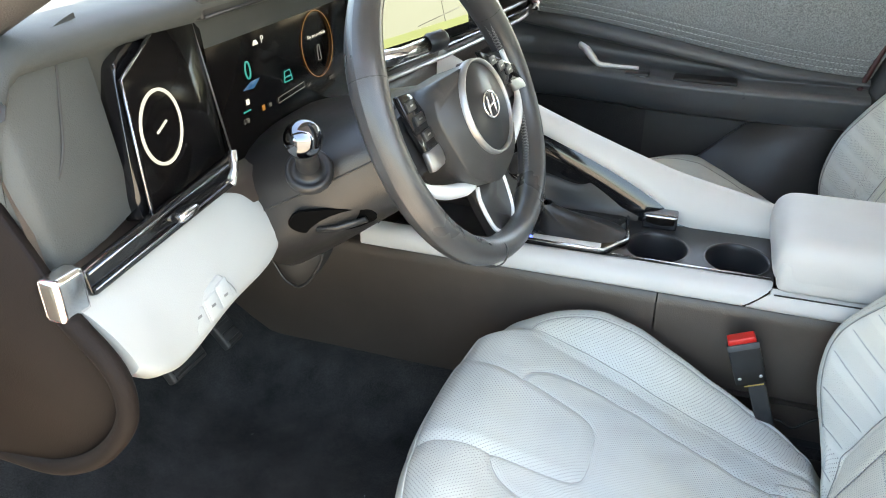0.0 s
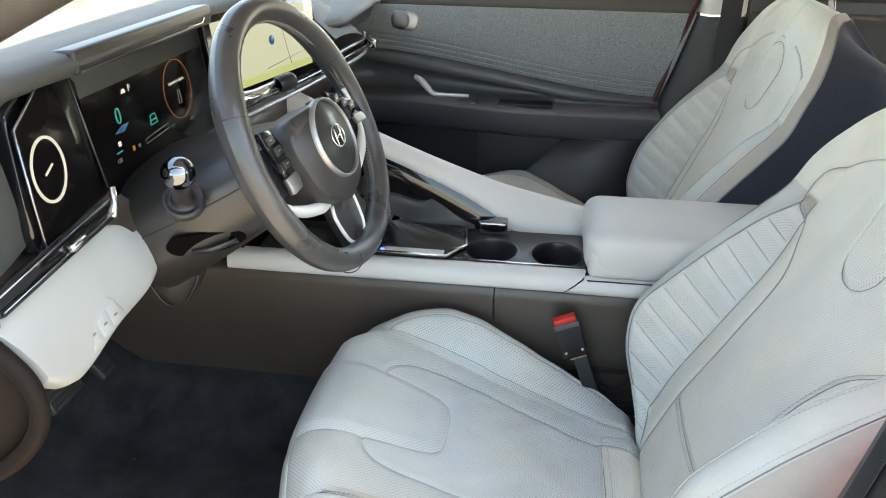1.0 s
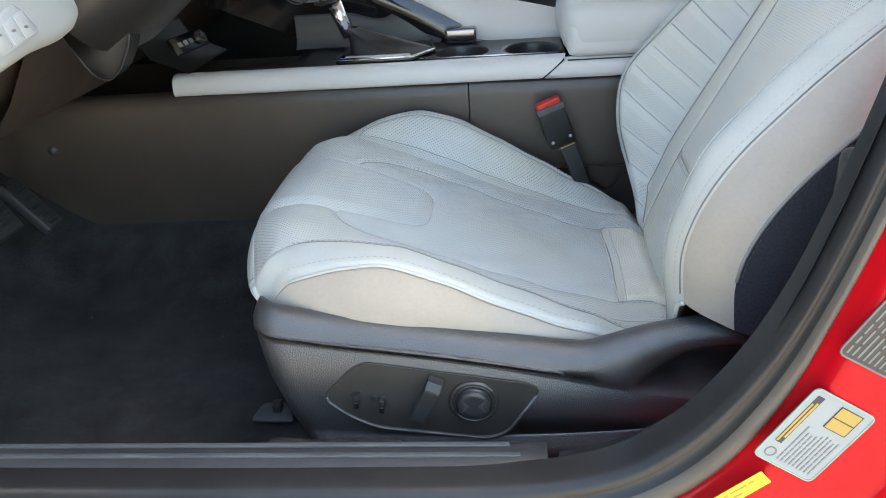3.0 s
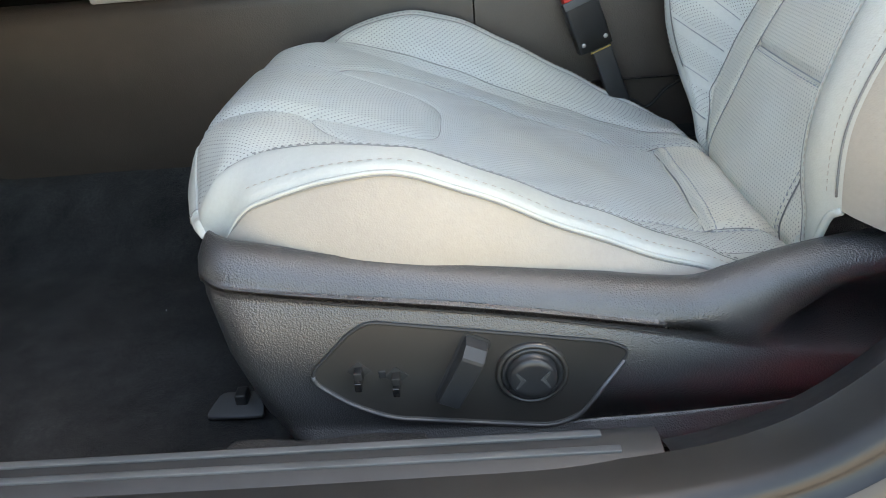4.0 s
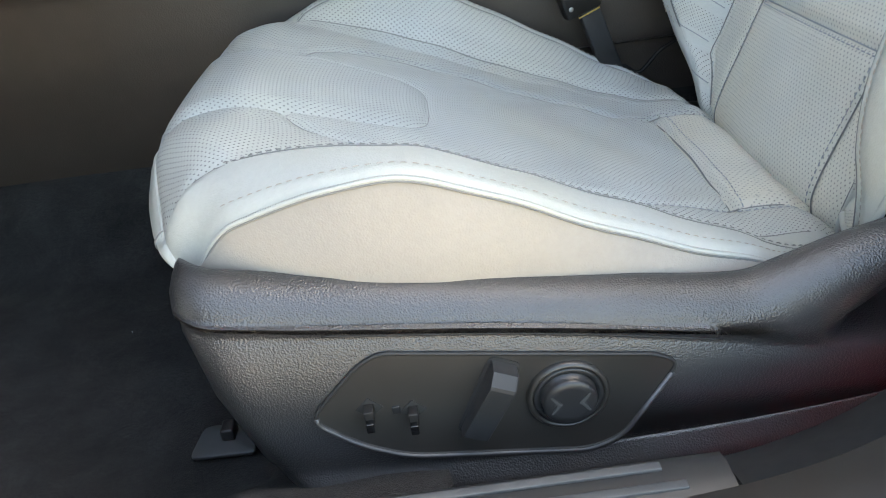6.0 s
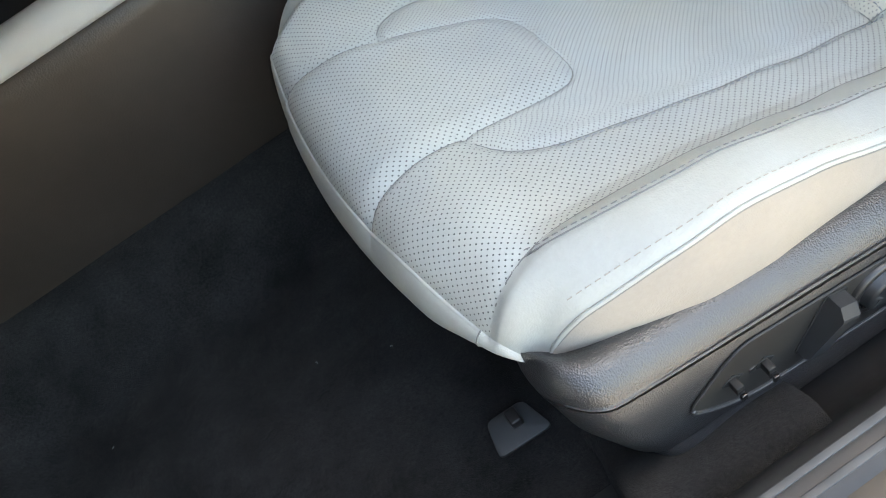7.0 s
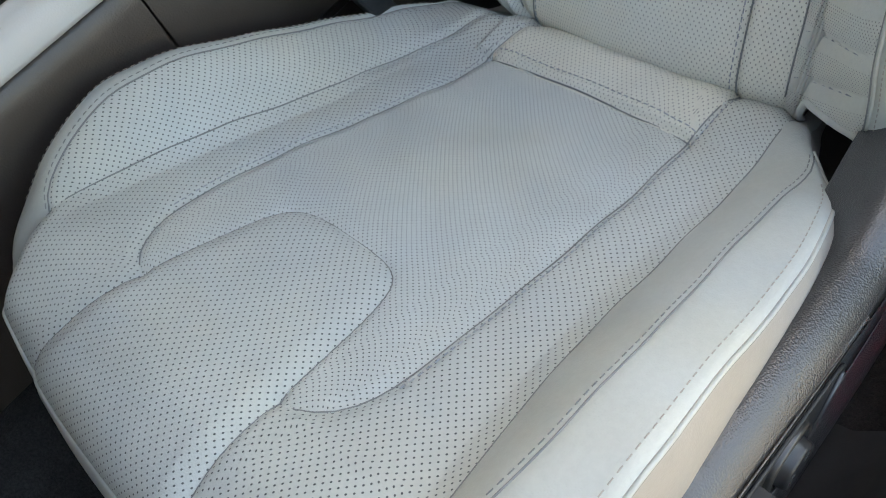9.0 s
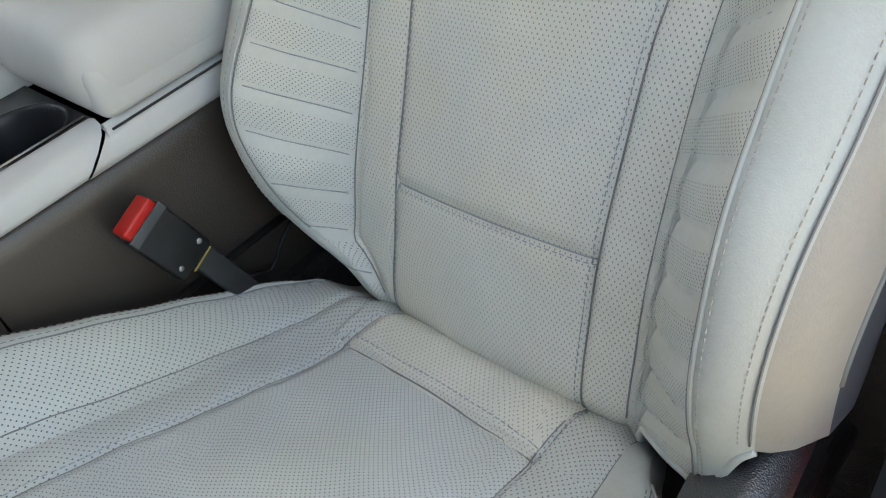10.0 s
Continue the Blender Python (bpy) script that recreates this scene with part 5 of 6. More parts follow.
def knee_panel(dash):
    rows = []
    top = spline([(-0.372, -0.370, 0.608), (-0.376, -0.30, 0.612), (-0.376, -0.20, 0.616), (-0.372, -0.14, 0.606), (-0.362, -0.105, 0.58), (-0.352, -0.086, 0.545)], 40)
    bot = spline([(-0.318, -0.362, 0.552), (-0.320, -0.335, 0.530), (-0.330, -0.292, 0.512), (-0.342, -0.20, 0.516), (-0.348, -0.12, 0.518), (-0.352, -0.088, 0.530)], 40)
    for a, b in zip(top, bot):
        n = np.array([0.75, 0, 0.66])
        row = [a - n * 0.03, a - n * 0.006, a + n * 0.000]
        for w in (0.06, 0.15, 0.35, 0.6, 0.85, 0.95):
            row.append(a + (b - a) * w + n * 0.009 * math.sin(w * math.pi) ** 0.7)
        row += [b, b + np.array([-0.004, 0, -0.006]), b + np.array([-0.014, 0, -0.012]), b + np.array([-0.05, 0, -0.005])]
        rows.append(row)
    panel = sheet("knee_panel", rows, M_KNEE, dash, "pale grey lower dash panel with buttons")
    first = np.array(rows[0])
    bm = bmesh.new()
    f = [bm.verts.new(Vector(p)) for p in first]
    bm.faces.new(f)
    part("panel_end", bm, M_KNEE, panel, smooth=False)
    # button block
    n = Vector((0.76, 0, 0.65))
    m = frame_of((-0.3405, -0.238, 0.5333), (0, 1, 0), (0.95, 0.0, 0.31))
    block = part("button_panel", prism(rounded([(-0.036, -0.019), (0.038, -0.010), (0.024, 0.021), (-0.034, 0.009)], 0.006), m @ Matrix.Translation((0, 0, -0.0018)), 0.004, 0.002), M_KNEE, panel)
    for x in (-0.022, 0.0, 0.020):
        bb = part("button", prism(rounded([(x - 0.009, -0.014 + x * 0.12), (x + 0.009, -0.012 + x * 0.12), (x + 0.009, 0.010 + x * 0.2), (x - 0.009, 0.007 + x * 0.2)], 0.002), m @ Matrix.Translation((0, 0, 0.0017)), 0.0009, 0.0004), M_KNEE, block)
        part("button_mark", box((x - 0.003, -0.003, 0.0025), (x + 0.003, -0.0005, 0.0029), 0, m=m), M_GREYINK, bb, smooth=False)
    # vent strip above: gloss black with two bright slats and a tab
    vs = frame_of((-0.366, -0.255, 0.622), (-0.03, 1, 0.04), (1, 0, 0.15))
    vent = part("air_vent", prism(rounded([(-0.098, -0.016), (0.105, -0.010), (0.118, 0.020), (0.100, 0.018), (-0.098, 0.008)], 0.004), vs, 0.006, 0.002), M_GLOSS, dash, "slim black air vent with chrome slats")
    part("slat", tube([vs @ Vector((-0.096, 0.004, 0.008)), vs @ Vector((0.10, 0.013, 0.008))], 0.0012, 6), M_CHROMEDARK, vent)
    part("slat", tube([vs @ Vector((-0.096, -0.010, 0.009)), vs @ Vector((0.10, -0.003, 0.009))], 0.0010, 6), M_CHROMEDARK, vent)
    part("slat", tube([vs @ Vector((0.10, -0.008, 0.006)), vs @ Vector((0.112, 0.004, 0.006)), vs @ Vector((0.116, 0.022, 0.006))], 0.0045, 8), M_CHROME, vent)
    part("vent_tab", prism(rounded([(-0.012, -0.006), (0.014, -0.005), (0.014, 0.003), (-0.012, 0.002)], 0.003), vs @ Matrix.Translation((0.022, 0, 0.006)), 0.010, 0.003), M_CHROME, vent, "chrome vent tab")
    part("vent_end", box((-0.372, -0.388, 0.598), (-0.352, -0.358, 0.636), 0.006, 3), M_CHROME, vent, "satin chrome vent end cap")


def passenger_vents(dash):
    for k, (z, x) in enumerate(((0.648, -0.318), (0.632, -0.315), (0.616, -0.317))):
        line = spline([(x - 0.05, 0.24, z + 0.004), (x - 0.02, 0.45, z), (x, 0.65, z - 0.004), (x + 0.008, 0.84, z - 0.008), (x - 0.004, 0.905, z - 0.006)], 30)
        part("vent_slat", tube(line, 0.0042, 8, flat=0.6), M_SILVER if k != 1 else M_GLOSS, dash, "long bright vent slat" if k != 1 else "")
    part("vent_tab", box((-0.306, 0.872, 0.612), (-0.288, 0.892, 0.632), 0.004), M_CHROME, dash)
    # rounded end of the passenger side pad
    rows = []
    for k in range(14):
        w = k / 13
        rows.append([(-0.30 - 0.45 * (1 - v), 0.58 + 0.35 * w + 0.03 * math.sin(v * math.pi), 0.735 - 0.09 * w**2.2 + 0.012 * math.sin(v * math.pi) - 0.05 * max(0, v - 0.85) / 0.15) for v in np.linspace(0, 1, 14)])
    sheet("passenger_pad", rows, M_DASH, dash, "smooth dark dash pad")


DASH = dashboard()
display(DASH)
knee_panel(DASH)
passenger_vents(DASH)


# ---- steering wheel and column ----
WC = Vector((-0.176, 0.012, 0.672))
WA = radians(24)
WN = Vector((math.cos(WA), -0.09 * math.cos(WA), math.sin(WA))).normalized()
WU = Vector((-math.sin(WA), 0, math.cos(WA)))
WM = frame_of(WC, (0, 1, 0), WN)
WH = WM @ Matrix.Translation((0, -0.011, 0.030))


def steering():
    wheel = thing("steering_wheel", "black leather steering wheel with silver spokes", "steering wheel", tuple(WC - WN * 0.05))
    seg, R = 96, 0.163
    rows = []
    for k in range(seg):
        a = 2 * math.pi * k / seg
        grip = 0.0015 * (math.exp(-((math.degrees(a) % 360 - 150) / 14) ** 2) + math.exp(-((math.degrees(a) % 360 - 30) / 14) ** 2))
        r = R - 0.004 * math.exp(-((math.degrees(a) % 360 - 270) / 34) ** 2)
        c = Vector((r * math.cos(a), r * math.sin(a), 0))
        e = Vector((math.cos(a), math.sin(a), 0))
        rows.append([tuple(WM @ (c + e * (0.0150 + grip) * math.cos(b) + Vector((0, 0, 1)) * (0.0178 + grip) * math.sin(b))) for b in np.linspace(0, 2 * math.pi, 19)])
    rim = sheet("rim", rows, M_RIM, wheel, "black leather rim", close_u=True)
    for a in (155, 25, 248, 292):
        ca, sa = math.cos(radians(a)), math.sin(radians(a))
        ring = [WM @ (Vector((R * ca, R * sa, 0)) + Vector((ca, sa, 0)) * 0.0156 * math.cos(b) + Vector((0, 0, 1)) * 0.0184 * math.sin(b)) for b in np.linspace(0, 2 * math.pi, 24)]
        part("rim_seam", tube(ring[:-1], 0.0009, 5, True), M_INK, rim)
    bm = bmesh.new()
    for lo, hi in ((28, 152), (294, 382), (158, 246)):
        for k, a in enumerate(np.arange(lo, hi, 1.5)):
            a0, a1 = radians(a), radians(a + 1.2)
            for s in (0, 1):
                p = [Vector(((R - 0.0153) * math.cos(t), (R - 0.0153) * math.sin(t), 0.004 * q)) for t, q in ((a0, -1 if s else 1), (a1, 1 if s else -1))]
                add_tube(bm, [WM @ v for v in p], 0.0006, 3)
    tagged(part("lacing", bm, M_GREYTHREAD, rim, "grey cross stitching"), kind="stuff")
    # hub
    hub = part("hub", prism(rounded([(-0.100, 0.020), (-0.084, 0.050), (0.028, 0.047), (0.054, 0.020), (0.064, -0.018), (0.036, -0.062), (-0.030, -0.077), (-0.082, -0.050)], 0.024, 6), WH @ Matrix.Translation((0, 0, -0.055)), 0.050, 0.014, 4), M_HUB, wheel, "dark grey airbag pad")
    part("hub_back", lathe([(0.040, -0.10), (0.052, -0.085), (0.056, -0.06), (0.052, -0.045), (0, -0.045)], WH @ Matrix.Translation((0, -0.012, 0)), 32), M_SMOOTHBLK, hub)
    part("hub_disc", lathe([(0, 0.001), (0.046, -0.001), (0.048, -0.004), (0.048, -0.01)], WH, 48), M_SMOOTHBLK, hub)
    part("hub_ring", lathe([(0.0482, -0.008), (0.0482, 0.0005), (0.0492, 0.002), (0.0506, 0.0015), (0.0518, -0.004), (0.0518, -0.008)], WH, 56), M_SILVER, hub, "silver ring")
    o = [WH @ Vector((0.0175 * math.cos(a), 0.0005 + 0.0138 * math.sin(a), 0.003)) for a in np.linspace(0, 2 * math.pi, 33)]
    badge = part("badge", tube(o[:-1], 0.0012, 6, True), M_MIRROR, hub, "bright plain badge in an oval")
    for pts in (((-0.009, -0.010), (-0.0058, 0.0105)), ((0.0058, -0.0105), (0.009, 0.010)), ((-0.0076, -0.001), (0.0076, 0.001))):
        part("badge_bar", tube([WH @ Vector((x, y, 0.003)) for x, y in pts], 0.0016, 6), M_MIRROR, badge)
    # side spokes with key pads, silver frames below
    for g in (-1, 1):
        sp = part("spoke", prism(rounded([(g * 0.060, 0.034), (g * 0.150, 0.022), (g * 0.152, -0.034), (g * 0.060, -0.030)][:: g], 0.010), WM @ Matrix.Translation((0, 0, -0.022)), 0.020, 0.005, 3), M_SMOOTHBLK, wheel)
        km = WM @ Matrix.Translation((0, 0, 0.016 if g > 0 else 0.004))
        if g > 0:
            outline = [(0.042, 0.042), (0.058, 0.010), (0.068, -0.008), (0.126, -0.016), (0.118, 0.004)]
            keys = ((0.062, 0.024), (0.079, 0.013), (0.096, 0.004))
            silver = [(0.092, -0.008), (0.096, -0.022), (0.128, -0.026), (0.122, -0.013)]
        else:
            outline = [(-0.128, 0.046), (-0.125, 0.008), (-0.120, -0.014), (-0.089, -0.014), (-0.092, 0.015), (-0.104, 0.042)]
            keys = ((-0.115, 0.032), (-0.109, 0.017), (-0.106, 0.000))
            silver = [(-0.121, -0.014), (-0.121, -0.034), (-0.094, -0.034), (-0.090, -0.014)]
        pad = part("key_pad", prism(rounded(outline, 0.004), km, 0.006, 0.002), M_GLOSS, sp, "gloss black key pad")
        for x, y in keys:
            part("key", box((x - 0.008, y - 0.005, 0.005), (x + 0.008, y + 0.005, 0.0085), 0.001, m=km), M_SMOOTHBLK, pad)
            part("key_mark", box((x - 0.003, y - 0.0008, 0.0086), (x + 0.003, y + 0.0008, 0.0089), 0, m=km), M_SILVER, pad, smooth=False)
        part("silver_key", prism(rounded(silver, 0.003), km @ Matrix.Translation((0, 0, 0.001)), 0.006, 0.002), M_SILVER, pad, "silver key")
        low = spline([(g * 0.143, 0.022), (g * 0.146, -0.008), (g * 0.139, -0.038), (g * 0.110, -0.058), (g * 0.070, -0.072), (g * 0.046, -0.078)], 24)
        part("spoke_frame", tube([WM @ Vector((float(x), float(y), 0.002)) for x, y in low], [0.0034 + 0.0044 * smooth01(6, 14, k) * (1 - smooth01(20, 24, k)) for k in range(24)], 8), M_BRIGHT, wheel, "satin silver spoke frame")
        low = spline([(g * 0.030, -0.086), (g * 0.036, -0.100), (g * 0.030, -0.134), (g * 0.018, -0.146), (0.0, -0.149)], 18)
        part("lower_frame", tube([WM @ Vector((float(x), float(y), -0.004)) for x, y in low], 0.0026, 8), M_BRIGHT, wheel)
    part("lower_spoke", prism(rounded([(-0.032, -0.080), (0.032, -0.080), (0.034, -0.104), (0.026, -0.148), (-0.026, -0.148), (-0.034, -0.104)], 0.008), WM @ Matrix.Translation((0, 0, -0.018)), 0.014, 0.004), M_SMOOTHBLK, wheel)
    # column shroud, stalks, adjuster
    col = thing("steering_column", "dark plastic steering column shroud with stalks", "steering column", (-0.36, 0, 0.56))
    rows = []
    for k in range(16):
        w = k / 15
        c = WC - WN * (0.045 + 0.20 * w) + WU * (-0.008 - 0.012 * w)
        hw, hu, hd = 0.090 + 0.050 * math.sin(w * 1.9), 0.034 + 0.045 * w, 0.066 + 0.030 * w
        if k == 0:
            hw, hu, hd = 0.07, 0.026, 0.06
        row = []
        for a in np.linspace(0, 2 * math.pi, 36, endpoint=False):
            ca, sa = math.cos(a), math.sin(a)
            e = 2.8
            r = (abs(ca) ** e + abs(sa) ** e) ** (-1 / e)
            p = c + Vector((0, 1, 0)) * hw * r * ca + WU * (hu if sa > 0 else hd) * r * sa
            row.append(tuple(p))
        rows.append(row + row[:1])
    shroud = sheet("shroud", rows, M_DARK, col, "dark grained column shroud")
    part("shroud_joint", tube([tuple(Vector(r[0]) + Vector((0, 0.001, 0))) for r in rows[1:]], 0.0012, 4), M_INK, shroud)
    part("shroud_joint", tube([tuple(Vector(r[18]) - Vector((0, 0.0005, 0))) for r in rows[1:]], 0.0012, 4), M_INK, shroud)
    # left stalk, seen end-on: boot, stem and bright ball tip
    b0, b1 = Vector((-0.291, -0.120, 0.630)), Vector((-0.272, -0.158, 0.678))
    ax = (b1 - b0).normalized()
    sm = frame_of(b0, (1, 0, 0), ax)
    boot = part("stalk_boot", lathe([(0.024, -0.006), (0.024, 0.003), (0.020, 0.006), (0.018, 0.002), (0.0125, 0.004), (0.0115, 0.014)], sm, 32), M_SMOOTHBLK, col)
    stalk = part("stalk", lathe([(0.0120, 0.0), (0.0108, 0.034), (0.0128, 0.042), (0.0120, 0.050), (0.010, 0.056)], sm, 24), M_SMOOTHBLK2, col, "black indicator stalk with a bright round tip")
    part("stalk_tip", lathe([(0, 0.0185)] + [(0.0185 * math.sin(t), 0.0185 * math.cos(t)) for t in np.linspace(0.15, math.pi - 0.3, 16)], frame_of(b1, (1, 0, 0), ax), 32), M_DARKMIRROR, stalk, "mirror-bright stalk tip")
    # right stalk
    st = part("stalk", tube([(-0.305, 0.09, 0.690), (-0.292, 0.13, 0.688), (-0.272, 0.168, 0.695)], [0.011, 0.0095, 0.0088], 14), M_CHROME, col, "wiper stalk with knurled tip")
    part("stalk_tip", lathe([(0.010, 0), (0.0125, 0.004), (0.0125, 0.026), (0.010, 0.03), (0, 0.031)], frame_of((-0.273, 0.166, 0.695), (1, 0, 0.3), (0.5, 0.85, 0.1)), 20), M_SMOOTHBLK, st)
    # adjusting lever on a thin plate; the recess's shade is put into its colour
    rm = frame_of((-0.284, -0.094, 0.566), (0.87, 0.49, -0.03), (0.42, -0.80, -0.42))
    rec = part("adjuster_recess", prism(rounded([(-0.048, -0.004), (-0.038, 0.016), (0.0, 0.019), (0.042, 0.016), (0.050, 0.002), (0.028, -0.012), (-0.008, -0.021), (-0.036, -0.017)], 0.008), rm, 0.0032, 0.0006), M_VOID, shroud, "flat black plate painted as the shaded recess of the tilt lever", smooth=False)
    part("adjuster_lever", tube([rm @ Vector((-0.016, -0.010, 0.006)), rm @ Vector((0.006, -0.005, 0.009)), rm @ Vector((0.036, 0.007, 0.008))], [0.004, 0.0055, 0.005], 10, flat=0.6), M_SMOOTHBLK2, rec, "satin black tilt lever")
    # lower cover below the column with the open cubby edge
    rows = []
    for y in np.linspace(-0.10, 0.245, 20):
        w = (y + 0.10) / 0.345
        rows.append([(-0.395, y, 0.60), (-0.400, y, 0.56), (-0.415, y, 0.50), (-0.46, y, 0.43), (-0.50, y, 0.385), (-0.58, y, 0.36)])
    sheet("lower_cover", rows, M_BROWNBLACK, col)
    lob = rounded([(-0.43, 0.55), (-0.395, 0.475), (-0.380, 0.448), (-0.362, 0.440), (-0.345, 0.453), (-0.326, 0.484), (-0.315, 0.55)], 0.01)
    lm = frame_of((0, -0.020, 0), (1, 0, 0), (0, -1, 0))
    # solid block; the dark inside of the cubby is put into its colour
    lobe = part("cubby", prism(lob, lm, 0.030, 0.003), M_INKBLK, col, "black block under the column, coloured as a cubby's shaded opening")
    part("cubby_rim", tube([lm @ Vector((x, z, 0.030)) for x, z in lob if z < 0.54], 0.0014, 8), M_SMOOTHBLK, lobe)


steering()


# ---- pedals ----
def pedals():
    for nm, x, y, z, w, h, tilt in (("accelerator_pedal", -0.655, 0.150, 0.205, 0.042, 0.10, 38), ("brake_pedal", -0.625, 0.015, 0.235, 0.08, 0.06, 30)):
        m = pose(x, y, z) @ pose(0, 0, 0, 0, -tilt, 0)
        t = thing(nm, "black rubber pedal with ribs above the carpet", "pedal", (x, y, z))
        pad = part("pad", box((-0.008, -w / 2, -h / 2), (0.008, w / 2, h / 2), 0.004, m=m), M_RUBBER, t)
        n = 6
        for k in range(n):
            zz = -h / 2 + h * (k + 0.5) / n
            part("rib", box((0.007, -w / 2 + 0.006, zz - 0.003), (0.011, w / 2 - 0.006, zz + 0.003), 0.001, m=m), M_SMOOTHBLK, pad)
        part("arm", tube([m @ Vector((-0.006, 0, h * 0.2)), m @ Vector((-0.06, 0, h * 0.6 + 0.03)), (-0.72, y, z + 0.20)], 0.009, 8), M_SMOOTHBLK, t)


pedals()


# ---- centre console ----
def console():
    con = thing("centre_console", "dark centre console with pale trim, cup holders and shifter", "console", (0.0, 0.36, 0.03))
    for nm, x0, x1 in (("side_wall", -0.95, 0.0465), ("side_wall", 0.0485, 0.62)):
        rows = []
        for x in np.linspace(x0, x1, 24):
            top = 0.342
            rows.append([(x, y, z) for y, z in ((0.275, top + 0.004), (0.262, top + 0.002), (0.2565, top - 0.004), (0.2545, top - 0.02), (0.2535, 0.24), (0.2555, 0.15), (0.262, 0.10), (0.27, 0.08))])
        sheet(nm, rows, M_BROWNBLACK, con, "brown-black grained console wall")
    far = [[(x, y, z) for y, z in ((0.44, 0.36), (0.455, 0.34), (0.46, 0.2), (0.455, 0.09))] for x in np.linspace(-0.95, 0.62, 10)]
    sheet("side_wall", far, M_BROWNBLACK, con)
    # pale trim strip along the driver's edge, cut at a slant before the armrest
    rows = []
    for k in range(40):
        x = -0.424 + 0.583 * k / 39
        rows.append([(x + (0.036 * (z - 0.343) / 0.03 if k == 39 else 0), y, z + 0.001 * math.sin(x * 5)) for y, z in ((0.258, 0.343), (0.2515, 0.345), (0.2495, 0.350), (0.2505, 0.362), (0.2545, 0.370), (0.262, 0.3745), (0.275, 0.376), (0.284, 0.3745), (0.286, 0.370))])
    trim = sheet("trim_strip", rows, M_TRIM, con, "pale grey trim strip")
    bm = bmesh.new()
    bm.faces.new([bm.verts.new(Vector(p)) for p in rows[0]])
    part("trim_end", bm, M_TRIM, trim, smooth=False)
    rows = []
    for k in range(10):
        x = 0.1615 + 0.30 * k / 9
        rows.append([(x + (0.036 * (z - 0.343) / 0.03 if k == 0 else 0), y, z) for y, z in ((0.258, 0.343), (0.251, 0.345), (0.2492, 0.352), (0.251, 0.366), (0.256, 0.3725), (0.264, 0.374))])
    sheet("trim_strip", rows, M_TRIM, con, "pale grey trim below the armrest")
    # top deck with the two cup holders cut into it
    nx, ny = 300, 130
    gx, gy = np.meshgrid(np.linspace(-0.40, 0.20, nx), np.linspace(0.284, 0.442, ny), indexing="ij")
    z = np.full(gx.shape, 0.3735)
    for cx, cy, r in ((0.0345, 0.336, 0.0440), (0.1505, 0.336, 0.0440)):
        d = np.hypot(gx - cx, (gy - cy) * 0.90)
        z = z - 0.075 * (1 - smooth01(r - 0.010, r + 0.001, d)) + 0.0016 * np.exp(-((d - r - 0.002) / 0.002) ** 2)
    z = z - 0.028 * smooth01(-0.21, -0.30, gx)
    sheet("top_deck", np.stack([gx, gy, z], -1), M_GLOSS2, con, "black cup holder deck")
    part("deck_rim", tube([(-0.03, 0.289, 0.376), (0.196, 0.289, 0.376)], 0.0014, 6), M_CHROME, con)
    # shifter: silver plate, boot, stem and knob
    sh = part("shift_plate", prism(rounded([(-0.165, 0.284), (-0.038, 0.284), (-0.006, 0.335), (-0.018, 0.420), (-0.165, 0.420)], 0.012), frame_of((0, 0, 0.374), (1, 0, 0), (0, 0, 1)), 0.006, 0.002), M_GLOSS, con)
    part("plate_frame", tube([(-0.165, 0.286, 0.381), (-0.040, 0.286, 0.381), (-0.010, 0.334, 0.381), (-0.02, 0.418, 0.381)], 0.0026, 6), M_CHROME, sh, "chrome shifter frame")
    part("lit_mark", box((-0.158, 0.292, 0.380), (-0.150, 0.300, 0.3812), 0), glow("lit_gear_blue", (0.05, 0.1, 0.9), 0.8), sh, smooth=False)
    part("silver_strip", box((-0.150, 0.2865, 0.379), (-0.045, 0.304, 0.3835), 0.002), M_TRIM, sh, "silver key strip")
    for x in (-0.14, -0.123, -0.106):
        part("key", box((x - 0.006, 0.306, 0.379), (x + 0.006, 0.318, 0.382), 0.001), M_SMOOTHBLK2, sh)
    rows = []
    for k in range(14):
        w = k / 13
        row = []
        for a in np.linspace(0, 2 * math.pi, 40, endpoint=False):
            fold = 1 + 0.10 * math.sin(5 * a + 4 * w) * math.sin(w * math.pi)
            rx, ry = (0.062 * (1 - w) ** 1.5 + 0.014) * fold, (0.040 * (1 - w) ** 1.5 + 0.012) * fold
            row.append((-0.090 - 0.055 * w ** 1.3 + rx * math.cos(a), 0.352 - 0.012 * w + ry * math.sin(a), 0.380 + 0.042 * w ** 1.2 + 0.004 * math.sin(3 * a + 2) * math.sin(w * math.pi)))
        rows.append(row + row[:1])
    part_boot = sheet("shift_boot", rows, M_BOOT, con, "creased black leather shift boot")
    stem = part("shift_stem", tube([(-0.146, 0.338, 0.41), (-0.158, 0.335, 0.44), (-0.166, 0.334, 0.462)], [0.0125, 0.0115, 0.013], 16), M_CHROME, con, "satin chrome shift lever")
    part("shift_knob", lathe([(0, 0.030), (0.014, 0.028), (0.0235, 0.018), (0.0255, 0.006), (0.022, -0.008), (0.014, -0.012)], frame_of((-0.176, 0.333, 0.474), (1, 0, 0), (-0.25, 0, 1)), 28), M_SMOOTHBLK2, stem, "round black knob with a chrome band")
    part("knob_band", lathe([(0.0245, -0.004), (0.0262, 0.001), (0.0245, 0.004)], frame_of((-0.175, 0.333, 0.474), (1, 0, 0), (-0.25, 0, 1)), 28), M_CHROME, stem)
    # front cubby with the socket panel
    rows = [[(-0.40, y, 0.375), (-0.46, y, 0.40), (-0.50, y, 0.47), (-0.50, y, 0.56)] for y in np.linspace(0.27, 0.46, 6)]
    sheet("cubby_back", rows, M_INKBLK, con)
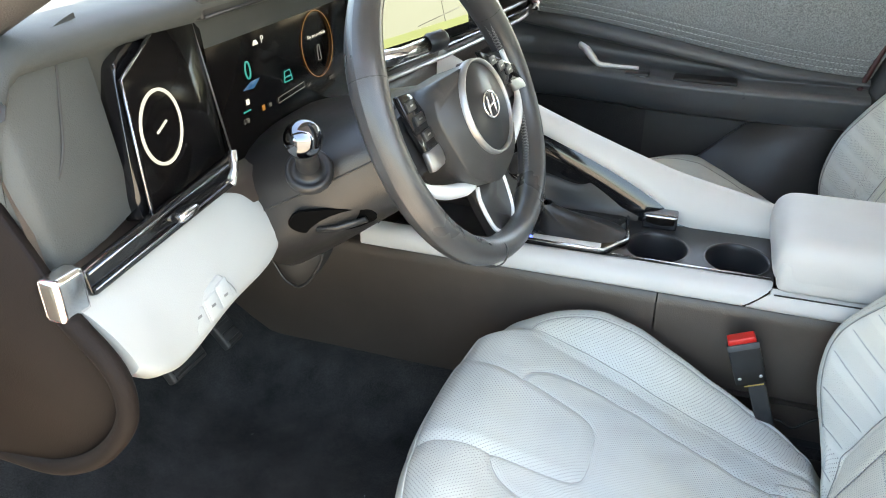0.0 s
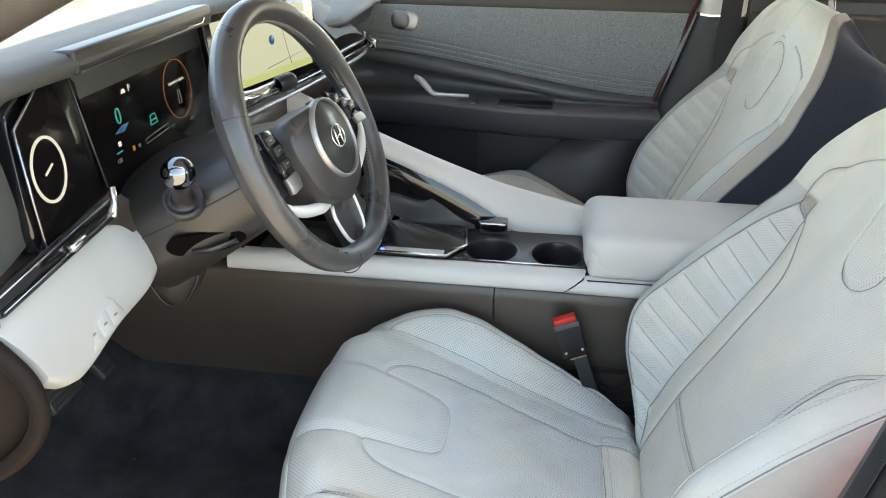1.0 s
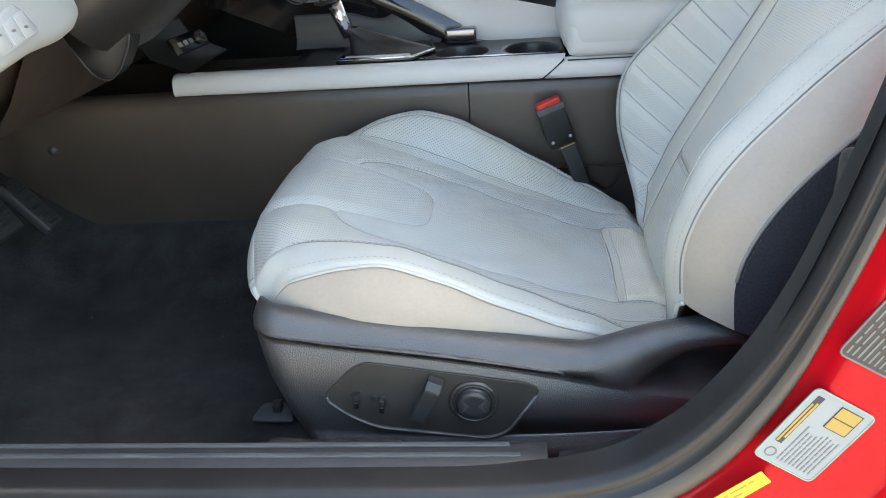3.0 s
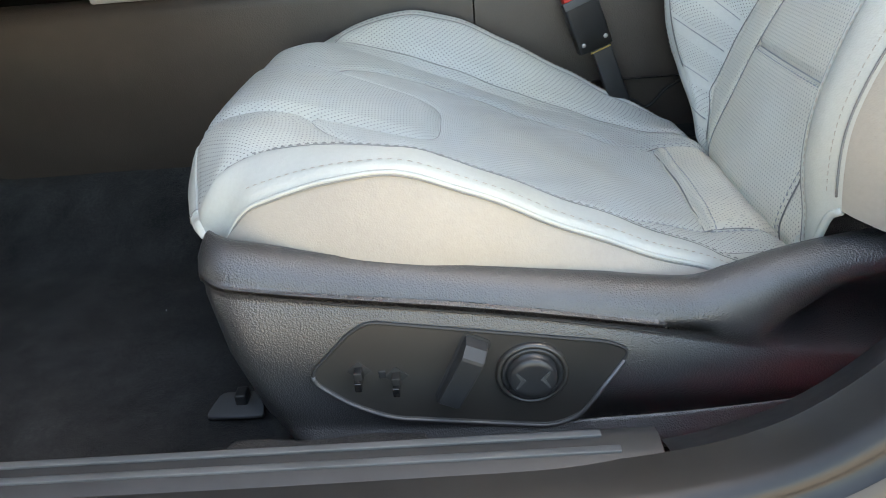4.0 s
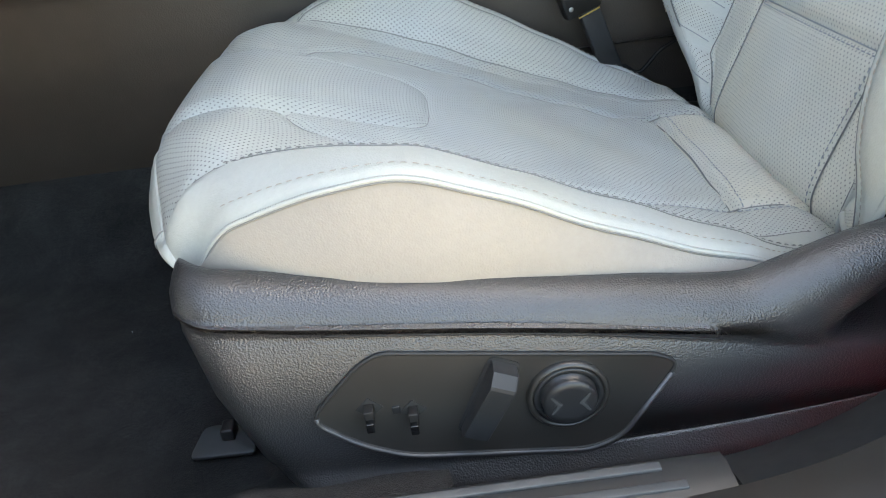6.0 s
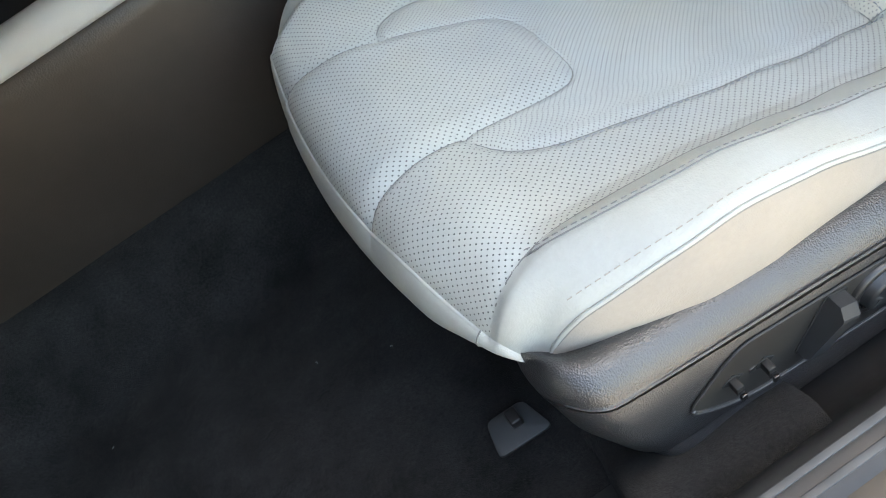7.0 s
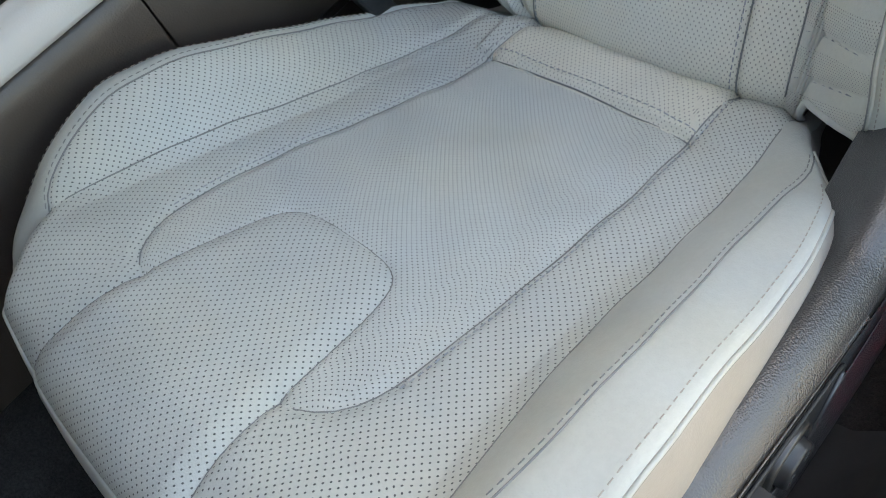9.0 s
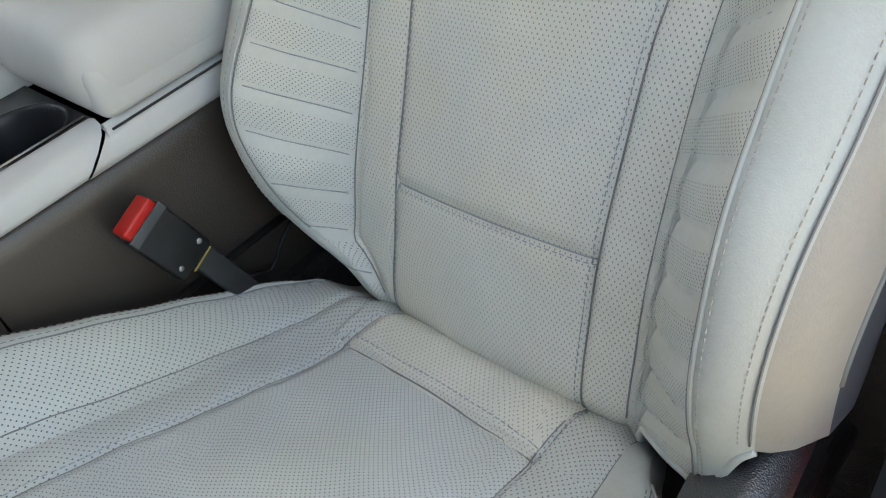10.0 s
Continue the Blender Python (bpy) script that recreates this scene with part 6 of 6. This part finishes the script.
    sm = frame_of((-0.425, 0.345, 0.410), (0.2, 1, 0), (0.8, -0.2, 0.5))
    sock = part("socket_panel", box((-0.045, -0.016, 0), (0.045, 0.016, 0.006), 0.003, m=sm), M_GLOSS, con)
    for x in (-0.026, -0.010, 0.005):
        part("port", box((x - 0.005, -0.004, 0.0058), (x + 0.005, 0.004, 0.0066), 0, m=sm), M_SILVER, sock, smooth=False)
    part("power_socket", lathe([(0.011, 0), (0.011, 0.008), (0.008, 0.009), (0.007, 0.001)], sm @ Matrix.Translation((0.030, 0, 0.004)), 20), M_SMOOTHBLK2, sock)
    ign = part("start_button_housing", prism(rounded([(-0.022, -0.02), (0.022, -0.02), (0.022, 0.02), (-0.022, 0.02)], 0.008), frame_of((-0.36, 0.262, 0.530), (0.1, 1, 0), (1, -0.3, 0.2)), 0.01, 0.004), M_SILVER, con, "silver key housing")
    # wing panel that sweeps from the dash to the armrest on the passenger's side
    up = spline([(-0.36, 0.452, 0.615), (-0.19, 0.452, 0.536), (0.03, 0.455, 0.453), (0.16, 0.456, 0.421), (0.26, 0.456, 0.397)], 40)
    lo = spline([(-0.36, 0.440, 0.575), (-0.19, 0.440, 0.505), (-0.06, 0.436, 0.452), (0.03, 0.428, 0.405), (0.062, 0.424, 0.376), (0.26, 0.424, 0.372)], 40)
    rows = []
    for a, b in zip(up, lo):
        b = np.array([a[0] * 0.35 + b[0] * 0.65, b[1], b[2]])
        n = np.array([0, -0.004, 0.001])
        rows.append([a + np.array([0, 0.03, -0.05]), a + np.array([0, 0.022, -0.004]), a + np.array([0, 0.012, 0.003]), a, a * 0.7 + b * 0.3 + n, a * 0.35 + b * 0.65 + n, b, b + np.array([0, 0.01, -0.01])])
    wing = sheet("wing_panel", rows, M_TRIM, con, "pale grey sweeping grab panel")
    inner = []
    for k, b in enumerate(lo):
        f = np.array([b[0], b[1] - 0.001, b[2]])
        inner.append([f + np.array([0, 0.004, 0.002]), f + np.array([-0.012, -0.002, -0.008]), f + np.array([-0.03, -0.004, -0.022]), f + np.array([-0.05, 0.004, -0.034]), np.array([f[0] - 0.055, f[1] + 0.006, max(0.37, f[2] - 0.12)])])
    sheet("wing_inner", inner, M_GLOSS, wing, "satin black inner face")
    rows = []
    for x in np.linspace(-0.26, -0.004, 30):
        zt = 0.430 - 0.012 * float(smooth01(-0.17, -0.11, x)) + 0.016 * float(smooth01(-0.105, -0.075, x)) - 0.058 * float(smooth01(-0.065, -0.004, x)) ** 1.3
        rows.append([(x, 0.415, 0.376), (x, 0.424, 0.379), (x, 0.429, 0.39), (x, 0.431, (0.39 + zt) / 2), (x, 0.432, zt - 0.002), (x, 0.436, zt), (x, 0.46, zt)])
    sheet("tray_wall", rows, M_TRAY, wing, "smooth dark grey tray wall")
    part("wing_clip", box((0.004, 0.398, 0.374), (0.058, 0.428, 0.400), 0.005, 3), M_CHROMEDARK, wing, "dark chrome end clip")
    # armrest box
    arm = part("armrest", box((0.192, 0.250, 0.373), (0.56, 0.453, 0.455), 0.040, 8), M_ARM, con, "pale grey padded armrest")
    part("armrest_side", box((0.200, 0.2515, 0.3745), (0.56, 0.450, 0.424), 0.014, 4), M_ARM, arm)
    part("armrest_joint", tube([(0.2, 0.2505, 0.3715), (0.5, 0.2505, 0.3735)], 0.0012, 4), M_INK, arm)
    part("console_tail", box((0.47, 0.262, 0.05), (0.66, 0.45, 0.40), 0.02, 3), M_BROWNBLACK, con)
    part("push_pin", lathe([(0.009, 0), (0.009, 0.003), (0.004, 0.006), (0, 0.006)], frame_of((-0.655, 0.2535, 0.262), (1, 0, 0), (0, -1, 0)), 16), M_EDGE, con)
    return con


console()


# ---- belt buckle beside the driver's seat ----
def buckle():
    b = thing("seat_belt_buckle", "black seat belt buckle with a red release button", "belt buckle", (0.24, 0.215, 0.13))
    ax = Vector((-0.34, 0.0, 0.94)).normalized()
    m = frame_of((0.168, 0.213, 0.315), (0.93, 0.12, 0.34), ax)
    body = part("body", prism(rounded([(-0.021, -0.011), (0.021, -0.011), (0.021, 0.011), (-0.021, 0.011)], 0.005), m @ Matrix.Translation((0, 0, -0.066)), 0.062, 0.003), M_SMOOTHBLK, b)
    part("release_button", box((-0.0185, -0.0095, -0.008), (0.0185, 0.0085, 0.007), 0.003, 3, m=m), M_REDPLASTIC, b, "bright red release button")
    part("button_lip", box((-0.021, -0.0118, -0.0105), (0.021, -0.0095, -0.001), 0.001, m=m), M_RAILCAP, body)
    part("neck", prism(rounded([(-0.012, -0.007), (0.012, -0.007), (0.012, 0.007), (-0.012, 0.007)], 0.003), m @ Matrix.Translation((0.006, 0, -0.16)), 0.096, 0.002), M_RUBBER, b)
    part("tag", box((-0.010, -0.0125, -0.0695), (0.016, -0.0112, -0.0678), 0.0004, m=m), M_AMBER, b, "thin yellow tag")
    for x in (-0.014, 0.014):
        part("screw", lathe([(0.0028, 0), (0.0022, 0.001), (0, 0.001)], m @ frame_of((x, -0.0112, -0.056), (1, 0, 0), (0, -1, 0)), 10), M_SILVER, body)
    part("anchor", box((0.20, 0.20, 0.09), (0.25, 0.235, 0.16), 0.006), M_SMOOTHBLK, b)


buckle()
cable = thing("cable", "thin black cable in the gap behind the console", "cable", (0.27, 0.235, 0.13))
part("wire", tube(spline([(0.215, 0.236, 0.16), (0.24, 0.232, 0.178), (0.262, 0.236, 0.166), (0.285, 0.232, 0.19), (0.31, 0.238, 0.20)], 24), 0.0022, 6), M_INKBLK, cable)


# ---- passenger door and pillar ----
DY = 0.955


def passenger_door():
    door = thing("door_passenger", "dark passenger door with grey cloth insert and chrome handle", "car door", (0.05, DY, 0.1), kind="structure")
    part("door_core", box((-0.75, DY + 0.05, 0.02), (0.385, DY + 0.09, 0.735), 0.01), M_SMOOTHBLK, door)
    # belt line roll
    rows = [[(x, DY + 0.012, 0.69), (x, DY - 0.004, 0.70), (x, DY - 0.006, 0.715), (x, DY + 0.004, 0.73), (x, DY + 0.03, 0.738), (x, DY + 0.07, 0.738)] for x in np.linspace(-0.6, 0.43, 12)]
    sheet("belt_roll", rows, M_BROWN, door, "dark brown-grey upper roll")
    # cloth insert
    rows = []
    for f in np.linspace(0, 1, 50):
        x = -0.42 + 0.80 * f
        zb = 0.600 - 0.092 * smooth01(-0.36, 0.40, x) ** 0.9
        row = []
        for w in np.linspace(0, 1, 60):
            z = zb + (0.702 - zb) * w
            row.append((x + f * 0.30 * (z - 0.52), DY - 0.004 - 0.010 * math.sin(w * math.pi) ** 0.5 + 0.0034 * sum(math.exp(-((z - zb - q) / 0.0024) ** 2) for q in (0.012, 0.024, 0.036)), z))
        rows.append(row)
    ins = sheet("cloth_insert", rows, M_DOORCLOTH, door, "mottled grey cloth insert with stitched lines")
    for q in (0.012, 0.024, 0.036):
        ln = [(x, DY - 0.0135 - 0.02 * (q - 0.012), 0.600 - 0.092 * float(smooth01(-0.36, 0.40, x)) ** 0.9 + q) for x in np.linspace(-0.40, 0.37, 60)]
        stitches("stitching", ln, (0, -1, 0), ins, length=0.006, gap=0.003, r=0.0008, material=M_THREAD)
    # sweeping ledge under the cloth, and the armrest shelf
    rows = []
    for x in np.linspace(-0.45, 0.376, 50):
        zb = 0.597 - 0.092 * float(smooth01(-0.36, 0.40, x)) ** 0.9
        zs = 0.500 - 0.018 * float(smooth01(-0.3, 0.1, x))
        h = float(smooth01(-0.40, -0.32, x) * (1 - smooth01(0.105, 0.136, x)))
        zt = min(zb - 0.014, max(zs + 0.012, 0.503 + 0.15 * (0.126 - x)))
        rows.append([(x, DY, zb + 0.004), (x, DY - 0.010, zb), (x, DY - 0.016, zb - 0.006), (x, DY - 0.020, zt + 0.007), (x, DY - 0.016 + 0.004 * h, zt + 0.001), (x, DY - 0.010 + 0.036 * h, zt - 0.003), (x, DY - 0.008 + 0.040 * h, (zt + zs) / 2), (x, DY - 0.012 + 0.034 * h, zs + 0.004), (x, DY - 0.02 + 0.02 * h, zs + 0.001), (x, DY - 0.05, zs + 0.001), (x, DY - 0.064, zs - 0.001), (x, DY - 0.071, zs - 0.007), (x, DY - 0.071, zs - 0.013), (x, DY - 0.064, zs - 0.03), (x, DY - 0.05, zs - 0.066), (x, DY - 0.03, zs - 0.078), (x, DY - 0.004, zs - 0.084)])
    ledge = sheet("armrest_shelf", rows, M_DOORSKIN, door, "dark armrest shelf with a soft edge")
    # lower panel with the pocket
    rows = [[(x, DY - 0.004, 0.425), (x, DY - 0.012, 0.36), (x, DY - 0.018, 0.25), (x, DY - 0.014, 0.10), (x, DY, 0.04)] for x in np.linspace(-0.7, 0.38, 14)]
    sheet("lower_panel", rows, M_DARK, door, "black lower door panel")
    pm = frame_of((0, DY - 0.02, 0), (1, 0, 0), (0, -1, 0))
    pk = part("pocket_wall", prism(rounded([(0.165, 0.405), (0.372, 0.412), (0.36, 0.10), (-0.15, 0.10), (-0.10, 0.19), (0.02, 0.26)], 0.02), pm, 0.012, 0.005), M_DARK, door, "raised pocket wall")
    gr = [[(x, DY - 0.016, z) for z in np.linspace(0.25, 0.415, 6)] for x in np.linspace(-0.36, -0.05, 10)]
    sp = sheet("speaker_grille", gr, M_GRILLE, door, "fine black speaker grille")
    # pull handle in chrome
    h = spline([(-0.204, DY - 0.022, 0.535), (-0.190, DY - 0.034, 0.531), (-0.172, DY - 0.038, 0.512), (-0.158, DY - 0.036, 0.500), (-0.12, DY - 0.034, 0.498), (-0.074, DY - 0.030, 0.497)], 30)
    part("handle", tube(h, [0.0095] * 4 + [0.011] * 6 + [0.0085] * 8 + [0.0062] * 12, 10, flat=0.7), M_BRIGHT, door, "bright satin door handle")
    # switches and grab recess on the shelf
    part("grab_recess", box((0.0, DY - 0.056, 0.480), (0.128, DY - 0.012, 0.490), 0.004), M_INKBLK, ledge)
    part("window_switch", box((-0.10, DY - 0.06, 0.484), (-0.05, DY - 0.03, 0.494), 0.003), M_SMOOTHBLK2, ledge)
    for x in (-0.118, -0.10, -0.068):
        part("switch_mark", box((x, DY - 0.0635, 0.4865), (x + 0.012, DY - 0.0615, 0.4885), 0), M_SILVER, ledge, smooth=False)
    # tweeter
    tm = frame_of((-0.236, DY - 0.012, 0.667), (1, 0, -0.1), (0, -1, 0.1))
    tw = part("tweeter", prism(rounded([(-0.028, -0.022), (0.034, -0.022), (0.038, 0.020), (-0.028, 0.022)], 0.018, 6), tm, 0.006, 0.003), M_SILVER, door, "round tweeter in a satin surround")
    part("tweeter_cone", lathe([(0.0205, 0.004), (0.0205, 0.010), (0.018, 0.0125), (0.010, 0.0138), (0, 0.0142)], tm @ Matrix.Translation((-0.006, 0, 0)), 28), M_SILVER2, tw)
    part("tweeter_gap", lathe([(0.0205, 0.0055), (0.0225, 0.0066), (0.0225, 0.004)], tm @ Matrix.Translation((-0.006, 0, 0)), 28), M_INK, tw)
    part("door_frame_post", box((0.372, DY + 0.035, 0.03), (0.45, DY + 0.07, 1.05), 0.004), M_SMOOTHBLK, door)
    part("edge_strip", tube([(0.444, DY - 0.006, 0.77), (0.400, DY - 0.008, 0.62), (0.358, DY - 0.010, 0.48), (0.322, DY - 0.010, 0.38), (0.292, DY - 0.010, 0.27), (0.24, DY - 0.010, 0.06)], 0.006, 8), M_DARKRED, door, "red door edge with shade put into its colour")
    # window glass over it
    part("window_pane", box((-0.55, DY + 0.05, 0.735), (0.385, DY + 0.054, 1.05), 0), M_GLASS, door, smooth=False).visible_shadow = False
    return door


door_p = passenger_door()


def far_pillar():
    p = thing("pillar_passenger", "grey-black centre pillar trim with the belt guide", "pillar trim", (0.47, DY, 0.1), kind="structure")
    rows = [[(0.308 + 0.29 * (z - 0.27), DY + 0.03, z), (0.316 + 0.29 * (z - 0.27), DY - 0.012, z), (0.335 + 0.29 * (z - 0.27), DY - 0.03, z), (0.52, DY - 0.028, z), (0.545, DY, z), (0.55, DY + 0.05, z)] for z in np.linspace(0.06, 0.700, 14)]
    sheet("pillar_cover", rows, M_PILLAR, p, "dark grey pillar cover")
    rows = [[(0.435 + 0.05 * (z - 0.7), DY + 0.03, z), (0.442 + 0.05 * (z - 0.7), DY - 0.010, z), (0.46 + 0.05 * (z - 0.7), DY - 0.026, z), (0.53, DY - 0.026, z), (0.56, DY + 0.05, z)] for z in np.linspace(0.703, 1.06, 8)]
    sheet("pillar_upper", rows, M_HEADLINER, p, "pale upper pillar cover")
    belt = thing("seat_belt", "black webbing belt hanging down the far pillar", "seat belt", (0.5, DY - 0.04, 0.5))
    part("webbing", box((0.478, DY - 0.043, 0.52), (0.522, DY - 0.040, 1.0), 0.001), M_WEB, belt)
    part("belt_guide", tube([(0.478, DY - 0.045, 0.53), (0.476, DY - 0.047, 0.50), (0.50, DY - 0.05, 0.49), (0.524, DY - 0.047, 0.50)], 0.0035, 8), M_SMOOTHBLK, belt)
    return p, belt


pillar_p, belt_p = far_pillar()
# the door, pillar and belt keep their lines from the driver's side but stand clear of the seat
OUTWARD = Matrix.Translation((0.112, -0.875, 0.961)) @ Matrix.Diagonal((1.042, 1.042, 1.042, 1)) @ Matrix.Translation((-0.112, 0.875, -0.961))
for top in (door_p, pillar_p, belt_p):
    for ob in top.children_recursive:
        ob.data.transform(OUTWARD)


def rear_area():
    d = thing("rear_door_panel", "dark rear door panel behind the passenger seat", "car door", (1.0, DY, 0.1), kind="structure")
    part("panel", box((0.56, DY + 0.08, 0.05), (1.45, DY + 0.15, 0.735), 0.012), M_SMOOTHBLK, d)
    rows = [[(x, DY + 0.078, 0.70), (x, DY + 0.06, 0.69), (x, DY + 0.06, 0.60), (x, DY + 0.068, 0.52), (x, DY + 0.03, 0.50), (x, DY + 0.03, 0.46), (x, DY + 0.07, 0.44)] for x in np.linspace(0.57, 1.44, 8)]
    sheet("panel_skin", rows, M_BROWN, d)
    b = thing("rear_bench", "dark rear bench seat", "bench seat", (1.35, 0.36, 0.1))
    part("bench_cushion", box((1.05, -0.25, 0.10), (1.55, 0.93, 0.36), 0.05, 4), M_NAVY, b)
    part("bench_back", box((-0.09, -0.25, 0.30), (0.09, 0.93, 0.86), 0.05, 4, m=pose(1.58, 0, 0, 0, 18, 0)), M_NAVY, b)
    d2 = thing("rear_door_near", "dark rear door panel on the driver's side", "car door", (1.0, -0.3, 0.1), kind="structure")
    part("panel", box((0.60, -0.35, 0.05), (1.5, -0.29, 0.735), 0.012), M_SMOOTHBLK, d2)


rear_area()


# ---- windscreen side: near front pillar ----
ap = thing("pillar_front", "brown-black front pillar trim beside the windscreen", "pillar trim", (-0.4, -0.36, 0.9), kind="structure")
line = spline([(-0.80, -0.375, 0.620), (-0.60, -0.355, 0.722), (-0.345, -0.337, 0.858), (-0.10, -0.326, 0.976), (0.05, -0.320, 1.038)], 40)
part("pillar_cover", tube(line, 0.030, 14, flat=0.8), M_BROWN, ap, "brown-grey pillar cover")
part("pillar_seal", tube(line + np.array([-0.008, -0.032, 0.016]), 0.014, 10), M_SEAL, ap)
part("pillar_skin", tube(line + np.array([-0.020, -0.045, 0.044]), 0.030, 12), M_RED, ap, "red painted outer pillar")
cowl = thing("windscreen", "windscreen glass over the dash", "window", (-0.5, 0.36, 0.9), kind="structure")
wsm = [[(-0.90, y, 0.74), (-0.05, y, 1.085)] for y in (-0.34, 1.05)]
sheet("glass_pane", wsm, M_GLASS, cowl).visible_shadow = False


# ---- striker and labels on the painted pillar ----
def label_card(name, label, m, w, h, base, border=None):
    t = thing(name, label, "label", tuple(m.translation))
    back = part("backing", prism(rounded([(-w / 2, -h / 2), (w / 2, -h / 2), (w / 2, h / 2), (-w / 2, h / 2)], min(w, h) * 0.1), m, 0.0006), base, t, smooth=False)
    if border:
        part("border", tube([m @ Vector((x, y, 0.0006)) for x, y in rounded([(-w / 2, -h / 2), (w / 2, -h / 2), (w / 2, h / 2), (-w / 2, h / 2)], min(w, h) * 0.1)], 0.0009, 4, True), border, t)
    return t, m @ Matrix.Translation((0, 0, 0.0007))


rng = random.Random(4)
JN = Vector((0.0, -1.0, 0.0))
LM = frame_of((0.3355, -0.4345, 0.2265), (0.536, 0, 0.844), JN)
card, m = label_card("tyre_label", "white tyre and loading label with a tan panel", LM, 0.0746, 0.0558, M_WHITE, M_MINT)
part("heading", box((-0.018, 0.0165, 0), (0.032, 0.0225, 0.0003), 0, m=m), M_INK, card, smooth=False)
part("heading_band", box((-0.012, 0.0172, 0.0003), (0.026, 0.0192, 0.0005), 0, m=m), M_AMBER, card, smooth=False)
part("heading_band", box((-0.017, 0.0205, 0.0003), (0.024, 0.0222, 0.0005), 0, m=m), M_AMBER, card, smooth=False)
part("tan_panel", box((0.011, -0.020, 0), (0.033, 0.001, 0.0003), 0, m=m), M_INK, card, smooth=False)
for k in range(2):
    part("tan_cell", box((0.0118 + 0.0107 * k, -0.0190, 0.0003), (0.0215 + 0.0107 * k, 0.0000, 0.0005), 0, m=m), M_AMBER, card, smooth=False)
tagged(part("print", bars(bmesh.new(), m @ Matrix.Translation((-0.012, -0.006, 0)), 9, 0.040, 0.034, rng, fill=0.35), M_GREYINK, card, smooth=False), kind="stuff")
part("seal_mark", lathe([(0.0048, 0), (0.0048, 0.0003), (0.0036, 0.0003), (0.0036, 0.0001)], m @ Matrix.Translation((-0.0285, 0.018, 0)), 20), M_GREYINK, card)

LM = frame_of((0.397, -0.4345, 0.3375), (0.51, 0, 0.86), JN)
card, m = label_card("data_label", "black data label with pale printed lines", LM, 0.115, 0.062, M_BLACKLABEL, M_GREYINK)
tagged(part("print", bars(bmesh.new(), m @ Matrix.Translation((-0.002, 0.006, 0)), 9, 0.104, 0.044, rng, fill=0.32), M_GREYINK, card, smooth=False), kind="stuff")
part("bar_block", box((-0.030, -0.028, 0), (0.030, -0.018, 0.0003), 0, m=m), M_GREYINK, card, smooth=False)
LM = frame_of((0.273, -0.4345, 0.1585), (0.764, 0, 0.645), JN)
card, m = label_card("warning_label", "narrow yellow warning label on red paint", LM, 0.084, 0.0145, M_YELLOW)
tagged(part("print", bars(bmesh.new(), m, 2, 0.074, 0.010, rng, fill=0.35), M_AMBER, card, smooth=False), kind="stuff")

# the loop stands on the jamb above the labels
SB = Vector((-0.050, 0.016, 0.052))
st = thing("door_striker", "bright steel door striker loop on the jamb", "striker", tuple(Vector((0.455, -0.44, 0.47)) + SB))
part("loop", tube(spline([(0.452, -0.436, 0.452), (0.440, -0.462, 0.462), (0.432, -0.472, 0.478), (0.440, -0.474, 0.496), (0.452, -0.466, 0.502), (0.466, -0.436, 0.498)], 24) + np.array(SB), 0.0052, 10), M_STEEL, st)
part("foot", box(Vector((0.446, -0.440, 0.466)) + SB, Vector((0.474, -0.430, 0.490)) + SB, 0.003), M_STEEL, st)
dm = frame_of((0.4135, -0.4225, 0.4055), (1, 0.12, 0), JN)
sticker = thing("paint_sticker", "small white diamond-shaped sticker on the red jamb", "sticker", tuple(dm.translation))
part("backing", prism(rounded([(-0.021, 0.002), (0.004, -0.031), (0.021, 0.001), (-0.006, 0.031)], 0.003), dm, 0.0012, 0.0004), M_WHITE, sticker, smooth=False)

# a few light crumbs and threads on the carpet
lint = bmesh.new()
for x, y in ((-0.253, -0.0145), (-0.329, 0.022), (-0.569, 0.086)):
    a = rng.uniform(0, 3.1)
    z = float(floor_z(np.array(x), np.array(y))) + 0.0035
    add_tube(lint, [(x, y, z), (x + 0.002 * math.cos(a), y + 0.002 * math.sin(a), z + 0.001), (x + 0.003 * math.cos(a + 0.5), y + 0.003 * math.sin(a + 0.5), z)], 0.0004, 5)
tagged(part("carpet_lint", lint, M_WHITE), "few pale crumbs lying on the black carpet", "lint", kind="stuff")
